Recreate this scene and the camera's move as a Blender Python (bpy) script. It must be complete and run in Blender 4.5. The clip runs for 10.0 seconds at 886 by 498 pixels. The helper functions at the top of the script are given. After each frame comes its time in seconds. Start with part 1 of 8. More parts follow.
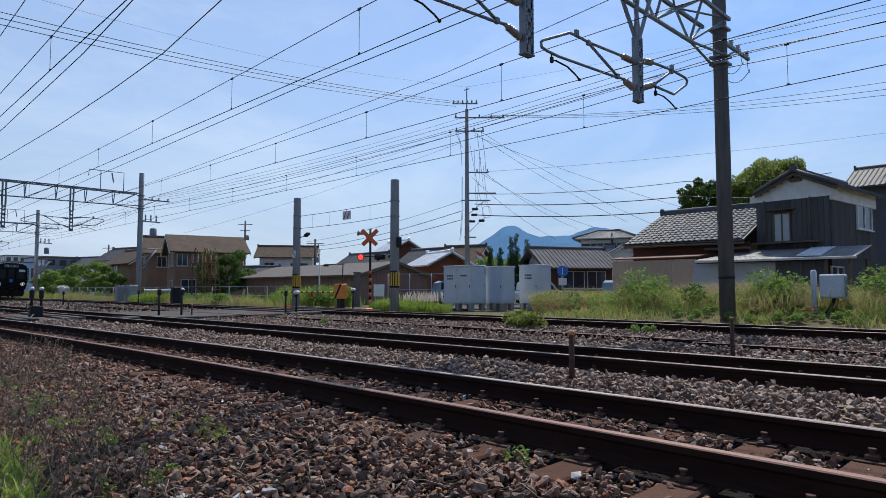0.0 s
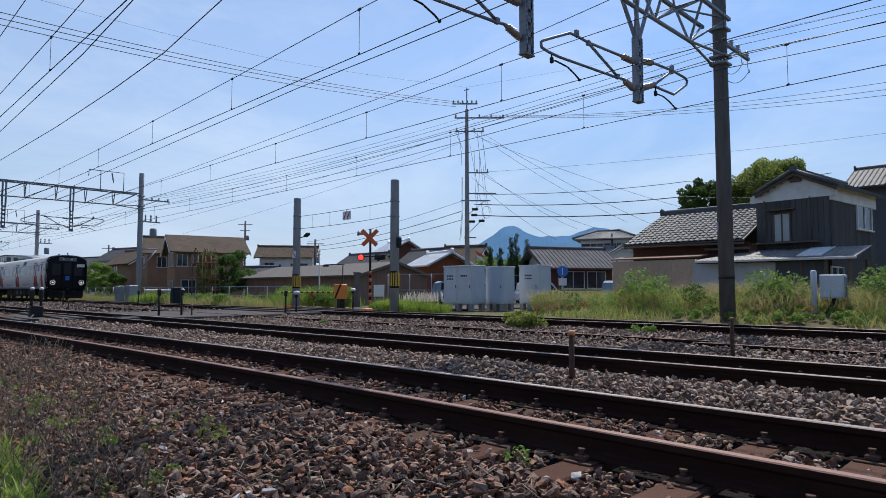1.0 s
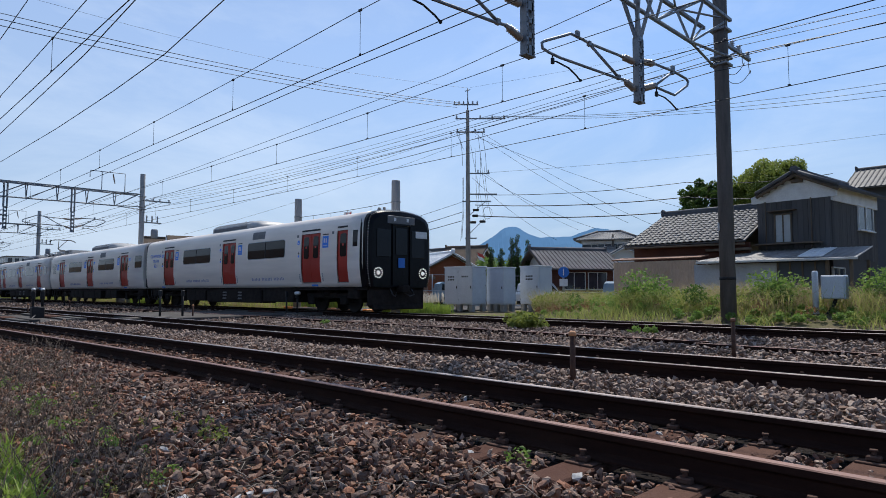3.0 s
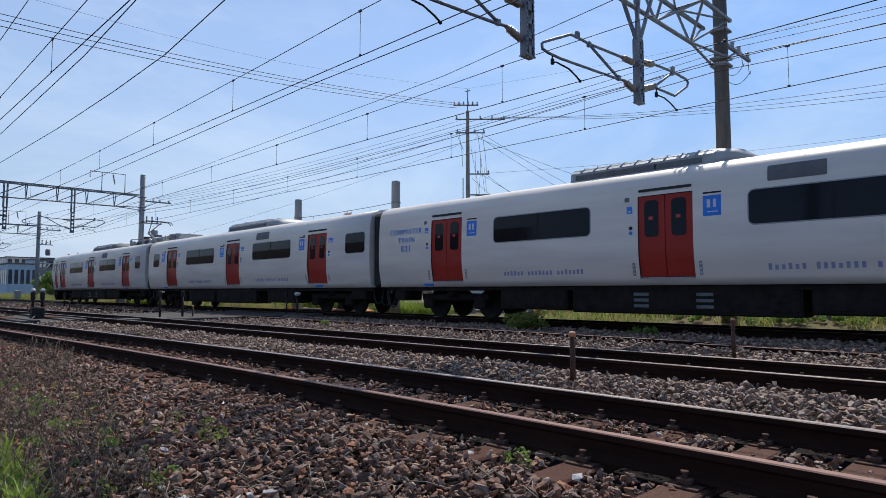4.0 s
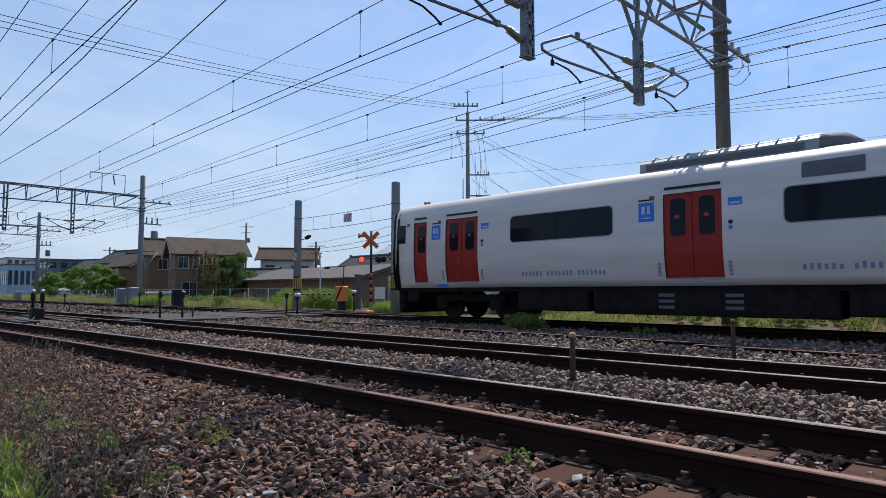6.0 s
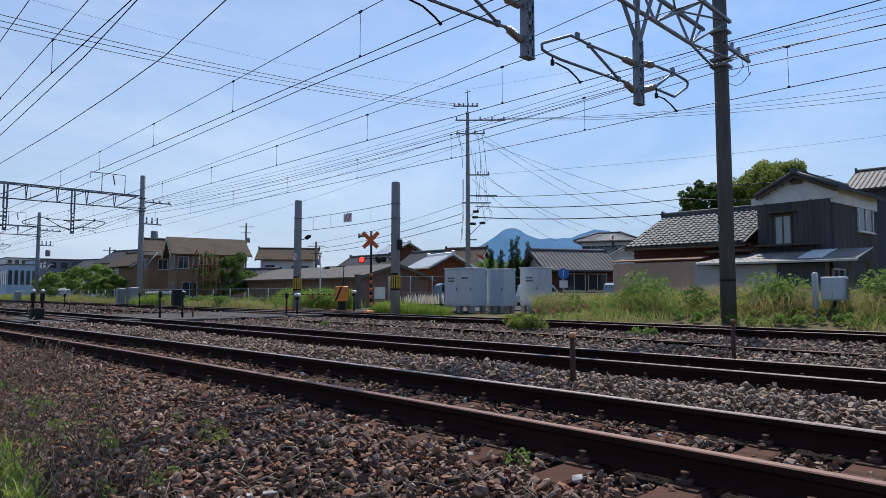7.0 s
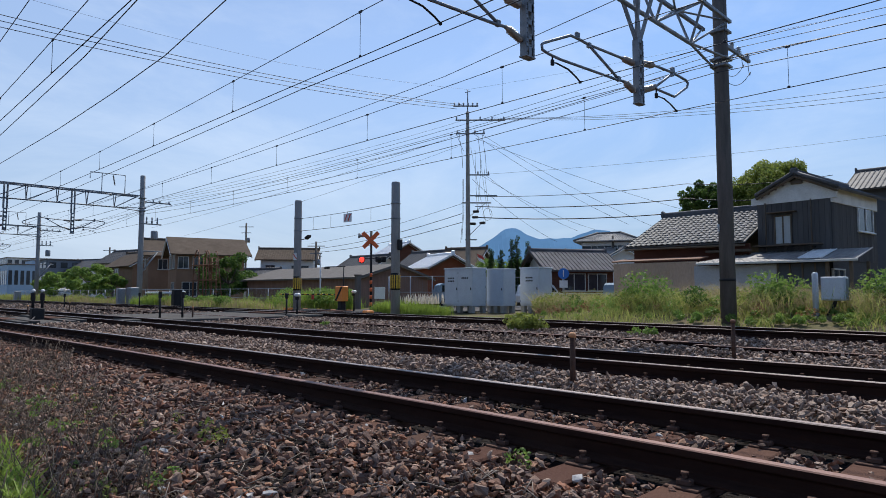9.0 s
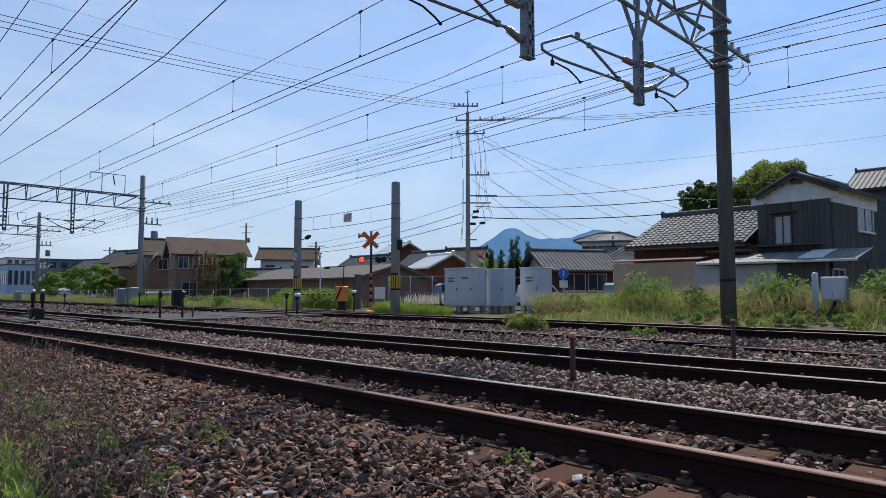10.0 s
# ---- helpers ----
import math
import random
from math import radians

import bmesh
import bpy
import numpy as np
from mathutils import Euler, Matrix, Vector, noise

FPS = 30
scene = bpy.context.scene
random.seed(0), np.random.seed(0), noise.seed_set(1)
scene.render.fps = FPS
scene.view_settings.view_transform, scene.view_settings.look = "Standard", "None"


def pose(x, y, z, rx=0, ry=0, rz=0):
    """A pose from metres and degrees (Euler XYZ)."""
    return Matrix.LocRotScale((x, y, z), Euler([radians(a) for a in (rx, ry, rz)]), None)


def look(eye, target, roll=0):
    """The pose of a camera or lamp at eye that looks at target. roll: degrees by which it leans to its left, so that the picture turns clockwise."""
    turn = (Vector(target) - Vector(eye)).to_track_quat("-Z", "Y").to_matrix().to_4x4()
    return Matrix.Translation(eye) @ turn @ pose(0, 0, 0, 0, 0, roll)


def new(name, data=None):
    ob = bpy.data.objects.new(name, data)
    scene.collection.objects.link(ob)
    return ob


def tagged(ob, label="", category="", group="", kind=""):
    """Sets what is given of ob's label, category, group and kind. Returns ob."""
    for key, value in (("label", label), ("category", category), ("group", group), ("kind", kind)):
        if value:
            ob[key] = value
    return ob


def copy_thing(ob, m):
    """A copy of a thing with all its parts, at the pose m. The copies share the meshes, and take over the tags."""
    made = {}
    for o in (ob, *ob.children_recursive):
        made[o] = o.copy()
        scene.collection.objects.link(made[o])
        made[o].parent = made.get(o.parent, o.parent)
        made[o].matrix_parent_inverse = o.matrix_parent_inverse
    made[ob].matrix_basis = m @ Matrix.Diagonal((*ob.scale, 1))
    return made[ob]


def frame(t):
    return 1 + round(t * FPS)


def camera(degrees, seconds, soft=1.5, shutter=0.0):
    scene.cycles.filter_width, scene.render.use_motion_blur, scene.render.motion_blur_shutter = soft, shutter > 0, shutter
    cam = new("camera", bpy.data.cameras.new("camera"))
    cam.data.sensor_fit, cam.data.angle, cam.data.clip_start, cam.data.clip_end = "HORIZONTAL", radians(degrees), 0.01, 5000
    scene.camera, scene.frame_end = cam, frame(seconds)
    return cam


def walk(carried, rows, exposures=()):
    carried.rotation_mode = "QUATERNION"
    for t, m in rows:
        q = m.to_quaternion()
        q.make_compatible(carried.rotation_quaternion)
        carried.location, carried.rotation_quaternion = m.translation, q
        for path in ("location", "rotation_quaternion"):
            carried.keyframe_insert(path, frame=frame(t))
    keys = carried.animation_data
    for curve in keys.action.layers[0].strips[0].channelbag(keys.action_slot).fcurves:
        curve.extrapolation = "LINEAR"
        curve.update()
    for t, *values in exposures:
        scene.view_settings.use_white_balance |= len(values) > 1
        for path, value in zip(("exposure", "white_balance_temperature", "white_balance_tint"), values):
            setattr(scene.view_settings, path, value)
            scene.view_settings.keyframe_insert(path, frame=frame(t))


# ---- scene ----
# ---- settings of light and picture ----
EXPO, SKY_STRENGTH, SUN_POWER = 0.0, 0.125, 4.5
# ---- camera ----
EYE = (0.0, 0.0, 0.778)


def aim(turn, tilt):
    a, e = radians(44.787 + turn), radians(3.934 + tilt)
    d = (-math.cos(a) * math.cos(e), math.sin(a) * math.cos(e), math.sin(e))
    return look(EYE, tuple(p + 10 * q for p, q in zip(EYE, d)))


cam = camera(70, 10.0, soft=0.75)
walk(cam, [(0.0, aim(0.08, -0.22)), (1.0, aim(0.08, -0.20)), (2.0, aim(0.075, -0.18)), (2.5, aim(0.0, -0.155)),
           (3.25, aim(0.0, -0.12)), (4.0, aim(0.0, -0.077)), (4.6, aim(0.0, -0.05)), (5.2, aim(0.0, -0.012)), (5.7, aim(0.0, 0.0)),
           (7.0, aim(0.0, 0.0)), (8.5, aim(0.0, 0.0)), (10.0, aim(0.0, 0.0))], exposures=[(0.0, EXPO), (10.0, EXPO)])

# ---- daylight ----
SUN = Vector((-0.42, 0.91, 0.0)).normalized()
SUN_EL = radians(56)
world = bpy.data.worlds.new("sky")
scene.world = world
world.use_nodes = True
wn, wl = world.node_tree.nodes, world.node_tree.links
sky = wn.new("ShaderNodeTexSky")
sky.sky_type, sky.sun_disc = "NISHITA", False
sky.sun_elevation, sky.sun_rotation = SUN_EL, math.atan2(SUN.x, SUN.y)
sky.air_density, sky.dust_density, sky.ozone_density = 1.0, 0.45, 2.2
coord = wn.new("ShaderNodeTexCoord")
stretch = wn.new("ShaderNodeMapping")
stretch.inputs["Scale"].default_value = (1.5, 1.5, 4.5)
cirrus = wn.new("ShaderNodeTexNoise")
cirrus.inputs["Scale"].default_value, cirrus.inputs["Detail"].default_value = 1.3, 7.0
cirrus.inputs["Roughness"].default_value, cirrus.inputs["Distortion"].default_value = 0.62, 0.5
veil = wn.new("ShaderNodeValToRGB")
veil.color_ramp.elements[0].position, veil.color_ramp.elements[1].position = 0.44, 0.86
veil.color_ramp.elements[0].color, veil.color_ramp.elements[1].color = (0.0, 0.0, 0.0, 1), (0.46, 0.46, 0.46, 1)
blend = wn.new("ShaderNodeMix")
blend.data_type = "RGBA"
blend.inputs["B"].default_value = (7.1, 8.0, 9.1, 1)
wl.new(coord.outputs["Generated"], stretch.inputs["Vector"])
wl.new(stretch.outputs["Vector"], cirrus.inputs["Vector"])
wl.new(cirrus.outputs["Fac"], veil.inputs["Fac"])
# the thin veil of cloud thickens towards the west
westward = wn.new("ShaderNodeVectorMath")
westward.operation = "DOT_PRODUCT"
westward.inputs[1].default_value = (-0.99, 0.10, 0.10)
thicker = wn.new("ShaderNodeMapRange")
thicker.inputs["From Min"].default_value, thicker.inputs["From Max"].default_value = 0.30, 1.0
thicker.inputs["To Min"].default_value, thicker.inputs["To Max"].default_value = 0.0, 0.27
wl.new(coord.outputs["Generated"], westward.inputs[0])
wl.new(westward.outputs["Value"], thicker.inputs["Value"])
veils = wn.new("ShaderNodeMath")
veils.operation, veils.use_clamp = "ADD", True
wl.new(veil.outputs["Color"], veils.inputs[0])
wl.new(thicker.outputs["Result"], veils.inputs[1])
wl.new(veils.outputs["Value"], blend.inputs["Factor"])
# a bluish haze low over the horizon
cool = wn.new("ShaderNodeMix")
cool.data_type, cool.blend_type = "RGBA", "MULTIPLY"
cool.inputs["Factor"].default_value, cool.inputs["B"].default_value = 1.0, (0.78, 0.96, 1.15, 1)
split = wn.new("ShaderNodeSeparateXYZ")
low = wn.new("ShaderNodeMapRange")
low.inputs["From Min"].default_value, low.inputs["From Max"].default_value = 0.36, 0.0
low.inputs["To Min"].default_value, low.inputs["To Max"].default_value = 0.0, 0.92
haze = wn.new("ShaderNodeMix")
haze.data_type = "RGBA"
haze.inputs["B"].default_value = (2.15, 2.95, 4.5, 1)
wl.new(coord.outputs["Generated"], split.inputs["Vector"])
wl.new(split.outputs["Z"], low.inputs["Value"])
wl.new(low.outputs["Result"], haze.inputs["Factor"])
wl.new(sky.outputs["Color"], cool.inputs["A"])
wl.new(cool.outputs["Result"], haze.inputs["A"])
wl.new(haze.outputs["Result"], blend.inputs["A"])
wl.new(blend.outputs["Result"], wn["Background"].inputs["Color"])
wn["Background"].inputs["Strength"].default_value = SKY_STRENGTH
sun_data = bpy.data.lights.new("sun", "SUN")
sun_data.energy, sun_data.angle, sun_data.color = SUN_POWER, radians(0.53), (1.0, 0.95, 0.87)
sun = new("sun", sun_data)
sun.matrix_world = look((0, 0, 60), tuple(Vector((0, 0, 60)) - Vector((SUN.x * math.cos(SUN_EL), SUN.y * math.cos(SUN_EL), math.sin(SUN_EL)))))


# ---- materials ----
def mat(name, c1, c2=None, rough=0.7, scale=6.0, bump=0.3, metal=0.0, vary="", third=None, grain=60.0, depth=0.01, stretch=(1, 1, 1), spec=0.5):
    """A procedural surface: two colours mixed by a coarse noise, grained by a fine one. vary: 'island' or 'object' adds a per-piece shade."""
    m = bpy.data.materials.new(name)
    m.use_nodes = True
    n, l = m.node_tree.nodes, m.node_tree.links
    p = n["Principled BSDF"]
    c2 = c2 or tuple(v * 0.72 for v in c1)
    tc, mp = n.new("ShaderNodeTexCoord"), n.new("ShaderNodeMapping")
    mp.inputs["Scale"].default_value = stretch
    l.new(tc.outputs["Object"], mp.inputs["Vector"])
    big, fine = n.new("ShaderNodeTexNoise"), n.new("ShaderNodeTexNoise")
    big.inputs["Scale"].default_value, big.inputs["Detail"].default_value, big.inputs["Roughness"].default_value = scale, 6, 0.65
    fine.inputs["Scale"].default_value, fine.inputs["Detail"].default_value = grain, 4
    for t in (big, fine):
        l.new(mp.outputs["Vector"], t.inputs["Vector"])
    ramp = n.new("ShaderNodeValToRGB")
    ramp.color_ramp.elements[0].position, ramp.color_ramp.elements[1].position = 0.34, 0.66
    ramp.color_ramp.elements[0].color, ramp.color_ramp.elements[1].color = (*c1, 1), (*c2, 1)
    l.new(big.outputs["Fac"], ramp.inputs["Fac"])
    colour = ramp.outputs["Color"]
    if vary:
        src = n.new("ShaderNodeNewGeometry").outputs["Random Per Island"] if vary == "island" else n.new("ShaderNodeObjectInfo").outputs["Random"]
        r2 = n.new("ShaderNodeValToRGB")
        third = third or c1
        r2.color_ramp.elements[0].color, r2.color_ramp.elements[1].color = (*c1, 1), (*third, 1)
        e = r2.color_ramp.elements.new(0.5)
        e.color = (*c2, 1)
        l.new(src, r2.inputs["Fac"])
        mx = n.new("ShaderNodeMix")
        mx.data_type = "RGBA"
        mx.inputs["Factor"].default_value = 0.72
        l.new(colour, mx.inputs["A"])
        l.new(r2.outputs["Color"], mx.inputs["B"])
        colour = mx.outputs["Result"]
    hsv = n.new("ShaderNodeHueSaturation")
    mr = n.new("ShaderNodeMapRange")
    mr.inputs["To Min"].default_value, mr.inputs["To Max"].default_value = 0.78, 1.22
    l.new(fine.outputs["Fac"], mr.inputs["Value"])
    l.new(mr.outputs["Result"], hsv.inputs["Value"])
    l.new(colour, hsv.inputs["Color"])
    l.new(hsv.outputs["Color"], p.inputs["Base Color"])
    p.inputs["Roughness"].default_value, p.inputs["Metallic"].default_value = rough, metal
    p.inputs["Specular IOR Level"].default_value = spec
    if bump:
        b = n.new("ShaderNodeBump")
        b.inputs["Strength"].default_value, b.inputs["Distance"].default_value = bump, depth
        l.new(fine.outputs["Fac"], b.inputs["Height"])
        l.new(b.outputs["Normal"], p.inputs["Normal"])
    return m


def leafy(name, c1, c2, c3):
    """Leaves: a shade per leaf, and some light through the blade."""
    m = mat(name, c1, c2, 0.55, 1.2, 0.0, vary="island", third=c3, spec=0.3)
    n, l = m.node_tree.nodes, m.node_tree.links
    p, tr, mx = n["Principled BSDF"], n.new("ShaderNodeBsdfTranslucent"), n.new("ShaderNodeMixShader")
    l.new(p.inputs["Base Color"].links[0].from_socket, tr.inputs["Color"])
    mx.inputs["Fac"].default_value = 0.48
    l.new(p.outputs["BSDF"], mx.inputs[1])
    l.new(tr.outputs["BSDF"], mx.inputs[2])
    l.new(mx.outputs["Shader"], n["Material Output"].inputs["Surface"])
    return m


def glow(name, colour, power):
    m = mat(name, colour, colour, 0.4, 5, 0)
    p = m.node_tree.nodes["Principled BSDF"]
    p.inputs["Emission Color"].default_value, p.inputs["Emission Strength"].default_value = (*colour, 1), power
    return m


def stone(name, shades, rough=0.8):
    """Broken stone: each piece takes one of several shades, dusted and rusted by a coarse noise."""
    m = mat(name, shades[0], shades[1], rough, 9, 0.8, grain=110, depth=0.006, spec=0.3)
    n, l = m.node_tree.nodes, m.node_tree.links
    pick, ramp, mx = n.new("ShaderNodeNewGeometry"), n.new("ShaderNodeValToRGB"), n.new("ShaderNodeMix")
    ramp.color_ramp.interpolation = "CONSTANT"
    for i, c in enumerate(shades):
        e = ramp.color_ramp.elements[i] if i < 2 else ramp.color_ramp.elements.new(i / len(shades))
        e.position, e.color = i / len(shades), (*c, 1)
    hsv = next(k for k in n if k.bl_idname == "ShaderNodeHueSaturation")
    mx.data_type = "RGBA"
    mx.inputs["Factor"].default_value = 0.8
    l.new(hsv.inputs["Color"].links[0].from_socket, mx.inputs["A"])
    l.new(pick.outputs["Random Per Island"], ramp.inputs["Fac"])
    l.new(ramp.outputs["Color"], mx.inputs["B"])
    l.new(mx.outputs["Result"], hsv.inputs["Color"])
    return m


# bed is near black: the shade between stones is put into its colour
SHADED_BALLAST_BED = mat("shaded_ballast_bed", (0.012, 0.009, 0.008), (0.022, 0.017, 0.015), 0.95, 3.0, 1.0, grain=22, depth=0.05, spec=0.1)
STONE_RUSTY = stone("rusty_ballast_stone", [(0.14, 0.066, 0.044), (0.29, 0.185, 0.135), (0.055, 0.034, 0.028), (0.37, 0.275, 0.215), (0.27, 0.11, 0.058), (0.20, 0.14, 0.11), (0.11, 0.075, 0.062), (0.32, 0.17, 0.10), (0.17, 0.085, 0.058)])
STONE_GREY = stone("grey_ballast_stone", [(0.19, 0.125, 0.095), (0.32, 0.23, 0.175), (0.09, 0.058, 0.045), (0.43, 0.33, 0.265), (0.24, 0.14, 0.092), (0.28, 0.215, 0.175), (0.135, 0.09, 0.07)])
STONE_PALE = mat("pale_stone", (0.5, 0.48, 0.46), (0.36, 0.35, 0.34), 0.85, 6, 0.4, grain=80)
RAIL_RUST = mat("rusted_rail_steel", (0.020, 0.009, 0.007), (0.036, 0.017, 0.012), 0.85, 4, 0.3, metal=0.1, grain=120, stretch=(0.5, 3, 3), spec=0.12)
RAIL_TOP = mat("polished_rail_head", (0.27, 0.23, 0.215), (0.17, 0.13, 0.115), 0.5, 2, 0.05, metal=0.7, stretch=(0.2, 4, 1))
RAIL_TOP_DULL = mat("dull_rail_head", (0.15, 0.075, 0.055), (0.20, 0.11, 0.085), 0.55, 2, 0.1, metal=0.4, stretch=(0.2, 4, 1))
SLEEPER = mat("weathered_sleeper", (0.078, 0.038, 0.029), (0.12, 0.065, 0.048), 0.95, 9, 1.0, vary="object", third=(0.075, 0.05, 0.04), grain=45, stretch=(4, 0.6, 3), spec=0.12)
IRON = mat("rusty_iron", (0.075, 0.042, 0.033), (0.12, 0.072, 0.054), 0.8, 14, 0.4, metal=0.2, spec=0.12)
SOIL = mat("dry_soil_and_grass_roots", (0.15, 0.115, 0.075), (0.10, 0.10, 0.045), 1.0, 0.6, 0.8, grain=12, depth=0.05, spec=0.12)
ASPHALT = mat("worn_asphalt", (0.10, 0.092, 0.086), (0.065, 0.06, 0.057), 0.9, 1.5, 0.5, grain=90, spec=0.12)
CONCRETE = mat("weathered_concrete", (0.36, 0.34, 0.31), (0.27, 0.25, 0.225), 0.9, 2.5, 0.4, grain=55, spec=0.12)
CONCRETE_POLE = mat("weathered_concrete_pole", (0.17, 0.152, 0.137), (0.11, 0.098, 0.088), 0.9, 2.0, 0.4, grain=45, stretch=(3, 3, 0.5), spec=0.12)
POLE_LIGHT = mat("pale_concrete_pole", (0.37, 0.37, 0.37), (0.28, 0.28, 0.28), 0.9, 2.0, 0.3, grain=45, stretch=(3, 3, 0.5), spec=0.12)
GALV = mat("galvanised_steel", (0.36, 0.38, 0.40), (0.27, 0.285, 0.30), 0.5, 9, 0.1, metal=0.55)
GALV_DARK = mat("dull_galvanised_steel", (0.28, 0.30, 0.325), (0.20, 0.215, 0.235), 0.6, 7, 0.15, metal=0.4)
WIRE = mat("dark_copper_wire", (0.06, 0.065, 0.07), (0.035, 0.035, 0.04), 0.6, 5, 0, metal=0.4)
CABLE = mat("black_cable", (0.03, 0.032, 0.036), (0.045, 0.045, 0.05), 0.6, 5, 0)
INSULATOR = mat("tan_porcelain", (0.36, 0.30, 0.25), (0.28, 0.23, 0.19), 0.3, 8, 0)
WHITE_INSULATOR = mat("grey_porcelain", (0.42, 0.44, 0.46), (0.34, 0.35, 0.37), 0.3, 8, 0)
PALE_STEEL = mat("pale_painted_cabinet_steel", (0.55, 0.585, 0.62), (0.49, 0.52, 0.56), 0.5, 2.5, 0.08, grain=30)
BLUISH_STEEL = mat("bluish_cabinet_steel", (0.46, 0.52, 0.60), (0.42, 0.48, 0.56), 0.5, 2.5, 0.08, grain=30)
BLACK = mat("matt_black_paint", (0.022, 0.022, 0.024), (0.032, 0.03, 0.03), 0.6, 6, 0.1, spec=0.15)
VERMILION = mat("vermilion_signal_paint", (0.78, 0.15, 0.035), (0.68, 0.13, 0.03), 0.5, 5, 0.05)
ORANGE = mat("signal_orange_paint", (0.85, 0.27, 0.035), (0.74, 0.22, 0.03), 0.5, 5, 0.05)
YELLOW = mat("warning_yellow_paint", (0.72, 0.44, 0.03), (0.62, 0.36, 0.03), 0.55, 6, 0.1)
WHITE = mat("white_paint", (0.76, 0.76, 0.75), (0.66, 0.66, 0.65), 0.5, 6, 0.05)
RED_LAMP = glow("lit_red_signal_lens", (1.0, 0.03, 0.02), 3.0)
LAMP_WHITE = glow("lit_headlight_lens", (1.0, 0.97, 0.9), 0.55)
RED_SIGN = mat("red_sign_paint", (0.6, 0.05, 0.04), (0.5, 0.05, 0.04), 0.5, 5, 0)
BLUE_SIGN = mat("blue_sign_paint", (0.02, 0.16, 0.55), (0.02, 0.14, 0.48), 0.5, 5, 0)
TIMBER = mat("weathered_timber", (0.15, 0.115, 0.085), (0.11, 0.085, 0.065), 0.85, 3, 0.3, grain=35, spec=0.12)
GLASS_DARK = mat("dark_window_glass", (0.006, 0.008, 0.012), (0.009, 0.011, 0.016), 0.08, 2, 0, spec=0.2)
GLASS_HOUSE = mat("house_window_glass", (0.03, 0.036, 0.045), (0.045, 0.05, 0.06), 0.08, 2, 0)


# ---- small tools ----
def mesh_object(name, bm, material, parent=None, label="", smooth=False):
    me = bpy.data.meshes.new(name)
    bm.normal_update()
    bm.to_mesh(me)
    bm.free()
    for m in material if isinstance(material, (list, tuple)) else [material]:
        me.materials.append(m)
    if smooth:
        for f in me.polygons:
            f.use_smooth = True
    ob = new(name, me)
    if parent is not None:
        ob.parent = parent
    if label:
        ob["label"] = label
    return ob


def part(name, bm, material, parent, label="", smooth=False):
    return mesh_object(name, bm, material, parent, label, smooth)


def thing(name, at, label, category, group="", kind="", turn=0.0):
    ob = new(name)
    ob.empty_display_size = 0.2
    ob.matrix_world = pose(*at, 0, 0, turn)
    return tagged(ob, label, category, group, kind)


def box(bm, c, s, bevel=0.0, rot=None, mi=0):
    r = bmesh.ops.create_cube(bm, size=1.0)
    m = Matrix.Translation(c) @ (rot or Matrix.Identity(4)) @ Matrix.Diagonal((*s, 1))
    bmesh.ops.transform(bm, matrix=m, verts=r["verts"])
    faces = {f for v in r["verts"] for f in v.link_faces}
    if bevel:
        edges = list({e for f in faces for e in f.edges})
        out = bmesh.ops.bevel(bm, geom=edges, offset=bevel, segments=1, affect="EDGES", profile=0.5)
        faces = {f for f in faces if f.is_valid} | set(out["faces"])
    for f in faces:
        f.material_index = mi
    return bm


def rod(bm, a, b, r0, r1=None, n=8, caps=True, mi=0):
    a, b = Vector(a), Vector(b)
    r1 = r0 if r1 is None else r1
    q = (b - a).to_track_quat("Z", "Y")
    rings = []
    for p, r in ((a, r0), (b, r1)):
        rings.append([bm.verts.new(p + q @ Vector((math.cos(2 * math.pi * i / n) * r, math.sin(2 * math.pi * i / n) * r, 0))) for i in range(n)])
    for i in range(n):
        f = bm.faces.new((rings[0][i], rings[0][(i + 1) % n], rings[1][(i + 1) % n], rings[1][i]))
        f.smooth, f.material_index = n > 6, mi
    if caps:
        for ring, flip in ((rings[0], True), (rings[1], False)):
            bm.faces.new(list(reversed(ring)) if flip else ring).material_index = mi
    return bm


def tube(bm, pts, r, n=6):
    """One connected round bar along a bent line."""
    pts = [Vector(p) for p in pts]
    rings, ref = [], None
    for k, p in enumerate(pts):
        d = (pts[min(k + 1, len(pts) - 1)] - pts[max(k - 1, 0)]).normalized()
        if ref is None:
            ref = d.orthogonal().normalized()
        ref = (ref - d * ref.dot(d)).normalized()
        side = d.cross(ref)
        rings.append([bm.verts.new(p + (ref * math.cos(2 * math.pi * i / n) + side * math.sin(2 * math.pi * i / n)) * r) for i in range(n)])
    for a, b in zip(rings[:-1], rings[1:]):
        for i in range(n):
            bm.faces.new((a[i], a[(i + 1) % n], b[(i + 1) % n], b[i])).smooth = True
    bm.faces.new(list(reversed(rings[0])))
    bm.faces.new(rings[-1])
    return bm


def lathe(bm, base, rings, n=16, axis=(0, 0, 1)):
    """rings: (distance along the axis, radius)."""
    q = Vector(axis).to_track_quat("Z", "Y")
    prev = None
    for h, r in rings:
        ring = [bm.verts.new(Vector(base) + q @ Vector((math.cos(2 * math.pi * i / n) * r, math.sin(2 * math.pi * i / n) * r, h))) for i in range(n)]
        if prev:
            for i in range(n):
                f = bm.faces.new((prev[i], prev[(i + 1) % n], ring[(i + 1) % n], ring[i]))
                f.smooth = True
        else:
            bm.faces.new(list(reversed(ring)))
        prev = ring
    bm.faces.new(prev)
    return bm


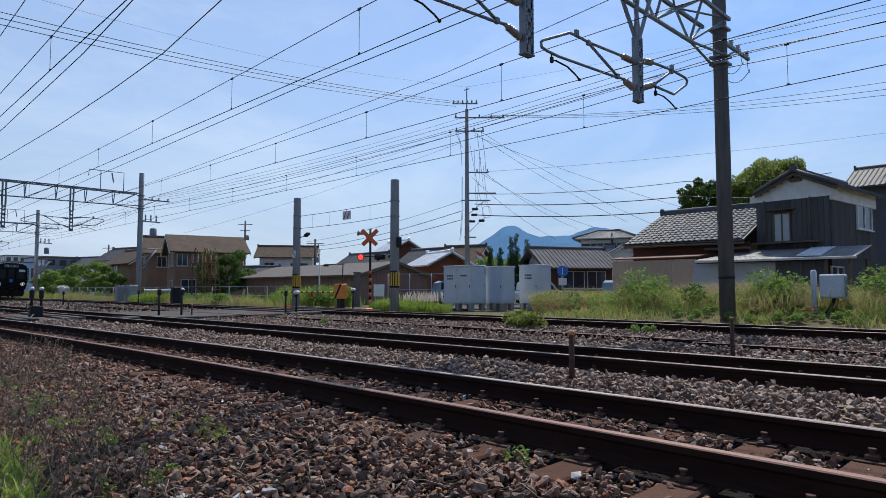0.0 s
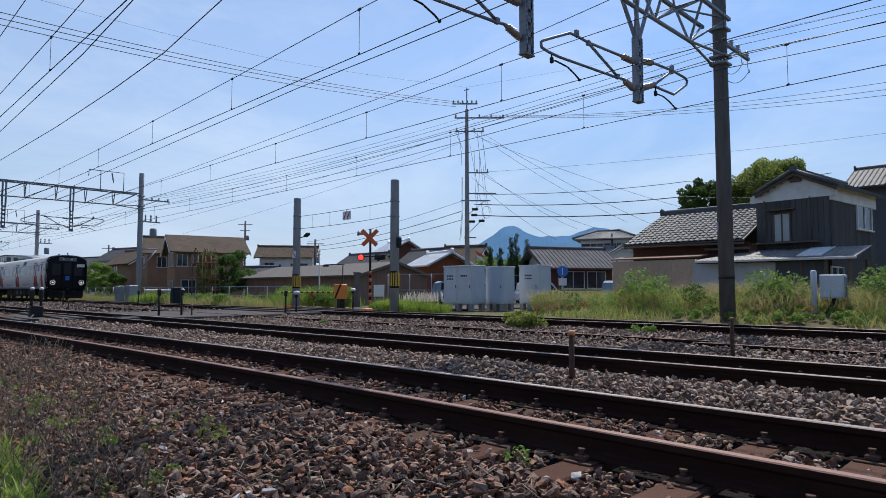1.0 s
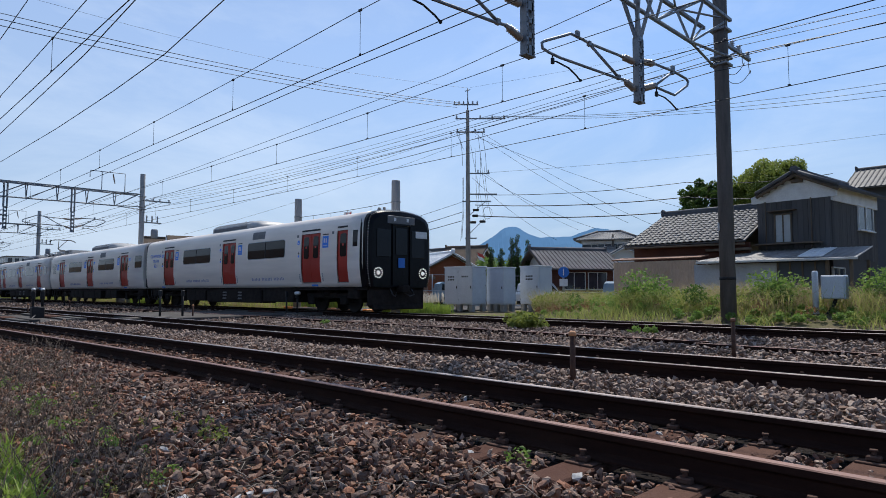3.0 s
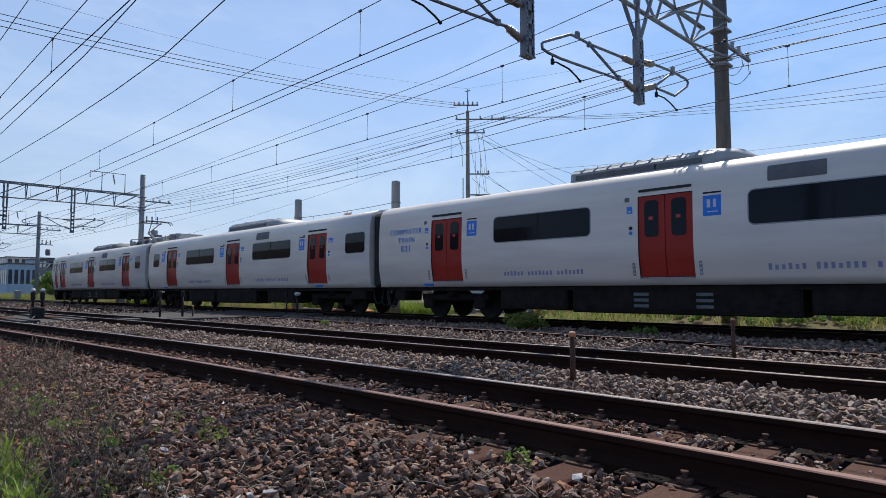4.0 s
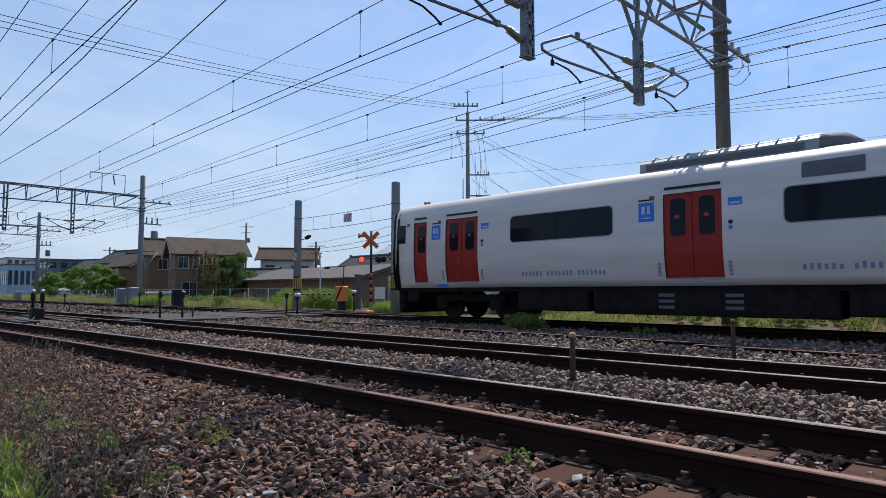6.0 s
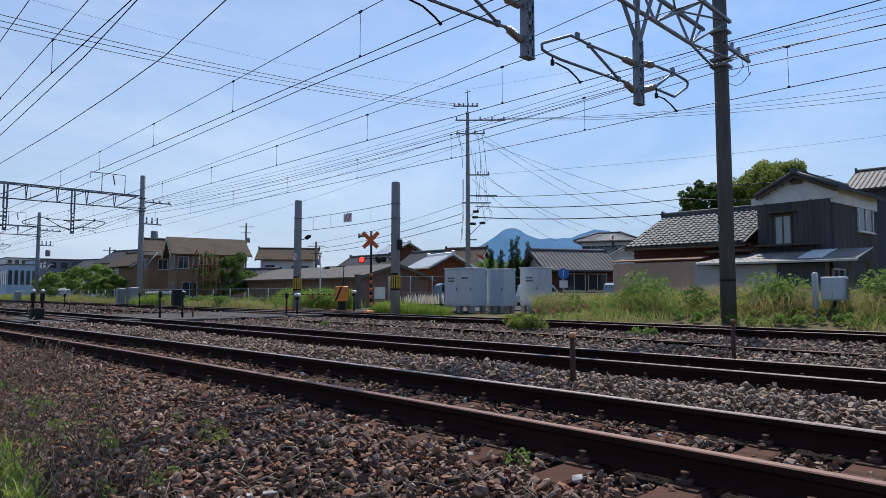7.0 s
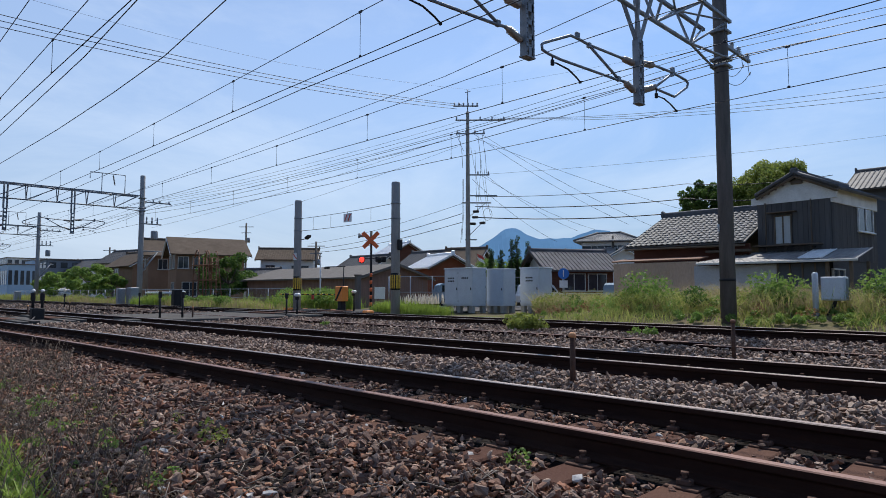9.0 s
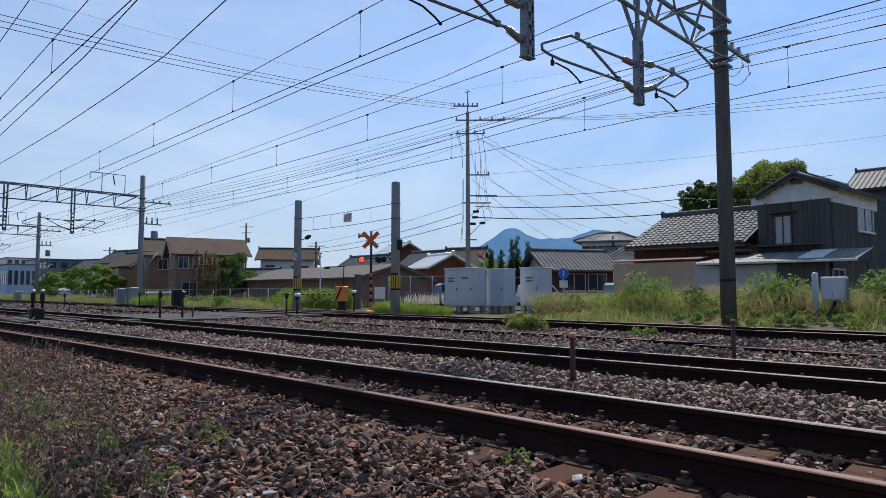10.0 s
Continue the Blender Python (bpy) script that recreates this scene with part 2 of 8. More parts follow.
def prism(bm, poly, axis_from, axis_to, mi=0):
    """poly: points at the start; the solid between two parallel shifts of it."""
    a = [bm.verts.new(Vector(p) + Vector(axis_from)) for p in poly]
    b = [bm.verts.new(Vector(p) + Vector(axis_to)) for p in poly]
    fs = [bm.faces.new(list(reversed(a))), bm.faces.new(b)]
    for i in range(len(a)):
        fs.append(bm.faces.new((a[i], a[(i + 1) % len(a)], b[(i + 1) % len(a)], b[i])))
    for f in fs:
        f.material_index = mi
    return bm


def raw_mesh(name, verts, faces, material, label="", category="", kind="stuff", index=None):
    """verts: (n, 3) array; faces: (m, 3 or 4) array."""
    me = bpy.data.meshes.new(name)
    v, f = np.asarray(verts, dtype=np.float32), np.asarray(faces, dtype=np.int32)
    k = f.shape[1]
    me.vertices.add(len(v))
    me.vertices.foreach_set("co", v.ravel())
    me.loops.add(f.size)
    me.loops.foreach_set("vertex_index", f.ravel())
    me.polygons.add(len(f))
    me.polygons.foreach_set("loop_start", np.arange(0, f.size, k, dtype=np.int32))
    for m in material if isinstance(material, (list, tuple)) else [material]:
        me.materials.append(m)
    if index is not None:
        me.polygons.foreach_set("material_index", np.asarray(index, dtype=np.int32))
    me.update(calc_edges=True)
    me.shade_flat()
    return tagged(new(name, me), label, category, "", kind)


rng = np.random.default_rng(7)

# ---- the lie of the land ----
TRACK_N, TRACK_S, TRACK_T = 3.72, 7.14, 14.47   # centre lines at x = 0
GAUGE = 1.067 + 0.065


def bend_n(x):
    x = np.asarray(x, dtype=float)
    return TRACK_N - 0.0023 * np.clip(-x - 1.0, 0, 40) ** 2 * (1 - 0.012 * np.clip(-x, 0, 40)) + 0.0


def bend_s(x):
    x = np.asarray(x, dtype=float)
    return TRACK_S + 0.04 - 0.026 * np.clip(-x - 1.0, 0, 45)


def land(x, y):
    """Height of the ground. The rail heads lie at 0."""
    x, y = np.asarray(x, dtype=float), np.asarray(y, dtype=float)
    shoulder = bend_n(x) - 1.05
    h = np.full(np.broadcast(x, y).shape, -0.215)
    # the shoulder falls towards the near side
    fall = np.clip((shoulder - y) / 2.4, 0, 1)
    h = h - 0.42 * fall ** 1.3
    # small troughs between the tracks
    mid = (bend_n(x) + bend_s(x)) / 2
    h = h + 0.07 * np.exp(-((y - mid) / 0.75) ** 2) + 0.03 * np.exp(-((y - 11.9) / 1.0) ** 2)
    # the weedy bank beyond the far track, lower near the crossing
    bank = np.clip((y - 16.6) / 2.2, 0, 1) * np.clip((30 - y) / 8, 0, 1)
    h = h + 0.42 * bank * np.clip((x + 17) / 6, 0, 1)
    return h


# ---- ground ----
def ground_sheet():
    near_x = np.concatenate([np.linspace(-4000, -160, 10), np.linspace(-120, -32, 23), np.arange(-30, 12, 0.5), np.linspace(14, 60, 12), np.linspace(160, 4000, 8)])
    near_y = np.concatenate([np.linspace(-4000, -60, 8), np.linspace(-30, -4, 8), np.arange(-3, 26, 0.4), np.linspace(27, 60, 12), np.linspace(90, 4400, 12)])
    gx, gy = np.meshgrid(near_x, near_y, indexing="ij")
    z = land(gx, gy)
    v = np.stack([gx, gy, z], -1).reshape(-1, 3)
    nx, ny = len(near_x), len(near_y)
    i, j = np.meshgrid(np.arange(nx - 1), np.arange(ny - 1), indexing="ij")
    a = (i * ny + j).ravel()
    f = np.stack([a, a + ny, a + ny + 1, a + 1], -1)
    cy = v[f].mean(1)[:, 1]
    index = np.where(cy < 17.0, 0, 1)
    return raw_mesh("ground", v, f, [SHADED_BALLAST_BED, SOIL], "stony ballast bed coloured as the shade between stones, with dry soil and grass beyond", "ground", "structure", index)


ground_sheet()
# unseen plain wall added to close the near side and darken the train's reflections
bm = bmesh.new()
box(bm, (-95, -13, 3.2), (130, 0.3, 8.4))
tagged(mesh_object("wall_south", bm, TIMBER), "unseen plain board wall added to darken reflections in the train side", "wall", "", "structure")


# ---- rails ----
RAIL_PROFILE = [(-0.0635, -0.153), (-0.0635, -0.142), (-0.02, -0.128), (-0.0075, -0.115), (-0.0075, -0.055), (-0.0325, -0.038), (-0.0325, -0.006), (-0.026, 0.0),
                (0.026, 0.0), (0.0325, -0.006), (0.0325, -0.038), (0.0075, -0.055), (0.0075, -0.115), (0.02, -0.128), (0.0635, -0.142), (0.0635, -0.153)]


def rail(path, label, top, group, zup=0.0):
    """A rolled steel rail along path(x) -> y, at the given stations."""
    xs, yf = path
    v, f, idx = [], [], []
    k = len(RAIL_PROFILE)
    for x in xs:
        y = float(yf(x))
        v += [(x, y + py, pz + zup) for py, pz in RAIL_PROFILE]
    for i in range(len(xs) - 1):
        for j in range(k):
            a, b = i * k + j, i * k + (j + 1) % k
            f.append((a, b, b + k, a + k))
            idx.append(1 if j in (6, 7, 8) else 0)
    ob = tagged(new("rail"), label, "rail", group)
    f, idx = np.array(f), np.array(idx)
    for name, k, m in (("rail_body", 0, RAIL_RUST), ("running_surface", 1, top)):
        p = raw_mesh(name, v, f[idx == k], m, "dull worn running surface" if k else "")
        p.parent = ob
        for key in ("kind", "category"):
            if key in p:
                del p[key]
    return ob


near_stations = np.concatenate([np.linspace(-130, -32, 12), np.arange(-30, 10, 1.0), np.linspace(12, 40, 6)])
for side in (-0.5, 0.5):
    rail((near_stations, lambda x, s=side: bend_n(x) + s * GAUGE), "rust-brown steel rail with a dull head on sleepers", RAIL_TOP_DULL if side < 0 else RAIL_TOP, "rails of the foreground track")
    rail((near_stations, lambda x, s=side: bend_s(x) + s * GAUGE), "brown steel rail with a shiny worn head", RAIL_TOP, "rails of the middle track")
    rail((near_stations, lambda x, s=side: TRACK_T + s * GAUGE), "dark steel rail on which the train runs", RAIL_TOP, "rails of the far track")
# spare lengths lying in the ballast between the tracks
rail((np.linspace(-40, -4.55, 12), lambda x: 10.93 + 0.006 * x * 0), "rusty unused rail half sunk in the ballast", RAIL_TOP_DULL, "spare rails in the ballast", -0.085)
rail((np.linspace(-4.7, 22, 8), lambda x: 10.70 + 0 * x), "rusty rail end lying in the ballast", RAIL_TOP_DULL, "spare rails in the ballast", -0.10)


# ---- sleepers with their fastenings ----
def sleeper_thing():
    bm = bmesh.new()
    box(bm, (0, 0, -0.075), (0.21, 2.1, 0.15), 0.012)
    ob = tagged(mesh_object("sleeper", bm, SLEEPER), "weathered rust-stained sleeper carrying the rails", "sleeper", "sleepers")
    for s in (-0.5, 0.5):
        bm = bmesh.new()
        box(bm, (0, s * GAUGE, 0.006), (0.17, 0.30, 0.012), 0.003)
        part("tie_plate", bm, IRON, ob)
        for d in (-1, 1):
            bm = bmesh.new()
            y = s * GAUGE + d * 0.092
            box(bm, (0, y, 0.028), (0.075, 0.052, 0.032), 0.007)
            rod(bm, (0, y, 0.04), (0, y, 0.066), 0.014, 0.014, 8)
            rod(bm, (0, y, 0.066), (0, y, 0.078), 0.022, 0.02, 8)
            part("rail_clip", bm, IRON, ob)
    return ob


first = sleeper_thing()
first.matrix_world = pose(-0.85, float(bend_n(-0.85)), -0.171, 0, 0, 0)
for i in range(-5, 50):
    x = -0.85 - 0.57 * i
    if i:
        slope = math.degrees(math.atan(float(bend_n(x + 0.5) - bend_n(x - 0.5))))
        copy_thing(first, pose(x + random.uniform(-0.012, 0.012), float(bend_n(x)), -0.171, 0, 0, slope + random.uniform(-1.2, 1.2)))
for i in range(-4, 40):
    x = -0.3 - 0.62 * i
    copy_thing(first, pose(x, float(bend_s(x)), -0.171, 0, 0, 1.5))
    copy_thing(first, pose(x + 0.1, TRACK_T, -0.171, 0, 0, 0))


# ---- ballast stones ----
def rock_shapes(count):
    phi = (1 + 5 ** 0.5) / 2
    v = np.array([(-1, phi, 0), (1, phi, 0), (-1, -phi, 0), (1, -phi, 0), (0, -1, phi), (0, 1, phi), (0, -1, -phi), (0, 1, -phi), (phi, 0, -1), (phi, 0, 1), (-phi, 0, -1), (-phi, 0, 1)])
    v = v / np.linalg.norm(v, axis=1)[:, None]
    f = np.array([(0, 11, 5), (0, 5, 1), (0, 1, 7), (0, 7, 10), (0, 10, 11), (1, 5, 9), (5, 11, 4), (11, 10, 2), (10, 7, 6), (7, 1, 8),
                  (3, 9, 4), (3, 4, 2), (3, 2, 6), (3, 6, 8), (3, 8, 9), (4, 9, 5), (2, 4, 11), (6, 2, 10), (8, 6, 7), (9, 8, 1)])
    out = []
    for _ in range(count):
        w = v * rng.uniform(0.7, 1.35, (12, 1)) + rng.normal(0, 0.16, (12, 3))
        # flat broken faces
        for _ in range(6):
            d = rng.normal(size=3)
            d /= np.linalg.norm(d)
            s = w @ d
            cut = rng.uniform(0.30, 0.62)
            w = w - np.outer(np.clip(s - cut, 0, None), d)
        out.append(w * np.array([1.0, rng.uniform(0.5, 0.95), rng.uniform(0.32, 0.6)]))
    return out, f


def turns(n):
    q = rng.normal(size=(n, 4))
    q /= np.linalg.norm(q, axis=1)[:, None]
    w, x, y, z = q.T
    return np.stack([np.stack([1 - 2 * (y * y + z * z), 2 * (x * y - w * z), 2 * (x * z + w * y)], -1),
                     np.stack([2 * (x * y + w * z), 1 - 2 * (x * x + z * z), 2 * (y * z - w * x)], -1),
                     np.stack([2 * (x * z - w * y), 2 * (y * z + w * x), 1 - 2 * (x * x + y * y)], -1)], 1)


def lying(n):
    """Turns of stones that mostly lie on a flat side."""
    a, b, t = rng.uniform(0, 2 * np.pi, n), rng.uniform(0, 2 * np.pi, n), rng.normal(0, 0.8, n)
    o, i = np.zeros(n), np.ones(n)
    rz = lambda w: np.stack([np.stack([np.cos(w), -np.sin(w), o], -1), np.stack([np.sin(w), np.cos(w), o], -1), np.stack([o, o, i], -1)], 1)
    rx = np.stack([np.stack([i, o, o], -1), np.stack([o, np.cos(t), -np.sin(t)], -1), np.stack([o, np.sin(t), np.cos(t)], -1)], 1)
    return rz(a) @ rx @ rz(b)


ROCKS, ROCK_FACES = rock_shapes(14)


def stones(name, x, y, z, size, material, label):
    n = len(x)
    kinds = rng.integers(0, len(ROCKS), n)
    base = np.stack(ROCKS)[kinds]
    r = lying(n)
    v = np.einsum("nij,nkj->nki", r, base) * size[:, None, None]
    v += np.stack([x, y, z], -1)[:, None, :]
    f = ROCK_FACES[None] + (np.arange(n) * 12)[:, None, None]
    return raw_mesh(name, v.reshape(-1, 3), f.reshape(-1, 3), material, label, "ballast")


def near_rail(x, y, clear):
    """Stones keep off the rail feet and the sleeper tops."""
    bad = np.zeros(len(x), bool)
    for c in (bend_n(x), bend_s(x), np.full(len(x), TRACK_T)):
        for s in (-0.5, 0.5):
            bad |= np.abs(y - c - s * GAUGE) < clear
    return bad


def on_sleeper(x, y):
    u = np.abs(((x + 0.85) / 0.57 + 0.5) % 1.0 - 0.5) * 0.57
    return (u < 0.135) & (np.abs(y - bend_n(x)) < 1.04)


def scatter(x0, x1, y0, y1, per_m2, smin, smax, name, material, label, lift=0.0):
    n = int((x1 - x0) * (y1 - y0) * per_m2)
    x, y = rng.uniform(x0, x1, n), rng.uniform(y0, y1, n)
    size = rng.uniform(smin, smax, n) * rng.choice([1.0, 0.7, 1.25], n, p=[0.6, 0.28, 0.12])
    bump = np.sin(x * 2.1 + 1.3 * np.sin(y * 3)) * 0.012 + np.sin(y * 4.3 + x) * 0.012
    z = land(x, y) + lift + bump + rng.uniform(-0.35, 1.35, n) * size
    keep = ~(near_rail(x, y, 0.085 + size * 0.8)) & ~(on_sleeper(x, y) & (rng.random(n) < 0.84))
    cross = (x > -28.2) & (x < -20.4) & (y > 2.2)
    keep &= ~cross
    return stones(name, x[keep], y[keep], z[keep], size[keep], material, label)


scatter(-9, 2.5, 0.3, 2.75, 1150, 0.021, 0.046, "foreground_ballast", STONE_RUSTY, "loose rusty brown crushed stone in the foreground")
scatter(-24, -9, 0.2, 2.6, 380, 0.028, 0.052, "foreground_ballast", STONE_RUSTY, "loose rusty brown crushed stone beside the track")
scatter(-12, 2.5, 2.6, 4.85, 820, 0.020, 0.040, "track_ballast", STONE_RUSTY, "rust-stained crushed stone between the sleepers", 0.018)
scatter(-24, -12, 2.0, 4.6, 260, 0.026, 0.044, "track_ballast", STONE_RUSTY, "rust-stained crushed stone between the sleepers", 0.0)
scatter(-13, 2.5, 4.45, 6.45, 760, 0.024, 0.048, "grey_ballast", STONE_GREY, "pale grey crushed stone between two tracks", 0.02)
scatter(-24, -13, 4.0, 6.2, 330, 0.03, 0.055, "grey_ballast", STONE_GREY, "pale grey crushed stone between two tracks", 0.02)
scatter(-20, 4, 6.4, 8.2, 300, 0.026, 0.046, "grey_ballast", STONE_GREY, "crushed stone between the rails", 0.0)
scatter(-20, 5, 8.0, 13.6, 270, 0.032, 0.060, "grey_ballast", STONE_GREY, "pale grey crushed stone between two tracks", 0.015)
scatter(-20, 6, 13.6, 16.6, 110, 0.032, 0.055, "grey_ballast", STONE_GREY, "crushed stone under the far track", -0.01)
scatter(-60, -28, 3.2, 16.2, 22, 0.06, 0.10, "grey_ballast", STONE_GREY, "crushed stone beyond the crossing", -0.02)
scatter(6, 20, 0.5, 16, 25, 0.06, 0.10, "grey_ballast", STONE_GREY, "crushed stone along the tracks", -0.02)
n_pale = 110
px_, py_ = rng.uniform(-9, 1, n_pale), rng.uniform(1.0, 6.0, n_pale)
ok = ~near_rail(px_, py_, 0.14)
stones("pale_stones", px_[ok], py_[ok], land(px_, py_)[ok] + 0.035, rng.uniform(0.03, 0.055, n_pale)[ok], STONE_PALE, "scattered pale whitish stones")


# ---- the commuter train ----
CAR_SKIN = mat("pale_silver_car_body", (0.83, 0.755, 0.68), (0.79, 0.715, 0.64), 0.4, 0.35, 0.0, metal=0.2, grain=1.4, stretch=(0.3, 1, 2.5), spec=0.2)
CAR_BLACK = mat("glossy_black_cab_front", (0.003, 0.0035, 0.006), (0.005, 0.006, 0.009), 0.2, 3, 0, spec=0.12)
DOOR_RED = mat("vermilion_red_door", (0.42, 0.034, 0.022), (0.37, 0.028, 0.019), 0.4, 1.2, 0.0, spec=0.25)
DOOR_EDGE = mat("black_rubber_seal", (0.02, 0.02, 0.02), (0.03, 0.03, 0.03), 0.7, 9, 0)
UNDER = mat("dark_underframe_steel", (0.014, 0.011, 0.010), (0.030, 0.024, 0.021), 0.85, 4, 0.3, spec=0.15)
WHEEL = mat("dark_wheel_steel", (0.02, 0.018, 0.017), (0.035, 0.03, 0.027), 0.7, 6, 0.2, spec=0.2)
ROOF_GREY = mat("grey_roof_equipment", (0.40, 0.41, 0.41), (0.32, 0.325, 0.33), 0.5, 3, 0.1)
ROOF_DARK = mat("dark_roof_equipment", (0.12, 0.125, 0.13), (0.17, 0.17, 0.175), 0.6, 4, 0.2)
LOGO_BLUE = mat("bright_blue_marking", (0.02, 0.24, 0.85), (0.025, 0.21, 0.74), 0.45, 5, 0)
FADED_BLUE = mat("faded_blue_marking", (0.24, 0.26, 0.45), (0.33, 0.34, 0.48), 0.5, 8, 0)
GANGWAY = mat("dark_gangway_rubber", (0.012, 0.012, 0.013), (0.018, 0.018, 0.02), 0.75, 6, 0.2)

HALF = 1.475
PROFILE = [(1.362, 0.92), (1.392, 1.09), (1.436, 1.34), (1.462, 1.52), (1.473, 1.68), (1.475, 2.10), (1.468, 2.45), (1.456, 2.78), (1.450, 2.90), (1.436, 3.10), (1.395, 3.26), (1.29, 3.40),
           (1.06, 3.51), (0.70, 3.58), (0.35, 3.615), (0.0, 3.63)]


def side_y(z):
    zs, ys = [p[1] for p in PROFILE], [p[0] for p in PROFILE]
    return float(np.interp(z, zs, ys))


def skin(xs, holes):
    """The shell of a car: a grid over the cross-section, with true openings on both sides."""
    bm = bmesh.new()
    ring = [(-y, z) for y, z in PROFILE] + [(y, z) for y, z in reversed(PROFILE[:-1])]
    zb = lambda j: (ring[j][1] + ring[j + 1][1]) / 2
    cols = [[bm.verts.new((x, y, z)) for y, z in ring] for x in xs]
    for i in range(len(xs) - 1):
        mx = (xs[i] + xs[i + 1]) / 2
        for j in range(len(ring) - 1):
            side = ring[j][0] + ring[j + 1][0]
            if abs(side) > 2.6 and any(a < mx < b and lo < zb(j) < hi for a, b, lo, hi in holes):
                continue
            f = bm.faces.new((cols[i][j], cols[i][j + 1], cols[i + 1][j + 1], cols[i + 1][j]))
            f.smooth = True
        bm.faces.new((cols[i + 1][0], cols[i + 1][-1], cols[i][-1], cols[i][0]))
    bm.faces.new(list(reversed(cols[0])))
    bm.faces.new(cols[-1])
    bmesh.ops.recalc_face_normals(bm, faces=bm.faces)
    return bm


def panel(x0, x1, z0, z1, sgn, depth, thick, steps=(1.09, 1.5, 1.62, 2.1, 2.45, 2.78, 2.9), r=0.0):
    """A curved panel that follows the car's side, set in by depth, with corners rounded to r."""
    zs = {z0, z1, *[z for z in steps if z0 < z < z1]}
    if r:
        zs |= {z for k in range(1, 5) for z in (z0 + r * (1 - math.cos(k * math.pi / 8)), z1 - r * (1 - math.cos(k * math.pi / 8)))}
    bm = bmesh.new()
    rows = []
    for z in sorted(zs):
        y = side_y(z) - depth
        q = max(0.0, r - min(z - z0, z1 - z))
        i = r - math.sqrt(max(0.0, r * r - q * q))
        rows.append([bm.verts.new((x, sgn * (y - d), z)) for x, d in ((x0 + i, 0), (x1 - i, 0), (x1 - i, thick), (x0 + i, thick))])
    for a, b in zip(rows[:-1], rows[1:]):
        for k in range(4):
            bm.faces.new((a[k], a[(k + 1) % 4], b[(k + 1) % 4], b[k]))
    bm.faces.new(rows[0])
    bm.faces.new(rows[-1])
    bmesh.ops.recalc_face_normals(bm, faces=bm.faces)
    return bm


def door_leaf(car, x0, x1, sgn, wide=True):
    leaf = part("door_leaf", panel(x0 + 0.008, x1 - 0.008, 1.105, 2.888, sgn, 0.028, 0.03), DOOR_RED, car)
    w0, w1 = (x0 + 0.15, x1 - 0.15) if wide else (x0 + 0.16, x1 - 0.10)
    part("door_window", panel(w0, w1, 1.98, 2.79, sgn, 0.018, 0.02, r=0.085), GLASS_DARK, leaf, "dark narrow window in the red door")
    part("sticker", panel((w0 + w1) / 2 - 0.06, (w0 + w1) / 2 + 0.04, 2.36, 2.43, sgn, 0.016, 0.004), RED_SIGN, leaf, "small red warning sticker")


def badge(car, x0, sgn, w=0.37):
    b = part("badge", panel(x0, x0 + w, 2.335, 2.76, sgn, -0.004, 0.006), LOGO_BLUE, car, "square blue badge with pale marks")
    part("badge_header", panel(x0, x0 + w, 2.80, 2.835, sgn, -0.006, 0.008), BLACK, b, "thin black strip above the badge")
    for a, c, lo, hi in ((0.08, 0.15, 2.51, 2.68), (0.21, 0.27, 2.51, 2.68), (0.08, 0.30, 2.41, 2.43)):
        part("badge_mark", panel(x0 + a, x0 + c, lo, hi, sgn, -0.008, 0.004), WHITE, b, "white mark")


def lettering(car, text, x_mid, z, size, sgn, material):
    cu = bpy.data.curves.new("lettering", "FONT")
    cu.body, cu.size, cu.align_x, cu.extrude, cu.space_character = text, size, "CENTER", 0.002, 1.28
    cu.materials.append(material)
    tmp = bpy.data.objects.new("lettering", cu)
    me = bpy.data.meshes.new_from_object(tmp)
    bpy.data.objects.remove(tmp)
    ob = new("lettering", me)
    ob.parent = car
    ob["label"] = "blue lettering " + text.lower()
    ob.matrix_local = pose(x_mid, sgn * (side_y(z + size * 0.3) + 0.006), z, 90, 0, 0 if sgn < 0 else 180)
    return ob


def wheelset_parts(car, x):
    bogie = bmesh.new()
    for s in (-1, 1):
        box(bogie, (x, s * 0.98, 0.62), (2.7, 0.12, 0.20), 0.03)
        for d in (-1.05, 1.05):
            box(bogie, (x + d, s * 1.0, 0.45), (0.42, 0.16, 0.34), 0.04)
        rod(bogie, (x, s * 0.95, 0.62), (x, s * 0.95, 0.92), 0.24, 0.24, 14)
    box(bogie, (x, 0, 0.60), (0.5, 2.0, 0.22), 0.03)
    b = part("bogie", bogie, UNDER, car, "dark steel bogie frame")
    for d in (-1.05, 1.05):
        bm = bmesh.new()
        for s in (-1, 1):
            lathe(bm, (x + d, s * 0.53 - 0.065, 0.43), [(0.0, 0.445 if s > 0 else 0.40), (0.02, 0.44), (0.11, 0.43), (0.13, 0.40)], 24, (0, 1, 0))
        rod(bm, (x + d, -0.7, 0.43), (x + d, 0.7, 0.43), 0.08, 0.08, 10)
        part("wheelset", bm, WHEEL, b, "steel wheels on an axle")


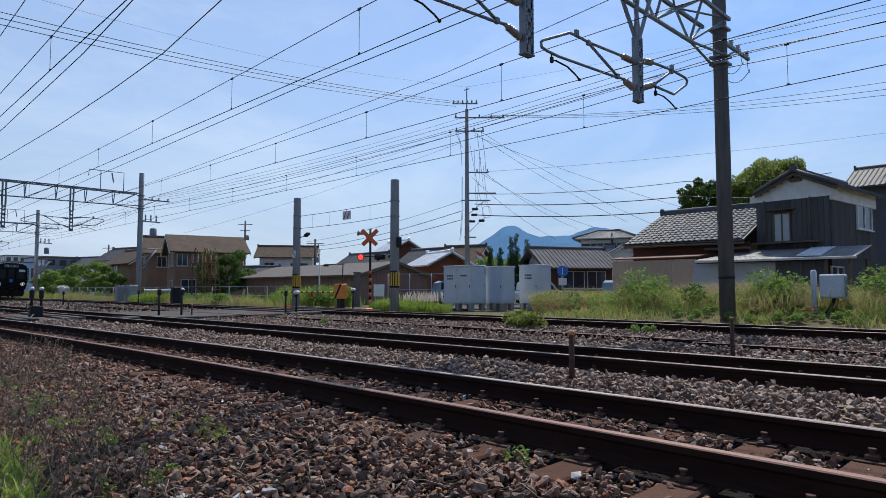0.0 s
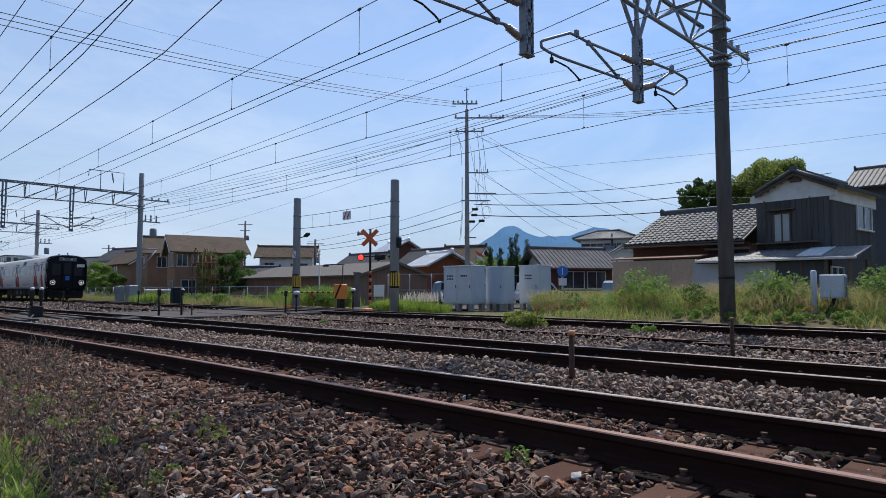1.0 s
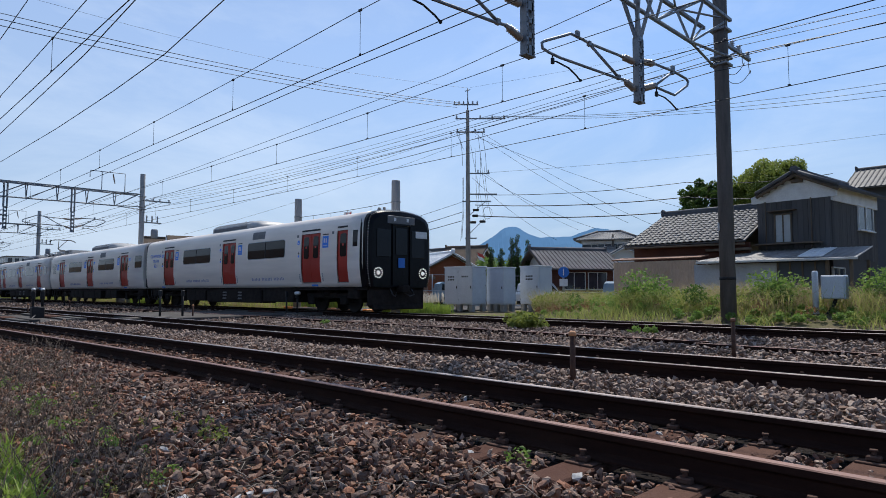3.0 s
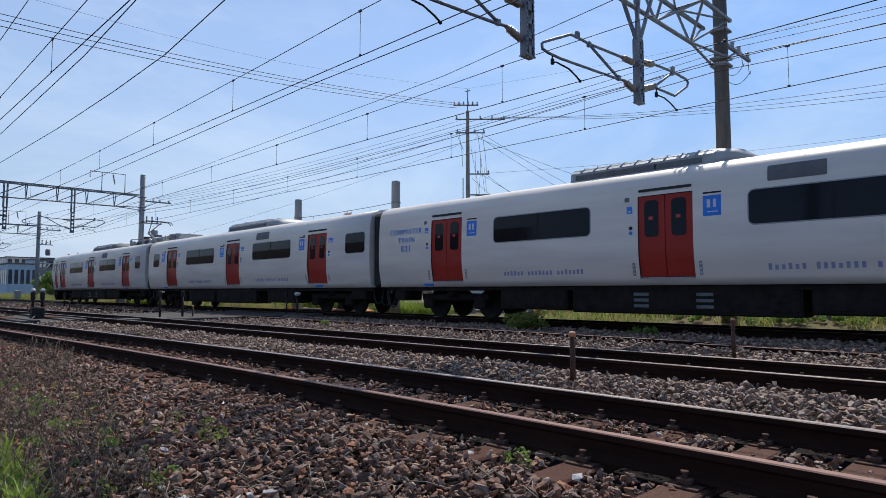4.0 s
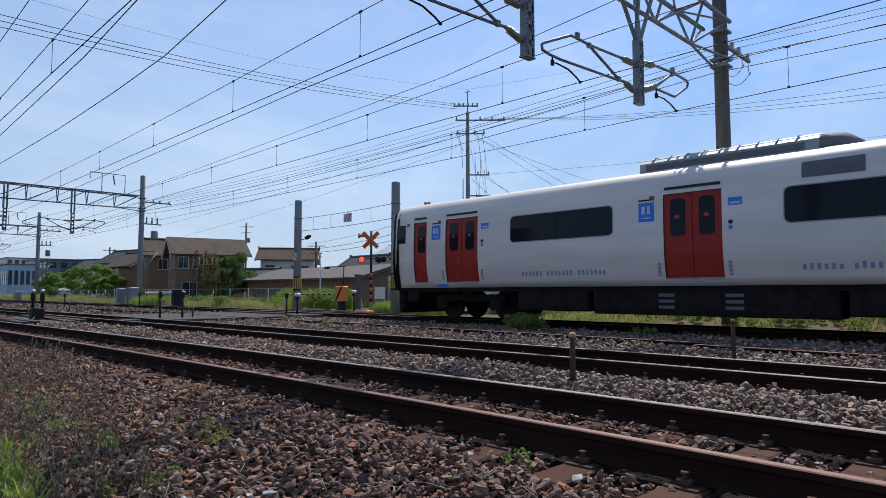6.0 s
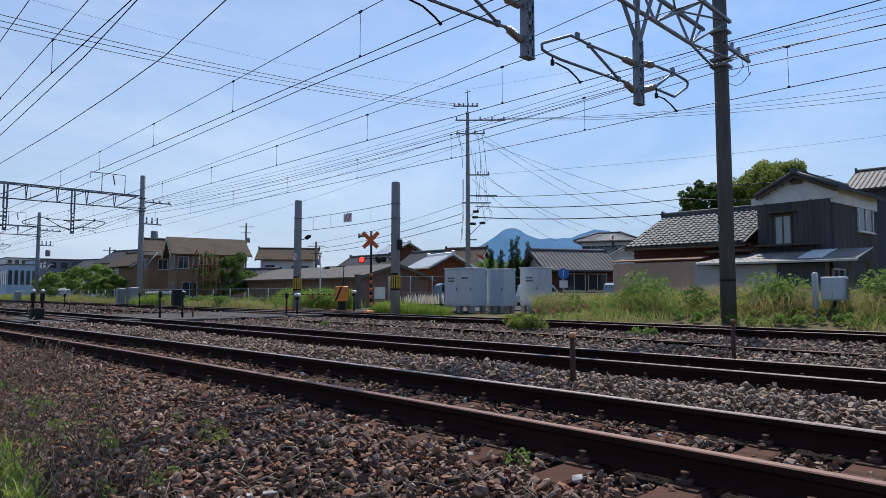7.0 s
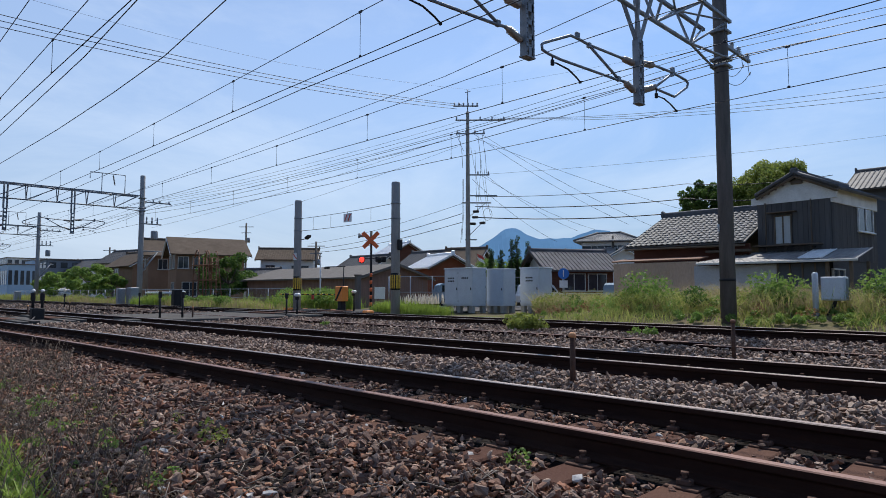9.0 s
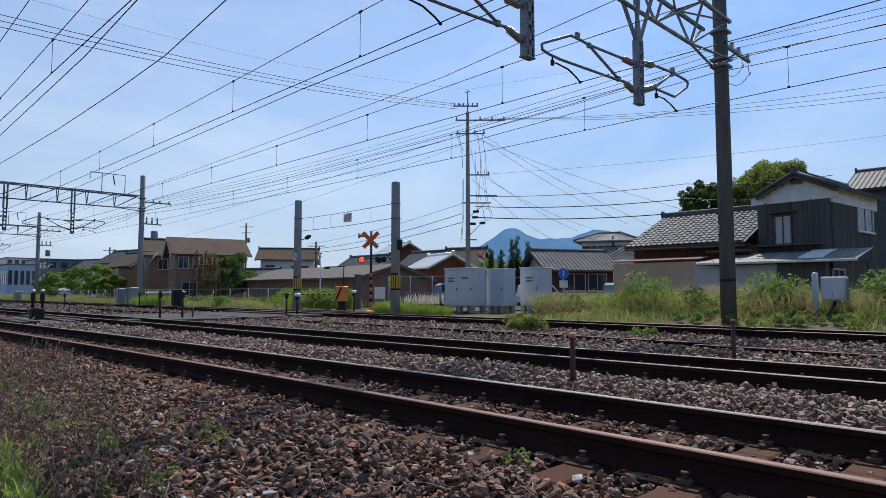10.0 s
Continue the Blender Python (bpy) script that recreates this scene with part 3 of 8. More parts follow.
def undergear(car, blocks):
    for x0, x1, z0, kind in blocks:
        for s in (-1, 1):
            bm = bmesh.new()
            box(bm, ((x0 + x1) / 2, s * 0.92, (z0 + 0.9) / 2), (x1 - x0, 0.72, 0.9 - z0), 0.03)
            p = part("equipment_case", bm, UNDER, car, "dark equipment case under the floor")
            for k in range(3 if x1 - x0 > 2.5 else 2):
                bm = bmesh.new()
                m = 3 if x1 - x0 > 2.5 else 2
                w = (x1 - x0) / m
                box(bm, (x0 + w * (k + 0.5), s * 1.282, (z0 + 0.88) / 2), (w - 0.08, 0.02, 0.72 - z0), 0.006)
                part("case_cover", bm, UNDER, p)
            for k in range(4 if kind else 0):
                for q in range(3):
                    bm = bmesh.new()
                    box(bm, (x0 + 0.4 + (x1 - x0 - 0.8) * k / 3, s * 1.298, (z0 + 0.9) / 2 - 0.13 + 0.13 * q), (0.36, 0.014, 0.07), 0.004)
                    part("louvre", bm, ROOF_DARK if k in (1, 2) else UNDER, p, "grey louvre slat")
    bm = bmesh.new()
    box(bm, (-10.03, 0, 0.87), (19.3, 2.5, 0.1))
    for s in (-1, 1):
        box(bm, (-10.03, s * 1.25, 0.86), (19.3, 0.08, 0.1))
    part("underframe", bm, UNDER, car)


def roof_cooler(car, x0, x1, cap):
    """A long low air-conditioning housing with a rounded end in the cap material and ribs on its top."""
    bm = bmesh.new()
    sec = [(-0.98, 3.50), (-0.95, 3.74), (-0.78, 3.86), (-0.4, 3.91), (0.4, 3.91), (0.78, 3.86), (0.95, 3.74), (0.98, 3.50)]
    prism(bm, [(0, y, z) for y, z in sec], (x0, 0, 0), (x1 - 0.5, 0, 0))
    c = part("roof_cooler", bm, ROOF_GREY, car, "pale grey ribbed air-conditioning housing on the roof")
    bm = bmesh.new()
    a = [(x1 - 0.5, y, z) for y, z in sec]
    b = [(x1 - 0.1, y * 0.9, 3.5 + (z - 3.5) * 0.86) for y, z in sec]
    d = [(x1 + 0.15, y * 0.8, 3.5 + (z - 3.5) * 0.4) for y, z in sec]
    vs = [[bm.verts.new(p) for p in r] for r in (a, b, d)]
    for r, q in zip(vs[:-1], vs[1:]):
        for k in range(len(sec)):
            bm.faces.new((r[k], r[(k + 1) % len(sec)], q[(k + 1) % len(sec)], q[k]))
    bm.faces.new(vs[-1])
    bmesh.ops.recalc_face_normals(bm, faces=bm.faces)
    part("end_cap", bm, cap, c, "rounded end of the housing", smooth=True)
    for k in range(9):
        x = x0 + 0.3 + (x1 - x0 - 1.2) * k / 8
        bm = bmesh.new()
        tube(bm, [(x, y, z + 0.005) for y, z in sec[1:-1]], 0.022, 6)
        part("roof_rib", bm, ROOF_GREY, c)
        bm = bmesh.new()
        box(bm, (x + 0.2, 0, 3.916), (0.2, 0.9, 0.02), 0.006)
        part("roof_fan_cover", bm, ROOF_DARK, c)
    for s in (-1, 1):
        for k in range(3):
            x = x0 + 0.7 + (x1 - x0 - 2.0) * k / 2
            bm = bmesh.new()
            box(bm, (x, s * 0.968, 3.62), (1.1, 0.03, 0.13), 0.006)
            part("grille", bm, ROOF_DARK, c, "dark side grille")


def pantograph(car, x):
    bm = bmesh.new()
    for s in (-1, 1):
        box(bm, (x, s * 0.62, 3.78), (2.0, 0.08, 0.07), 0.01)
    for d in (-0.8, 0.8):
        box(bm, (x + d, 0, 3.78), (0.08, 1.4, 0.07), 0.01)
    p = part("pantograph", bm, GALV_DARK, car, "raised single-arm pantograph")
    for d in (-0.85, 0.85):
        for s in (-1, 1):
            bm = bmesh.new()
            lathe(bm, (x + d, s * 0.62, 3.55), [(0, 0.05), (0.03, 0.08), (0.06, 0.05), (0.09, 0.08), (0.12, 0.05), (0.15, 0.08), (0.2, 0.05)], 10)
            part("insulator", bm, WHITE_INSULATOR, p)
    bm = bmesh.new()
    knee = (x - 0.95, 0, 4.36)
    rod(bm, (x + 0.55, 0, 3.84), knee, 0.06, 0.05, 8)
    rod(bm, (x + 0.3, 0.12, 3.84), (x - 0.85, 0.12, 4.30), 0.018, 0.018, 6)
    part("lower_arm", bm, ROOF_DARK, p)
    bm = bmesh.new()
    for s in (-1, 1):
        rod(bm, knee, (x + 0.35, s * 0.28, 4.92), 0.03, 0.026, 6)
    part("upper_arm", bm, ROOF_DARK, p)
    bm = bmesh.new()
    for d in (-0.15, 0.15):
        pts = [(x + 0.35 + d, y, z) for y, z in ((-0.92, 4.80), (-0.80, 4.93), (-0.62, 4.985), (0.62, 4.985), (0.80, 4.93), (0.92, 4.80))]
        tube(bm, pts, 0.022, 6)
    for s in (-1, 1):
        rod(bm, (x + 0.15, s * 0.4, 4.96), (x + 0.55, s * 0.4, 4.96), 0.015, 0.015, 6)
    part("collector_head", bm, BLACK, p)


def roof_gear(car, x0):
    bm = bmesh.new()
    box(bm, (x0, -0.35, 3.78), (0.34, 0.5, 0.34), 0.03)
    rod(bm, (x0 + 0.2, -0.3, 3.82), (x0 + 1.0, -0.3, 3.82), 0.12, 0.12, 14)
    box(bm, (x0 + 0.62, 0.3, 3.70), (0.8, 0.5, 0.24), 0.03)
    rod(bm, (x0 + 1.15, -0.3, 3.6), (x0 + 1.15, -0.3, 3.98), 0.05, 0.05, 10)
    part("roof_switchgear", bm, ROOF_GREY, car, "grey high-voltage switchgear on the roof")
    for dx, y, h in ((-2.9, -0.8, 0.42), (-2.2, -0.85, 0.30), (-0.9, -0.8, 0.34), (-0.45, -0.6, 0.40), (0.1, -0.75, 0.30)):
        bm = bmesh.new()
        lathe(bm, (x0 + dx, y, 3.52), [(0, 0.06)] + [(h * (k + 1) / 8, 0.10 if k % 2 else 0.065) for k in range(7)] + [(h, 0.04)], 10)
        part("roof_insulator", bm, WHITE_INSULATOR, car, "grey ribbed roof insulator")
    bm = bmesh.new()
    box(bm, (x0 - 0.25, -0.2, 3.86), (0.30, 0.36, 0.52), 0.03)
    rod(bm, (x0 - 2.9, -0.8, 3.95), (x0 - 0.9, -0.8, 3.86), 0.022, 0.022, 6)
    rod(bm, (x0 - 0.9, -0.8, 3.86), (x0 - 0.25, -0.4, 3.98), 0.022, 0.022, 6)
    part("roof_busbar", bm, ROOF_DARK, car, "dark busbar and breaker on the roof")
    bm = bmesh.new()
    for y in (-0.7, 0.7):
        tube(bm, [(x0 - 3.0, y, 3.66), (x0 - 1.6, y, 3.70), (x0, y, 3.70)], 0.025, 6)
    part("roof_cable", bm, CABLE, car)


def cab_front(car, face, sgn):
    """The black cab end: face is its x, sgn the way it looks."""
    black = bmesh.new()
    ring = [(-y, z) for y, z in PROFILE] + [(y, z) for y, z in reversed(PROFILE[:-1])]
    rows = []
    for dx, k, dz in ((-0.16, 1.004, 0.0), (0.12, 0.995, 0.0), (0.22, 0.955, -0.02), (0.27, 0.88, -0.05)):
        rows.append([black.verts.new((face + sgn * dx, y * k, 0.92 + (z - 0.92) * (k + (1 - k) * 0.45) - 0.02)) for y, z in ring])
    m = len(ring)
    for a, b in zip(rows[:-1], rows[1:]):
        for i in range(m):
            black.faces.new((a[i], a[(i + 1) % m], b[(i + 1) % m], b[i]))
    black.faces.new(rows[-1])
    bmesh.ops.recalc_face_normals(black, faces=black.faces)
    front = part("cab_front", black, CAR_BLACK, car, "glossy black cab front ringed with white dots")
    fx = face + sgn * 0.27
    # recessed centre door with its frame
    bm = bmesh.new()
    for y in (-0.40, 0.40):
        box(bm, (fx + sgn * 0.02, y, 2.0), (0.08, 0.05, 2.1), 0.01)
    box(bm, (fx + sgn * 0.02, 0, 3.06), (0.08, 0.85, 0.05), 0.01)
    part("gangway_frame", bm, CAR_BLACK, front)
    for y, w in ((-0.78, 0.62), (0.0, 0.52), (0.78, 0.62)):
        bm = bmesh.new()
        box(bm, (fx + sgn * 0.012, y, 2.42 if y else 2.5), (0.03, w, 0.95), 0.01)
        part("windscreen", bm, GLASS_DARK, front, "dark windscreen pane")
    bm = bmesh.new()
    box(bm, (fx + sgn * 0.006, 0, 3.24), (0.03, 1.25, 0.27), 0.012)
    disp = part("destination_display", bm, ROOF_DARK, front, "dark grey destination display with unlit marks")
    for y, w in ((-0.3, 0.1), (0.28, 0.1)):
        bm = bmesh.new()
        box(bm, (fx + sgn * 0.024, y, 3.25), (0.006, w, 0.12))
        part("display_mark", bm, WHITE, disp)
    bm = bmesh.new()
    box(bm, (fx + sgn * 0.03, 0.93, 2.77), (0.02, 0.55, 0.24), 0.006)
    part("number_panel", bm, WHITE, front, "pale grey panel behind the windscreen")
    for s in (-1, 1):
        bm = bmesh.new()
        lathe(bm, (fx + sgn * 0.0, s * 1.02, 1.40), [(0, 0.07), (0.03, 0.065), (0.045, 0.04)], 18, (sgn, 0, 0))
        lamp = part("headlight", bm, LAMP_WHITE, front, "lit round headlight")
        bm = bmesh.new()
        for k in range(14):
            a = 2 * math.pi * k / 14
            lathe(bm, (fx + sgn * 0.012, s * 1.02 + 0.17 * math.cos(a), 1.40 + 0.17 * math.sin(a)), [(0, 0.026), (0.012, 0.02)], 8, (sgn, 0, 0))
        part("light_ring", bm, LAMP_WHITE, lamp, "ring of small white lights")
    bm = bmesh.new()
    pts = []
    for (y0, z0), (y1, z1) in zip(ring[:-1], ring[1:]):
        d = math.hypot(y1 - y0, z1 - z0)
        c = max(1, round(d / 0.085))
        pts += [(y0 + (y1 - y0) * i / c, z0 + (z1 - z0) * i / c) for i in range(c)]
    pts += [(-1.3 + 0.1 * i, 0.96) for i in range(8)] + [(0.6 + 0.1 * i, 0.96) for i in range(8)]
    for y, z in pts:
        k = 0.968 if z > 0.97 else 0.96
        lathe(bm, (face + sgn * 0.19, y * k, 0.95 + (z - 0.92) * 0.972), [(0, 0.016), (0.03, 0.013)], 6, (sgn, 0, 0))
    part("dot_border", bm, WHITE, front, "border of small white dots")
    bm = bmesh.new()
    box(bm, (fx + sgn * 0.03, 0.0, 1.75), (0.012, 0.3, 0.34), 0.004)
    part("front_badge", bm, BLUE_SIGN, front, "dark blue badge")
    bm = bmesh.new()
    box(bm, (face + sgn * 0.02, 0, 0.55), (0.28, 2.5, 0.70), 0.10)
    box(bm, (face + sgn * 0.14, 0, 0.22), (0.10, 2.3, 0.16), 0.03)
    part("skirt", bm, UNDER, front, "black skirt with snow plough")
    bm = bmesh.new()
    box(bm, (face + sgn * 0.36, 0, 0.84), (0.5, 0.30, 0.26), 0.04)
    rod(bm, (face + sgn * 0.1, 0, 0.84), (face + sgn * 0.5, 0, 0.84), 0.09, 0.09, 10)
    part("coupler", bm, UNDER, front, "dark steel coupler")
    for y in (-0.45, 0.5):
        bm = bmesh.new()
        tube(bm, [(face + sgn * 0.22, y, 0.86), (face + sgn * 0.38, y * 1.05, 0.66), (face + sgn * 0.34, y * 0.7, 0.60), (face + sgn * 0.24, y * 0.4, 0.72)], 0.022, 6)
        part("brake_hose", bm, CABLE, front)


def train_car(cab, doors, windows, badges, text, cooler, pans, gear, name_label):
    """One car; its local origin is the front coupling line on the rail heads, and it reaches back to x = -20."""
    car = thing("train_car", (0, 0, 0), name_label, "train car", "cars of the commuter train")
    a, b = -19.85, -0.36
    if cab == "front":
        b = -0.42
    if cab == "rear":
        a = -19.62
    holes = [(x0, x1, 1.09, 2.90) for x0, x1, _ in doors]
    xs = sorted({a, b, *[x for h in holes for x in h[:2]]})
    part("body", skin(xs, holes), CAR_SKIN, car, "smooth pale silver-beige body shell")
    for sgn in (-1, 1):
        for x0, x1, n in doors:
            mid = (x0 + x1) / 2
            bm = panel(x0 - 0.05, x1 + 0.05, 1.06, 2.93, sgn, 0.075, 0.01)
            part("door_seal", bm, DOOR_EDGE, car)
            if n == 2:
                door_leaf(car, x0, mid, sgn)
                door_leaf(car, mid, x1, sgn)
            else:
                door_leaf(car, x0, x1, sgn, False)
            bm = panel(x0 + 0.02, x1 - 0.02, 2.99, 3.05, sgn, -0.012, 0.03, r=0.02)
            part("door_header", bm, DOOR_EDGE, car, "black rain strip above the door")
            bm = panel(x0 - 0.32, x0 - 0.20, 2.80, 2.90, sgn, -0.006, 0.02, r=0.02)
            part("side_lamp", bm, ROOF_DARK, car, "small dark side lamp")
            if n == 2:
                side, away = (x0, -1) if text else (x1, 1)
                lo, hi = sorted((side + away * 0.13, side + away * (0.27 if text else 0.40)))
                bm = panel(lo, hi, 2.53, 2.69, sgn, -0.003, 0.006)
                notice = part("door_notice", bm, LOGO_BLUE, car, "small blue illegible notice")
                part("notice_mark", panel(lo + 0.03, hi - 0.03, 2.56, 2.60, sgn, -0.006, 0.006), WHITE, notice, "pale illegible marking")
                for z, m in ((2.20, BLACK), (2.09, LOGO_BLUE)):
                    bm = bmesh.new()
                    rod(bm, (side + away * 0.17, sgn * (side_y(z) - 0.01), z), (side + away * 0.17, sgn * (side_y(z) + 0.012), z), 0.042, 0.042, 12)
                    part("door_button", bm, m, car, "round push button beside the door")
            bm = bmesh.new()
            box(bm, ((x0 + x1) / 2, sgn * (side_y(1.06) + 0.006), 1.075), (x1 - x0, 0.05, 0.02))
            part("door_step", bm, GALV, car)
            if n == 2:
                for xh in (x0 - 0.13, x1 + 0.13):
                    bm = panel(xh - 0.035, xh + 0.035, 1.13, 1.42, sgn, -0.003, 0.01)
                    h = part("hand_plate", bm, GALV, car, "small steel plate beside the door")
                    for z in (1.18, 1.27, 1.36):
                        part("plate_hole", panel(xh - 0.015, xh + 0.015, z - 0.015, z + 0.015, sgn, -0.006, 0.006), WHITE, h)
        for x0, x1 in windows:
            part("window_seal", panel(x0 - 0.02, x1 + 0.02, 2.08, 2.80, sgn, -0.005, 0.02, r=0.13), ROOF_GREY, car, "pale window surround")
            w = part("window", panel(x0 + 0.004, x1 - 0.004, 2.104, 2.776, sgn, -0.009, 0.02, r=0.11), GLASS_DARK, car, "dark tinted window")
            if x1 - x0 > 2:
                part("window_post", panel(x0 + 1.44, x0 + 1.50, 2.115, 2.765, sgn, -0.0115, 0.01), BLACK, w)
        for x0 in badges:
            badge(car, x0, sgn)
        for x0, x1, z, k in ((-8.0, -5.4, 1.20, 0.13), (-14.6, -12.1, 1.20, 0.13)):
            n = 22
            for i in range(n):
                if i in (6, 14):
                    continue
                x = x0 + (x1 - x0) * i / n
                part("marking_bar", panel(x - 0.031, x + 0.031, z, z + k * random.uniform(0.7, 1.0), sgn, -0.003, 0.006), FADED_BLUE, car, "small faded blue bar")
        part("roof_side_grille", panel(-7.99, -6.97, 2.92, 3.22, sgn, -0.010, 0.03, (3.1,), 0.02), ROOF_DARK, car, "dark side grille above the window")
        for x in (-17.8, -3.6):
            part("car_plate", panel(x, x + 0.42, 0.95, 1.02, sgn, -0.004, 0.006), LOGO_BLUE, car, "small blue plate")
        if text and sgn < 0:
            lettering(car, "COMMUTER", -18.56, 2.56, 0.228, sgn, LOGO_BLUE)
            lettering(car, "TRAIN", -18.52, 2.30, 0.225, sgn, LOGO_BLUE)
            lettering(car, "821", -18.52, 2.02, 0.265, sgn, LOGO_BLUE)
    wheelset_parts(car, -3.1)
    wheelset_parts(car, -16.9)
    undergear(car, gear)
    for x0, x1 in cooler:
        # the rear car's end cap is darkened, its shade put into the colour
        roof_cooler(car, x0, x1, ROOF_DARK if cab == "rear" else ROOF_GREY)
    if pans:
        pantograph(car, pans)
        roof_gear(car, -1.75)
        bm = bmesh.new()
        box(bm, (-3.6, 0, 3.66), (2.6, 1.4, 0.10), 0.02)
        part("roof_plinth", bm, ROOF_DARK, car)
    if cab:
        cab_front(car, -0.42 if cab == "front" else -19.62, 1 if cab == "front" else -1)
        bm = bmesh.new()
        x = -0.75 if cab == "front" else -19.25
        rod(bm, (x - 0.7, 0.3, 3.55), (x - 0.7, 0.3, 3.86), 0.05, 0.05, 8)
        rod(bm, (x, -0.5, 3.5), (x, -0.5, 3.70), 0.09, 0.06, 10)
        part("roof_aerial", bm, ROOF_DARK, car, "stubby roof aerials")
        for sgn in (-1, 1):
            x0, x1 = (-0.98, -0.72) if cab == "front" else (-19.55, -19.16)
            part("cab_window", panel(x0, x1, 2.3, 2.86, sgn, -0.008, 0.012), GLASS_DARK, car, "dark cab side window")
    if not cab:
        bm = bmesh.new()
        prism(bm, [(0, -0.75, 3.5), (0, 0.75, 3.5), (0, 0.7, 3.92), (0, -0.7, 3.92)], (-19.1, 0, 0), (-18.0, 0, 0))
        prism(bm, [(0, -0.75, 3.5), (0, 0.75, 3.5), (0, 0.6, 3.86), (0, -0.6, 3.86)], (-18.0, 0, 0), (-17.75, 0, 0))
        bmesh.ops.recalc_face_normals(bm, faces=bm.faces)
        rb = part("roof_resistor", bm, ROOF_GREY, car, "grey louvred box on the roof")
        for k in range(4):
            bm = bmesh.new()
            box(bm, (-18.55, -0.74, 3.62 + 0.07 * k), (0.95, 0.02, 0.03))
            part("louvre", bm, ROOF_DARK, rb)
    if cab != "front":
        bm = bmesh.new()
        box(bm, (-0.1, 0, 2.14), (0.52, 2.66, 2.44), 0.10)
        part("gangway", bm, GANGWAY, car, "dark rubber gangway between the cars")
        for y, x, w, d in ((-1.15, 0.42, 0.34, 0.52), (-0.95, 0.30, 0.40, 0.60), (-1.1, -0.30, 0.36, 0.50), (-0.7, -0.42, 0.40, 0.58), (0.8, 0.1, 0.5, 0.5)):
            bm = bmesh.new()
            tube(bm, [(x + w * math.cos(a) / 2, y + 0.05 * math.cos(a), 0.88 - d * math.sin(a) ** 0.7) for a in [math.pi * k / 10 for k in range(11)]], 0.022, 6)
            part("jumper_cable", bm, CABLE, car, "sagging black jumper cable")
    return car


GEAR_A = [(-14.9, -12.75, 0.32, 0), (-12.6, -7.5, 0.28, 1), (-7.35, -5.0, 0.34, 0), (-19.3, -18.75, 0.5, 0), (-1.5, -0.9, 0.5, 0)]
GEAR_B = [(-14.9, -12.1, 0.30, 0), (-11.9, -8.2, 0.28, 0), (-7.3, -5.2, 0.34, 0), (-1.6, -0.8, 0.5, 0)]
car_1 = train_car("front", [(-1.9, -1.28, 1), (-4.2, -2.95, 2), (-10.72, -9.47, 2), (-17.40, -16.15, 2)], [(-8.35, -5.38), (-14.95, -11.95)], [-2.80, -9.25, -15.95], True,
                  [(-12.8, -8.7)], None, GEAR_A, "leading silver train car with a black cab front and red doors")
car_2 = train_car("", [(-4.08, -2.85, 2), (-10.66, -9.42, 2), (-17.33, -16.08, 2)], [(-8.25, -5.28), (-14.9, -11.88), (-1.70, -0.62), (-19.15, -18.38)], [-4.67, -11.28, -18.02], False,
                  [(-11.5, -7.3)], None, GEAR_B, "middle silver train car with red doors and dark windows")
car_3 = train_car("rear", [(-4.13, -2.92, 2), (-10.72, -9.47, 2), (-17.40, -16.14, 2), (-18.77, -18.20, 1)], [(-8.30, -5.33), (-14.97, -11.95), (-1.95, -1.20)], [-4.72, -11.3, -17.98], False,
                  [(-11.5, -7.3)], -3.2, GEAR_A, "rear silver train car with a raised pantograph and red doors")

TRAIN_START, TRAIN_SPEED = -77.4, 20.3


def motions():
    for i, car in enumerate((car_1, car_2, car_3)):
        walk(car, [(t, pose(TRAIN_START - 20.0 * i + TRAIN_SPEED * t, TRACK_T, 0.0)) for t in range(0, 11)])


# ---- overhead line: portals, posts, arms ----
PORTAL_X = (-6.75, -50.5, -82.0)


def lattice_beam(parent, y0, y1, z0, z1, half):
    """A three-chord truss: one chord below and two above, tied at even nodes."""
    step = 1.87
    nodes = []
    y = 15.6
    while y > y0:
        nodes.append(y)
        y -= step
    nodes.reverse()
    bm = bmesh.new()
    rod(bm, (0, y0, z0), (0, 15.7, z0 + 0.08), 0.05, 0.05, 8)
    part("chord", bm, GALV_DARK, parent)
    for s in (-1, 1):
        bm = bmesh.new()
        box(bm, (s * half, (y0 + y1) / 2, z1), (0.09, y1 - y0, 0.09), 0.008)
        part("chord", bm, GALV_DARK, parent)
        for k, a in enumerate(nodes):
            b = nodes[k + 1] if k + 1 < len(nodes) else y1 - 0.1
            for e, r in ((a, 0.034), (b, 0.03)):
                bm = bmesh.new()
                rod(bm, (0, a, z0 + 0.05), (s * half, e, z1), r, r, 6)
                part("brace", bm, GALV_DARK, parent)
        bm = bmesh.new()
        rod(bm, (0, 15.6, z0 + 0.08), (s * 0.19, y1 + 0.25, z0 + (0.16 if s > 0 else -0.04)), 0.035, 0.035, 6)
        part("end_stay", bm, GALV_DARK, parent)
    for k, a in enumerate(nodes):
        b = nodes[k + 1] if k + 1 < len(nodes) else y1 - 0.1
        s = 1 if k % 2 else -1
        bm = bmesh.new()
        box(bm, (0, a, z1), (2 * half, 0.07, 0.05), 0.006)
        part("tie", bm, GALV_DARK, parent)
        bm = bmesh.new()
        rod(bm, (-s * half, a, z1), (s * half, b, z1), 0.026, 0.026, 6)
        part("lacing", bm, GALV_DARK, parent)


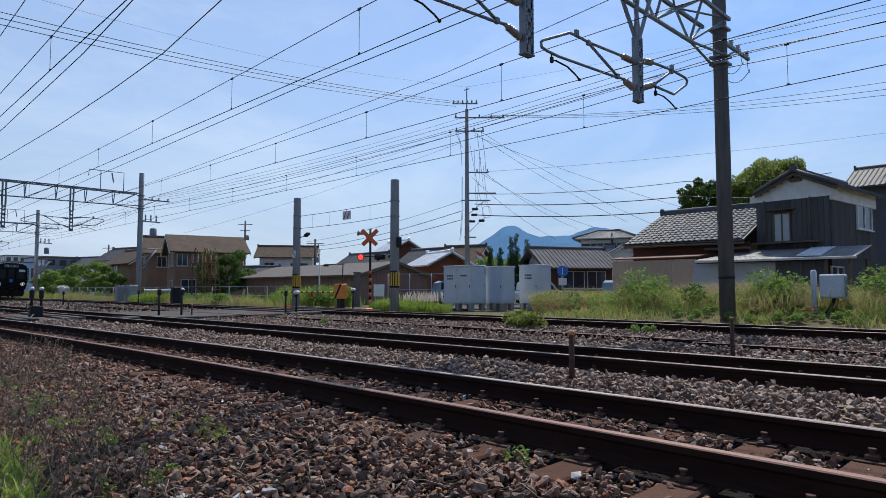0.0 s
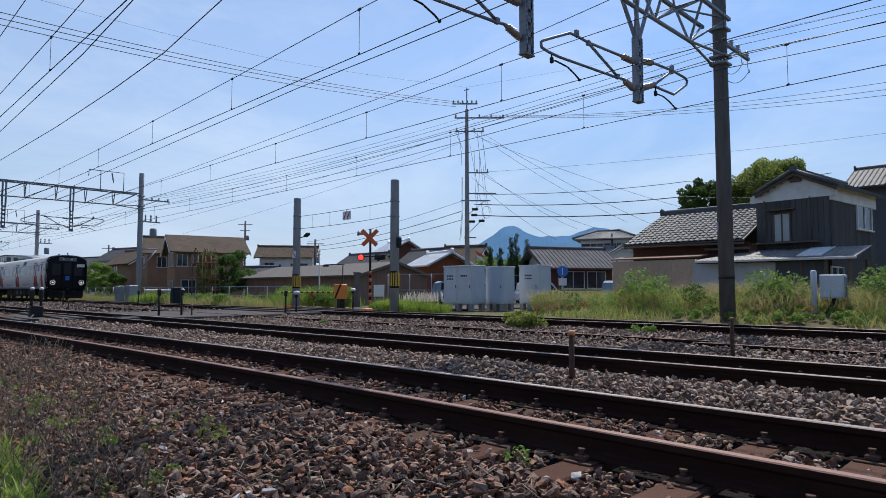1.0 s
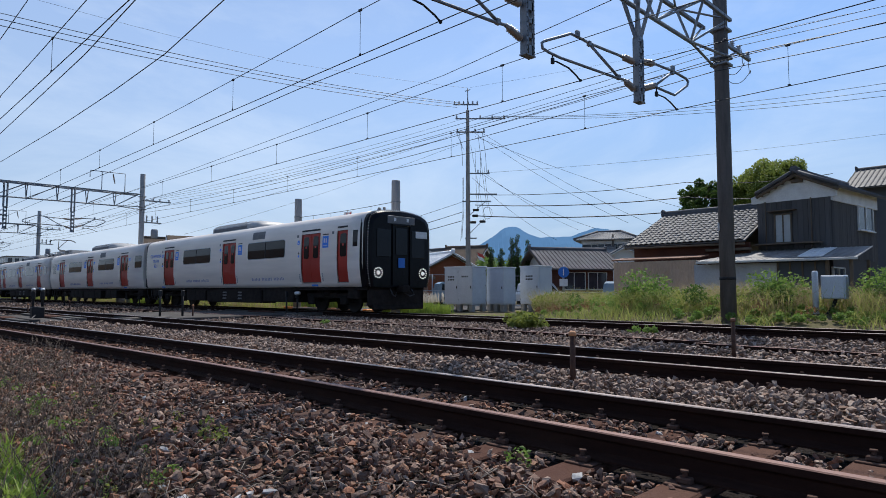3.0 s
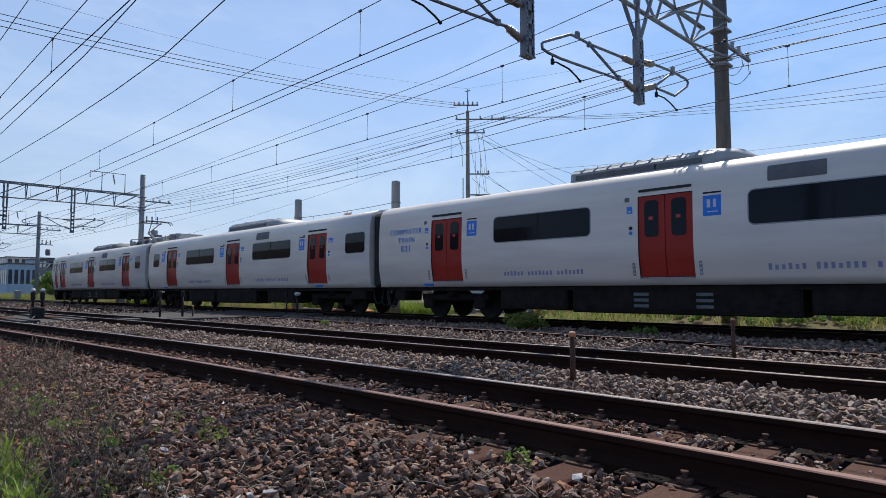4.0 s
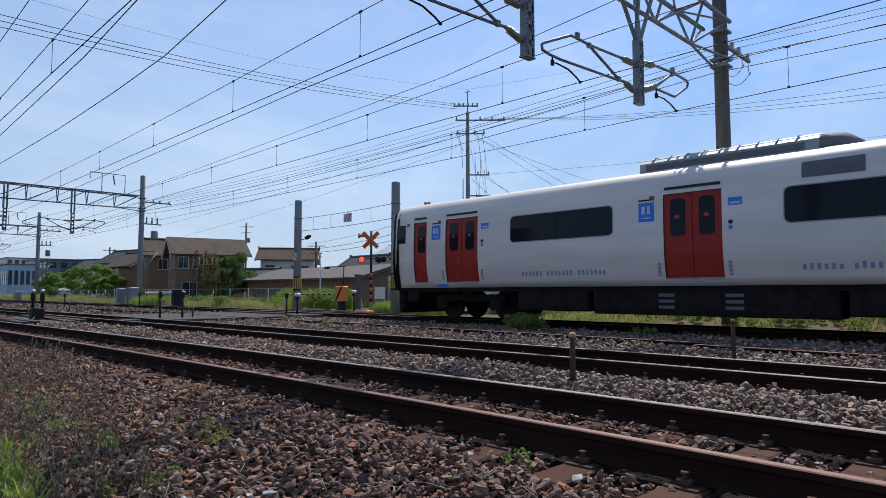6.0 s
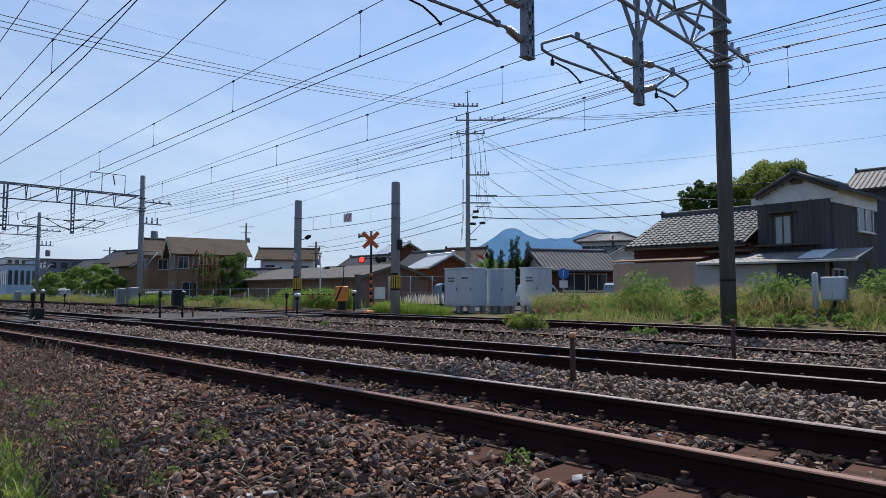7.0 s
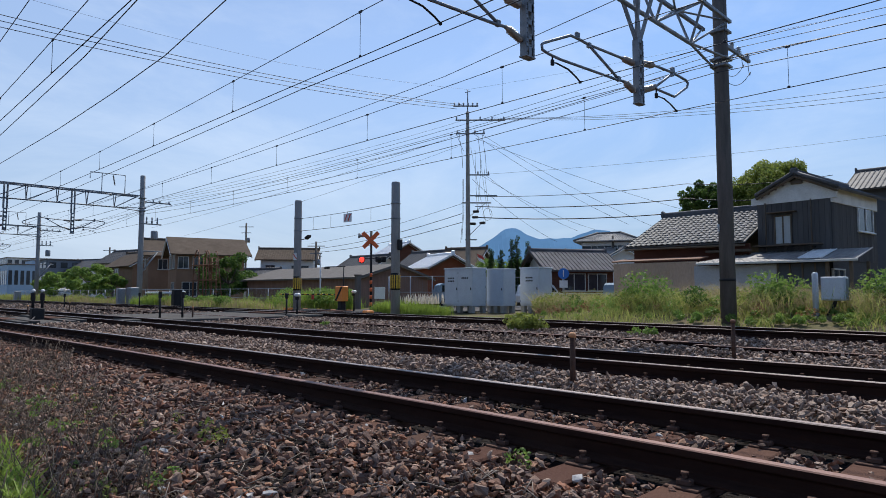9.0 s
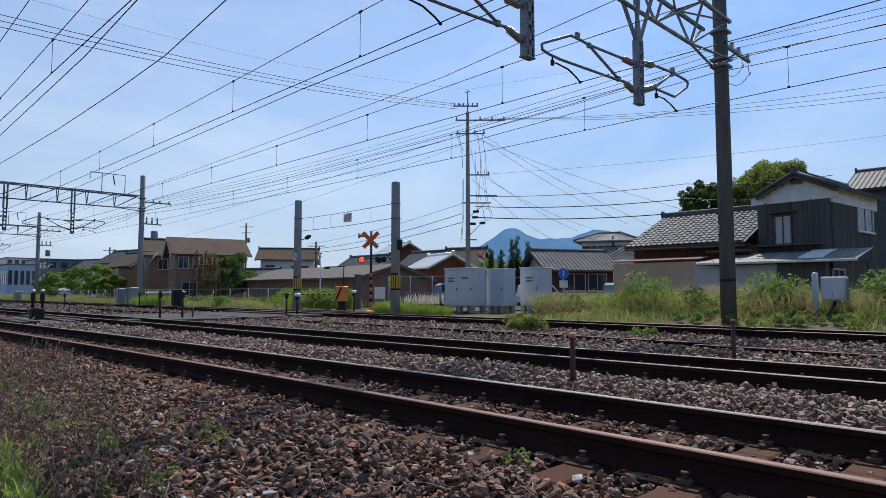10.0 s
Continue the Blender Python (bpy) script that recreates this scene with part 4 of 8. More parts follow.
def drop_post(parent, y, z0, z1, forked):
    """A hanging post of two punched angles that spread towards the beam."""
    p = None
    split = z0 + (z1 - z0) * 0.46
    for s in (-1, 1):
        bm = bmesh.new()
        box(bm, (0, y + s * 0.10, (z0 + split) / 2), (0.15, 0.035, split - z0), 0.004)
        box(bm, (0.055, y + s * 0.075, (z0 + split) / 2), (0.02, 0.05, split - z0))
        if forked:
            rod(bm, (0, y + s * 0.10, split), (-0.35, y + s * 0.50, z1), 0.05, 0.05, 4)
            rod(bm, (0, y + s * 0.09, split), (0.35, y + s * 0.42, z1), 0.045, 0.045, 4)
        else:
            rod(bm, (0, y + s * 0.10, split), (0, y + s * 0.10, z1), 0.06, 0.06, 4)
        leg = part("post_leg", bm, GALV_DARK, parent, "punched steel angle of a hanging post")
        bm = bmesh.new()
        for k in range(int((split - z0) / 0.085)):
            rod(bm, (0.066, y + s * 0.10, z0 + 0.05 + 0.085 * k), (0.08, y + s * 0.10, z0 + 0.05 + 0.085 * k), 0.013, 0.013, 6)
        tagged(part("bolt_row", bm, BLACK, leg), kind="stuff")
    for k in range(6):
        z = z0 + 0.08 + (split - z0 - 0.1) * k / 5
        bm = bmesh.new()
        box(bm, (0, y, z), (0.13, 0.20, 0.10 if k % 3 else 0.16), 0.004)
        part("batten_plate", bm, GALV_DARK, parent)
    bm = bmesh.new()
    box(bm, (0, y, z0 - 0.02), (0.16, 0.28, 0.03), 0.004)
    part("end_plate", bm, GALV_DARK, parent)


def ribbed(parent, a, b, r=0.055, material=None):
    """A ribbed insulator between two points."""
    a, b = Vector(a), Vector(b)
    d = (b - a).length
    rings = [(0, r * 0.5)]
    n = 7
    for k in range(n):
        rings += [(d * (0.12 + 0.76 * k / n), r), (d * (0.12 + 0.76 * (k + 0.5) / n), r * 0.68)]
    rings += [(d * 0.9, r * 0.5), (d, r * 0.5)]
    bm = bmesh.new()
    lathe(bm, a, rings, 12, tuple(b - a))
    return part("insulator", bm, material or INSULATOR, parent, "tan ribbed insulator", True)


# bent arms, given from their post: the long one reaches over the nearer track, the short one over the farther
LONG_ARM = {"top": [(-0.03, -0.14, 5.86), (-0.10, -0.56, 5.90)], "low": [(-0.03, -0.13, 5.23), (-0.09, -0.50, 5.39)],
            "tube": [(-0.10, -0.56, 5.90), (-0.28, -1.57, 5.96), (-0.34, -1.91, 6.02), (-0.37, -2.12, 6.03), (-0.49, -2.86, 5.70), (-0.49, -2.94, 5.64), (-0.49, -2.92, 5.54), (-0.47, -2.75, 5.50),
                     (-0.42, -2.43, 5.46), (-0.14, -0.74, 5.39), (-0.09, -0.50, 5.39)],
            "strut": [(-0.28, -1.57, 5.95), (-0.12, -0.67, 5.41)],
            "steady": [(-0.46, -2.63, 5.48), (-0.46, -2.63, 5.35), (-0.44, -2.52, 5.36), (-0.38, -2.19, 5.30), (-0.35, -1.96, 5.19), (-0.32, -1.86, 5.10)]}
SHORT_ARM = {"top": [(0.02, 0.14, 5.93), (0.06, 0.66, 6.00)], "low": [(0.02, 0.14, 5.32), (0.06, 0.64, 5.49)],
             "tube": [(0.06, 0.66, 6.00), (0.14, 1.40, 6.00), (0.19, 2.00, 5.95), (0.20, 2.10, 5.89), (0.20, 2.04, 5.78), (0.14, 1.47, 5.43), (0.06, 0.68, 5.46)],
             "strut": [(0.13, 1.40, 5.97), (0.06, 0.66, 5.50)],
             "steady": [(0.07, 0.69, 5.45), (0.07, 0.69, 5.30), (0.10, 1.02, 5.29), (0.12, 1.28, 5.22), (0.15, 1.54, 5.10)]}


def pulled_arm(parent, y, shape):
    """A bent tubular arm on a hanging post, with two insulators and a steady arm for the contact wire."""
    at = {k: [(px1, y + py1, pz1) for px1, py1, pz1 in v] for k, v in shape.items()}
    for k in ("top", "low"):
        ribbed(parent, at[k][0], at[k][1], 0.075)
    bm = bmesh.new()
    tube(bm, at["tube"], 0.03, 8)
    part("arm_tube", bm, GALV_DARK, parent)
    bm = bmesh.new()
    rod(bm, *at["strut"], 0.03, 0.03, 8)
    for p in at["strut"]:
        box(bm, p, (0.08, 0.09, 0.11), 0.01)
    part("arm_strut", bm, GALV_DARK, parent)
    bm = bmesh.new()
    tube(bm, at["steady"], 0.018, 6)
    box(bm, at["steady"][1], (0.06, 0.07, 0.12), 0.01)
    box(bm, at["steady"][-1], (0.05, 0.04, 0.05), 0.005)
    part("steady_arm", bm, BLACK, parent)
    bm = bmesh.new()
    box(bm, tuple(Vector(at["tube"][2]) + Vector((0, 0, 0.05))) if len(at["tube"]) > 8 else tuple(Vector(at["tube"][1]) + Vector((0, 0, 0.05))), (0.08, 0.12, 0.16), 0.02)
    part("wire_clamp", bm, GALV_DARK, parent)


def concrete_pole(parent, y, z0, z1, r0, r1, material, name="pole"):
    bm = bmesh.new()
    lathe(bm, (0, y, z0), [(0, r0), ((z1 - z0) * 0.5, (r0 + r1) / 2), (z1 - z0 - 0.02, r1), (z1 - z0, r1 * 0.94)], 24)
    return part(name, bm, material, parent, "weathered concrete pole")


def portal(x, detail):
    p = thing("catenary_portal", (x, 0, 0), "steel lattice portal on concrete poles carrying the overhead wires", "catenary portal", "overhead line portals")
    pole = concrete_pole(p, 17.58, -0.4, 9.75, 0.205, 0.18, CONCRETE_POLE if detail else POLE_LIGHT)
    concrete_pole(p, 0.55, -0.8, 9.75, 0.215, 0.185, CONCRETE_POLE)
    lattice_beam(p, 0.7, 17.35, 7.06, 8.12, 0.36)
    drop_post(p, 8.82, 4.97, 8.1, detail)
    drop_post(p, 12.86, 4.99, 8.1, detail)
    pulled_arm(p, 8.82, LONG_ARM)
    pulled_arm(p, 12.86, LONG_ARM)
    pulled_arm(p, 12.86, SHORT_ARM)
    for z in (7.02, 7.22, 8.0):
        bm = bmesh.new()
        box(bm, (0, 17.58, z), (0.46, 0.46, 0.07), 0.01)
        part("pole_band", bm, GALV_DARK, p, "steel band round the pole")
    # outer arm with feeders
    bm = bmesh.new()
    box(bm, (0, 18.7, 7.74), (0.09, 2.1, 0.10), 0.01)
    rod(bm, (0, 17.6, 7.2), (0, 18.7, 7.7), 0.03, 0.03, 6)
    part("feeder_arm", bm, GALV_DARK, p)
    for y in (18.4, 18.9, 19.6):
        bm = bmesh.new()
        lathe(bm, (0, y, 7.78), [(0, 0.03), (0.03, 0.07), (0.06, 0.035), (0.09, 0.075), (0.12, 0.035), (0.15, 0.075), (0.18, 0.03)], 10)
        part("feeder_insulator", bm, WHITE_INSULATOR, p)
    if detail:
        bm = bmesh.new()
        box(bm, (-0.12, 17.39, 2.52), (0.02, 0.13, 0.22), 0.003)
        part("pole_plate", bm, WHITE, p, "small blank pale plate on the pole")
        bm = bmesh.new()
        lathe(bm, (0, 17.58, 1.08), [(0, 0.21), (0.07, 0.21)], 20)
        part("strap", bm, BLACK, p)
    else:
        bm = bmesh.new()
        tube(bm, [(0, 13.9, 9.1), (0, 13.9, 9.57), (0, 16.3, 9.6), (0, 16.3, 8.05)], 0.035, 6)
        rod(bm, (0, 14.7, 9.57), (0, 14.7, 8.05), 0.03, 0.03, 6)
        part("top_frame", bm, GALV_DARK, p)
        ribbed(p, (0, 15.45, 9.5), (0, 15.6, 8.75), 0.06)
        # pole-mounted switch with its rods
        bm = bmesh.new()
        box(bm, (0, 18.4, 6.05), (0.1, 1.3, 0.09), 0.01)
        for y in (17.95, 18.35, 18.75):
            lathe(bm, (0, y, 6.1), [(0, 0.04), (0.1, 0.08), (0.2, 0.04), (0.4, 0.07), (0.5, 0.03)], 8)
        part("switch_bar", bm, GALV_DARK, p)
        bm = bmesh.new()
        lathe(bm, (0, 18.55, 4.85), [(0, 0.22), (0.1, 0.26), (0.6, 0.26), (0.7, 0.2)], 12)
        part("transformer", bm, GALV_DARK, p, "grey pole transformer")
        bm = bmesh.new()
        box(bm, (0, 18.3, 3.95), (0.12, 1.7, 0.08), 0.01)
        rod(bm, (0, 18.9, 4.0), (0, 17.6, 2.2), 0.06, 0.06, 8)
        rod(bm, (0, 17.6, 2.9), (0, 18.8, 3.9), 0.025, 0.025, 6)
        part("bracket", bm, GALV_DARK, p)
    return p


for i, px0 in enumerate(PORTAL_X):
    portal(px0, i == 0)


# ---- overhead wires along the tracks ----
def overhead(y, contact, messenger, label, x0=-125.0, x1=32.0, r=0.009, droppers=True):
    if contact:
        bm = bmesh.new()
        tube(bm, [(x0, y, contact), (x1, y, contact)], r, 6)
        w = tagged(mesh_object("contact_wire", bm, WIRE), "thin dark contact wire " + label, "overhead wire", "overhead wires")
    if not messenger:
        return

    def height(x):
        span = 43.75
        u = ((x - PORTAL_X[0]) / span) % 1.0
        return messenger - 0.30 * 4 * u * (1 - u)
    bm = bmesh.new()
    xs = [x0 + 4.0 * i for i in range(int((x1 - x0) / 4) + 1)]
    tube(bm, [(x, y, height(x)) for x in xs], r * 0.9, 6)
    m = tagged(mesh_object("messenger_wire", bm, WIRE), "sagging messenger wire with droppers " + label, "overhead wire", "overhead wires")
    if droppers and contact:
        x = PORTAL_X[0] - 2.4 - 5.0 * 18
        while x < x1 - 3:
            bm = bmesh.new()
            rod(bm, (x, y, contact), (x, y, height(x)), 0.005, 0.005, 5)
            box(bm, (x, y, height(x)), (0.10, 0.03, 0.05), 0.008)
            box(bm, (x, y, contact + 0.02), (0.06, 0.02, 0.04), 0.006)
            part("dropper", bm, WIRE, m)
            x += 5.0


overhead(3.13, 5.1, 5.95, "over the first track")
overhead(6.93, 5.1, 6.02, "over the second track")
overhead(11.0, 5.1, 6.02, "over the middle")
overhead(14.42, 5.1, 6.05, "over the far track")
overhead(2.75, 0, 6.72, "beside the first track", droppers=False)


def cable(pts, r, material, label, category="cable", sag=0.0, group="aerial cables", n=10):
    """A hanging cable through the given points, sagging between them."""
    bm = bmesh.new()
    full = []
    for a, b in zip(pts[:-1], pts[1:]):
        a, b = Vector(a), Vector(b)
        for i in range(n):
            u = i / n
            p = a.lerp(b, u)
            p.z -= sag * 4 * u * (1 - u)
            full.append(p)
    full.append(Vector(pts[-1]))
    tube(bm, full, r, 5)
    return tagged(mesh_object("aerial_cable", bm, material), label, category, group)


cable([(-60, 4.2, 5.1), (-20.8, 3.44, 5.1), (-12.67, 3.32, 5.1), (-9.64, 3.19, 5.1), (20, 2.6, 5.1)], 0.009, WIRE, "dark crossover contact wire", "overhead wire", group="overhead wires")
cable([(-60, 4.4, 6.6), (-25.2, 4.2, 5.06), (-18.2, 4.2, 4.91), (-13.9, 4.2, 4.90), (-11.2, 4.2, 4.95), (-8.87, 4.2, 5.18), (-4, 4.2, 5.7), (12, 4.2, 7.6)], 0.009, WIRE, "dark crossover contact wire", "overhead wire", group="overhead wires")
cable([(-125, 8.9, 5.1), (-23.65, 7.41, 5.1), (-11.6, 7.18, 5.1), (-6.85, 7.24, 5.1), (30, 6.7, 5.1)], 0.009, WIRE, "dark second contact wire of the crossover", "overhead wire", group="overhead wires")
cable([(-82, 15.2, 7.1), (-50.5, 14.0, 7.0), (-32.3, 13.1, 6.8), (-12.3, 12.23, 6.8), (-6.48, 11.45, 6.8), (20, 8.0, 6.6)], 0.009, WIRE, "feeder wire crossing over the tracks", "overhead wire", 0.0, "overhead wires")
for y, z in ((18.4, 7.94), (18.9, 7.94), (19.6, 7.94)):
    cable([(-125, y, z), (-82, y, z), (-50.5, y, z), (-6.75, y, z), (36, y, z)], 0.0085, WIRE, "feeder wire on outer pole arms", "overhead wire", 0.5, "overhead wires")
for y, z in ((16.8, 6.95), (17.0, 6.7)):
    cable([(-82, 17.3, z), (-50.5, 17.3, z), (-6.75, y, z), (36, y, z)], 0.011, CABLE, "black cable strung along the poles", "cable", 0.5)
cable([(-6.75, 19.1, 7.9), (-6.5, 18.6, 7.3), (-6.75, 17.7, 6.95)], 0.009, CABLE, "slack black jumper at the pole", "cable", 0.25)
cable([(-6.75, 19.6, 7.9), (-6.4, 18.8, 7.1), (-6.75, 17.7, 6.75)], 0.009, CABLE, "slack black jumper at the pole", "cable", 0.3)


# ---- utility pole with its crossarms and lines ----
def utility_pole():
    p = thing("utility_pole", (-29.55, 31.75, 0), "tall grey concrete utility pole crowded with crossarms and cables", "utility pole")
    bm = bmesh.new()
    lathe(bm, (0, 0, -0.3), [(0, 0.19), (7, 0.15), (13.6, 0.11), (13.65, 0.1)], 18)
    part("pole", bm, CONCRETE, p, "slim grey concrete pole")
    bm = bmesh.new()
    rod(bm, (0, 0, 13.2), (0, 0, 14.9), 0.04, 0.035, 8)
    box(bm, (0, 0, 14.75), (0.5, 0.05, 0.05), 0.006)
    part("top_rod", bm, GALV_DARK, p)
    d = Vector((0.71, 0.704, 0))
    for z, a, b, name in ((13.75, -1.0, 0.75, 6), (12.75, -0.85, 2.6, 5), (11.8, -0.8, 1.2, 4), (8.9, -0.1, 1.5, 3), (7.45, 0.0, 2.0, 0), (6.95, -0.4, 1.6, 0), (4.4, -0.2, 0.6, 0)):
        bm = bmesh.new()
        m = Matrix.Rotation(math.atan2(d.y, d.x), 4, "Z")
        box(bm, tuple(d * ((a + b) / 2) + Vector((0, 0, z))), (b - a, 0.09, 0.09), 0.01, m)
        arm = part("crossarm", bm, GALV_DARK, p)
        for k in range(name):
            q = d * (a + 0.08 + (b - a - 0.16) * k / max(1, name - 1))
            bm = bmesh.new()
            lathe(bm, (q.x, q.y, z + 0.04), [(0, 0.025), (0.05, 0.07), (0.09, 0.04), (0.13, 0.075), (0.17, 0.04), (0.22, 0.03)], 8)
            part("pin_insulator", bm, WHITE_INSULATOR, arm)
    for z, s in ((7.0, 1.3), (5.7, 1.1)):
        bm = bmesh.new()
        rod(bm, (0, 0, z - 1.1), tuple(d * s + Vector((0, 0, z))), 0.025, 0.025, 6)
        part("stay", bm, GALV_DARK, p)
    for z, s in ((6.35, 0.55), (5.95, 0.5), (5.55, 1.0), (5.5, 0.35)):
        bm = bmesh.new()
        m = Matrix.Rotation(math.atan2(d.y, d.x), 4, "Z")
        box(bm, tuple(d * s + Vector((0, 0, z))), (0.42, 0.16, 0.17), 0.04, m)
        part("splice_box", bm, BLACK, p, "black cable splice box")
    # hanging leads
    for i, (a, b, zb) in enumerate(((-0.6, -0.35, 9.4), (-0.8, -0.3, 10.6), (0.7, 0.9, 9.0), (1.0, 1.3, 9.0), (-0.3, -0.42, 4.4), (-0.35, -0.5, 4.2))):
        bm = bmesh.new()
        top = 11.8 if i < 4 else 8.6
        tube(bm, [tuple(d * a + Vector((0, 0, top))), tuple(d * ((a + b) / 2 + 0.08) + Vector((0, 0, (top + zb) / 2 - 0.2))), tuple(d * b + Vector((0, 0, zb)))], 0.014, 5)
        part("lead", bm, CABLE, p)
    return p


utility_pole()
U = Vector((-29.55, 31.75, 0))
D2 = Vector((0.71, 0.704, 0))
for s, z, (lx, ly, lz) in ((-0.4, 13.85, (-30.85, 4.9, 12.207)), (-0.2, 13.70, (-30.785, 4.9, 11.924)), (-0.75, 13.55, (-30.72, 4.9, 11.641))):
    a = U + D2 * s
    e = Vector((lx, ly, lz)) + (Vector((lx, ly, lz)) - Vector((a.x, a.y, z))) * 0.6
    cable([(a.x, a.y, z), (lx, ly, lz), tuple(e)], 0.016, CABLE, "high black power line over the tracks", sag=0.42)
cable([(-29.5, 31.7, 14.9), (-30.88, 18.0, 13.58), (-31.6, 7.08, 13.5), (-32.5, -14, 14.0)], 0.006, CABLE, "thin earth wire over the tracks", sag=0.1)
cable([(-29.5, 31.7, 14.9), (8, 44, 17.0)], 0.006, CABLE, "thin earth wire from the pole top", sag=0.5)
for s, z, (rx, ry, rz) in ((2.5, 12.9, (-6.06, 35.62, 10.61)), (1.8, 12.9, (-6.08, 35.63, 10.27)), (1.2, 12.85, (-6.09, 35.65, 10.0))):
    a = U + D2 * s
    e = Vector((rx, ry, rz)) + (Vector((rx, ry, rz)) - Vector((a.x, a.y, z))) * 0.5
    cable([(a.x, a.y, z), (rx, ry, rz), tuple(e)], 0.012, CABLE, "black power line from the utility pole", sag=0.45)
for z, (rx, ry, rz), r in ((7.4, (-17.3, 38.85, 7.64), 0.02), (6.7, (-17.32, 38.88, 6.70), 0.03), (5.95, (-17.36, 38.92, 5.84), 0.034), (8.9, (-9.27, 53.6, 11.92), 0.009)):
    a = U + D2 * 0.5
    e = Vector((rx, ry, rz)) + (Vector((rx, ry, rz)) - Vector((a.x, a.y, z))) * 0.6
    cable([(a.x, a.y, z), (rx, ry, rz), tuple(e)], r, CABLE, "black telephone cable towards the houses", sag=0.25)
for z, (lx, ly, lz), r in ((6.2, (-59.4, 39.2, 5.6), 0.022), (5.6, (-59.4, 39.2, 5.2), 0.022), (6.9, (-60, 38.5, 6.1), 0.014), (11.8, (-58, 21, 6.5), 0.009), (11.0, (-58, 24, 6.0), 0.009), (12.7, (-55, 18, 8.0), 0.009)):
    cable([(U.x - 0.3, U.y - 0.3, z), (lx, ly, lz)], r, CABLE, "black cable to the neighbouring pole", sag=0.35)
for (ax, az), (bx, by, bz) in (((0.4, 11.8), (-22, 40, 5.5)), ((0.9, 11.8), (-20, 41, 5.0)), ((0.9, 8.9), (-24, 39, 5.2)), ((0.3, 8.6), (-27, 38.6, 4.5)), ((0.5, 11.5), (-18, 46, 6.0)), ((1.2, 8.9), (-30, 46, 6.0))):
    a = U + D2 * ax
    cable([(a.x, a.y, az), (bx, by, bz)], 0.011, CABLE, "drooping service drop to a house", sag=0.35)


def small_pole(x, y, h, label):
    p = thing("utility_pole", (x, y, -0.2), label, "utility pole")
    bm = bmesh.new()
    lathe(bm, (0, 0, 0), [(0, 0.16), (h, 0.11)], 12)
    part("pole", bm, CONCRETE_POLE, p)
    for z, w in ((h - 0.5, 1.9), (h - 1.3, 1.3)):
        bm = bmesh.new()
        box(bm, (0, 0, z), (w, 0.09, 0.09), 0.01, Matrix.Rotation(radians(45), 4, "Z"))
        part("crossarm", bm, GALV_DARK, p)
    bm = bmesh.new()
    lathe(bm, (0.3, 0.2, h - 2.6), [(0, 0.2), (0.6, 0.2), (0.66, 0.1)], 12)
    part("transformer", bm, GALV_DARK, p)
    return p


small_pole(-59.4, 39.2, 6.6, "grey utility pole between the houses")
small_pole(-78.0, 40.5, 10.2, "distant grey utility pole behind a brown house")
small_pole(-36.0, 62.0, 7.2, "distant utility pole by the far house")
small_pole(-100.0, 30.5, 7.6, "distant utility pole among the trees")
small_pole(-118.0, 19.0, 8.0, "distant dark utility pole beside the line")


# ---- level crossing ----
def striped_pole(x):
    p = thing("clearance_pole", (x, 17.5, -0.3), "thick grey concrete pole with a yellow and black striped sleeve", "concrete pole", "clearance poles at the crossing")
    bm = bmesh.new()
    lathe(bm, (0, 0, 0), [(0, 0.20), (5.75, 0.185), (5.8, 0.17)], 22)
    part("pole", bm, POLE_LIGHT, p)
    for i in range(12):
        a0, a1 = 2 * math.pi * i / 12, 2 * math.pi * (i + 0.55) / 12
        bm = bmesh.new()
        vs = [bm.verts.new((0.212 * math.cos(a), 0.212 * math.sin(a), z)) for a, z in ((a0, 1.25), (a1, 1.25), (a1, 1.82), (a0, 1.82))]
        vi = [bm.verts.new((0.19 * math.cos(a), 0.19 * math.sin(a), z)) for a, z in ((a0, 1.25), (a1, 1.25), (a1, 1.82), (a0, 1.82))]
        bm.faces.new(vs)
        for k in range(4):
            bm.faces.new((vs[k], vi[k], vi[(k + 1) % 4], vs[(k + 1) % 4]))
        part("stripe", bm, YELLOW, p)
    bm = bmesh.new()
    lathe(bm, (0, 0, 1.18), [(0, 0.203), (0.72, 0.203)], 22)
    part("sleeve", bm, BLACK, p, "black sleeve under the stripes")
    for z in (4.85, 4.2):
        bm = bmesh.new()
        lathe(bm, (0, 0, z), [(0, 0.21), (0.05, 0.21)], 18)
        part("band", bm, GALV_DARK, p)
    return p


striped_pole(-20.5)
left_pole = striped_pole(-28.2)
bm = bmesh.new()
box(bm, (0.46, 0.30, 3.90), (0.34, 0.22, 0.14), 0.03, Matrix.Rotation(radians(-20), 4, "Y"))
rod(bm, (0.1, 0.05, 3.75), (0.42, 0.28, 3.84), 0.025, 0.025, 6)
part("floodlight", bm, BLACK, left_pole, "small black floodlight on a bracket")
bm = bmesh.new()
box(bm, (0.12, -0.22, 2.9), (0.30, 0.012, 0.36), 0.003)
sg = part("small_sign", bm, WHITE, left_pole, "small white sign with a red diagonal bar")
bm = bmesh.new()
box(bm, (0.12, -0.23, 2.9), (0.38, 0.006, 0.06), 0, Matrix.Rotation(radians(42), 4, "Y"))
part("sign_bar", bm, RED_SIGN, sg)
for z, s in ((4.55, 0.05), (3.92, 0.06)):
    cable([(-28.2, 17.5, z), (-20.5, 17.5, z + 0.05)], 0.012, CABLE, "clearance wire across the crossing road", sag=s, group="clearance wires")
for x in (-26.8, -25.3, -22.2):
    cable([(x, 17.5, 4.53), (x, 17.5, 3.9)], 0.006, CABLE, "short dropper of the clearance wires", n=2, group="clearance wires")
board = thing("hanging_sign", (-23.9, 17.47, 4.25), "small white board with red diagonal strokes hanging over the road", "sign")
bm = bmesh.new()
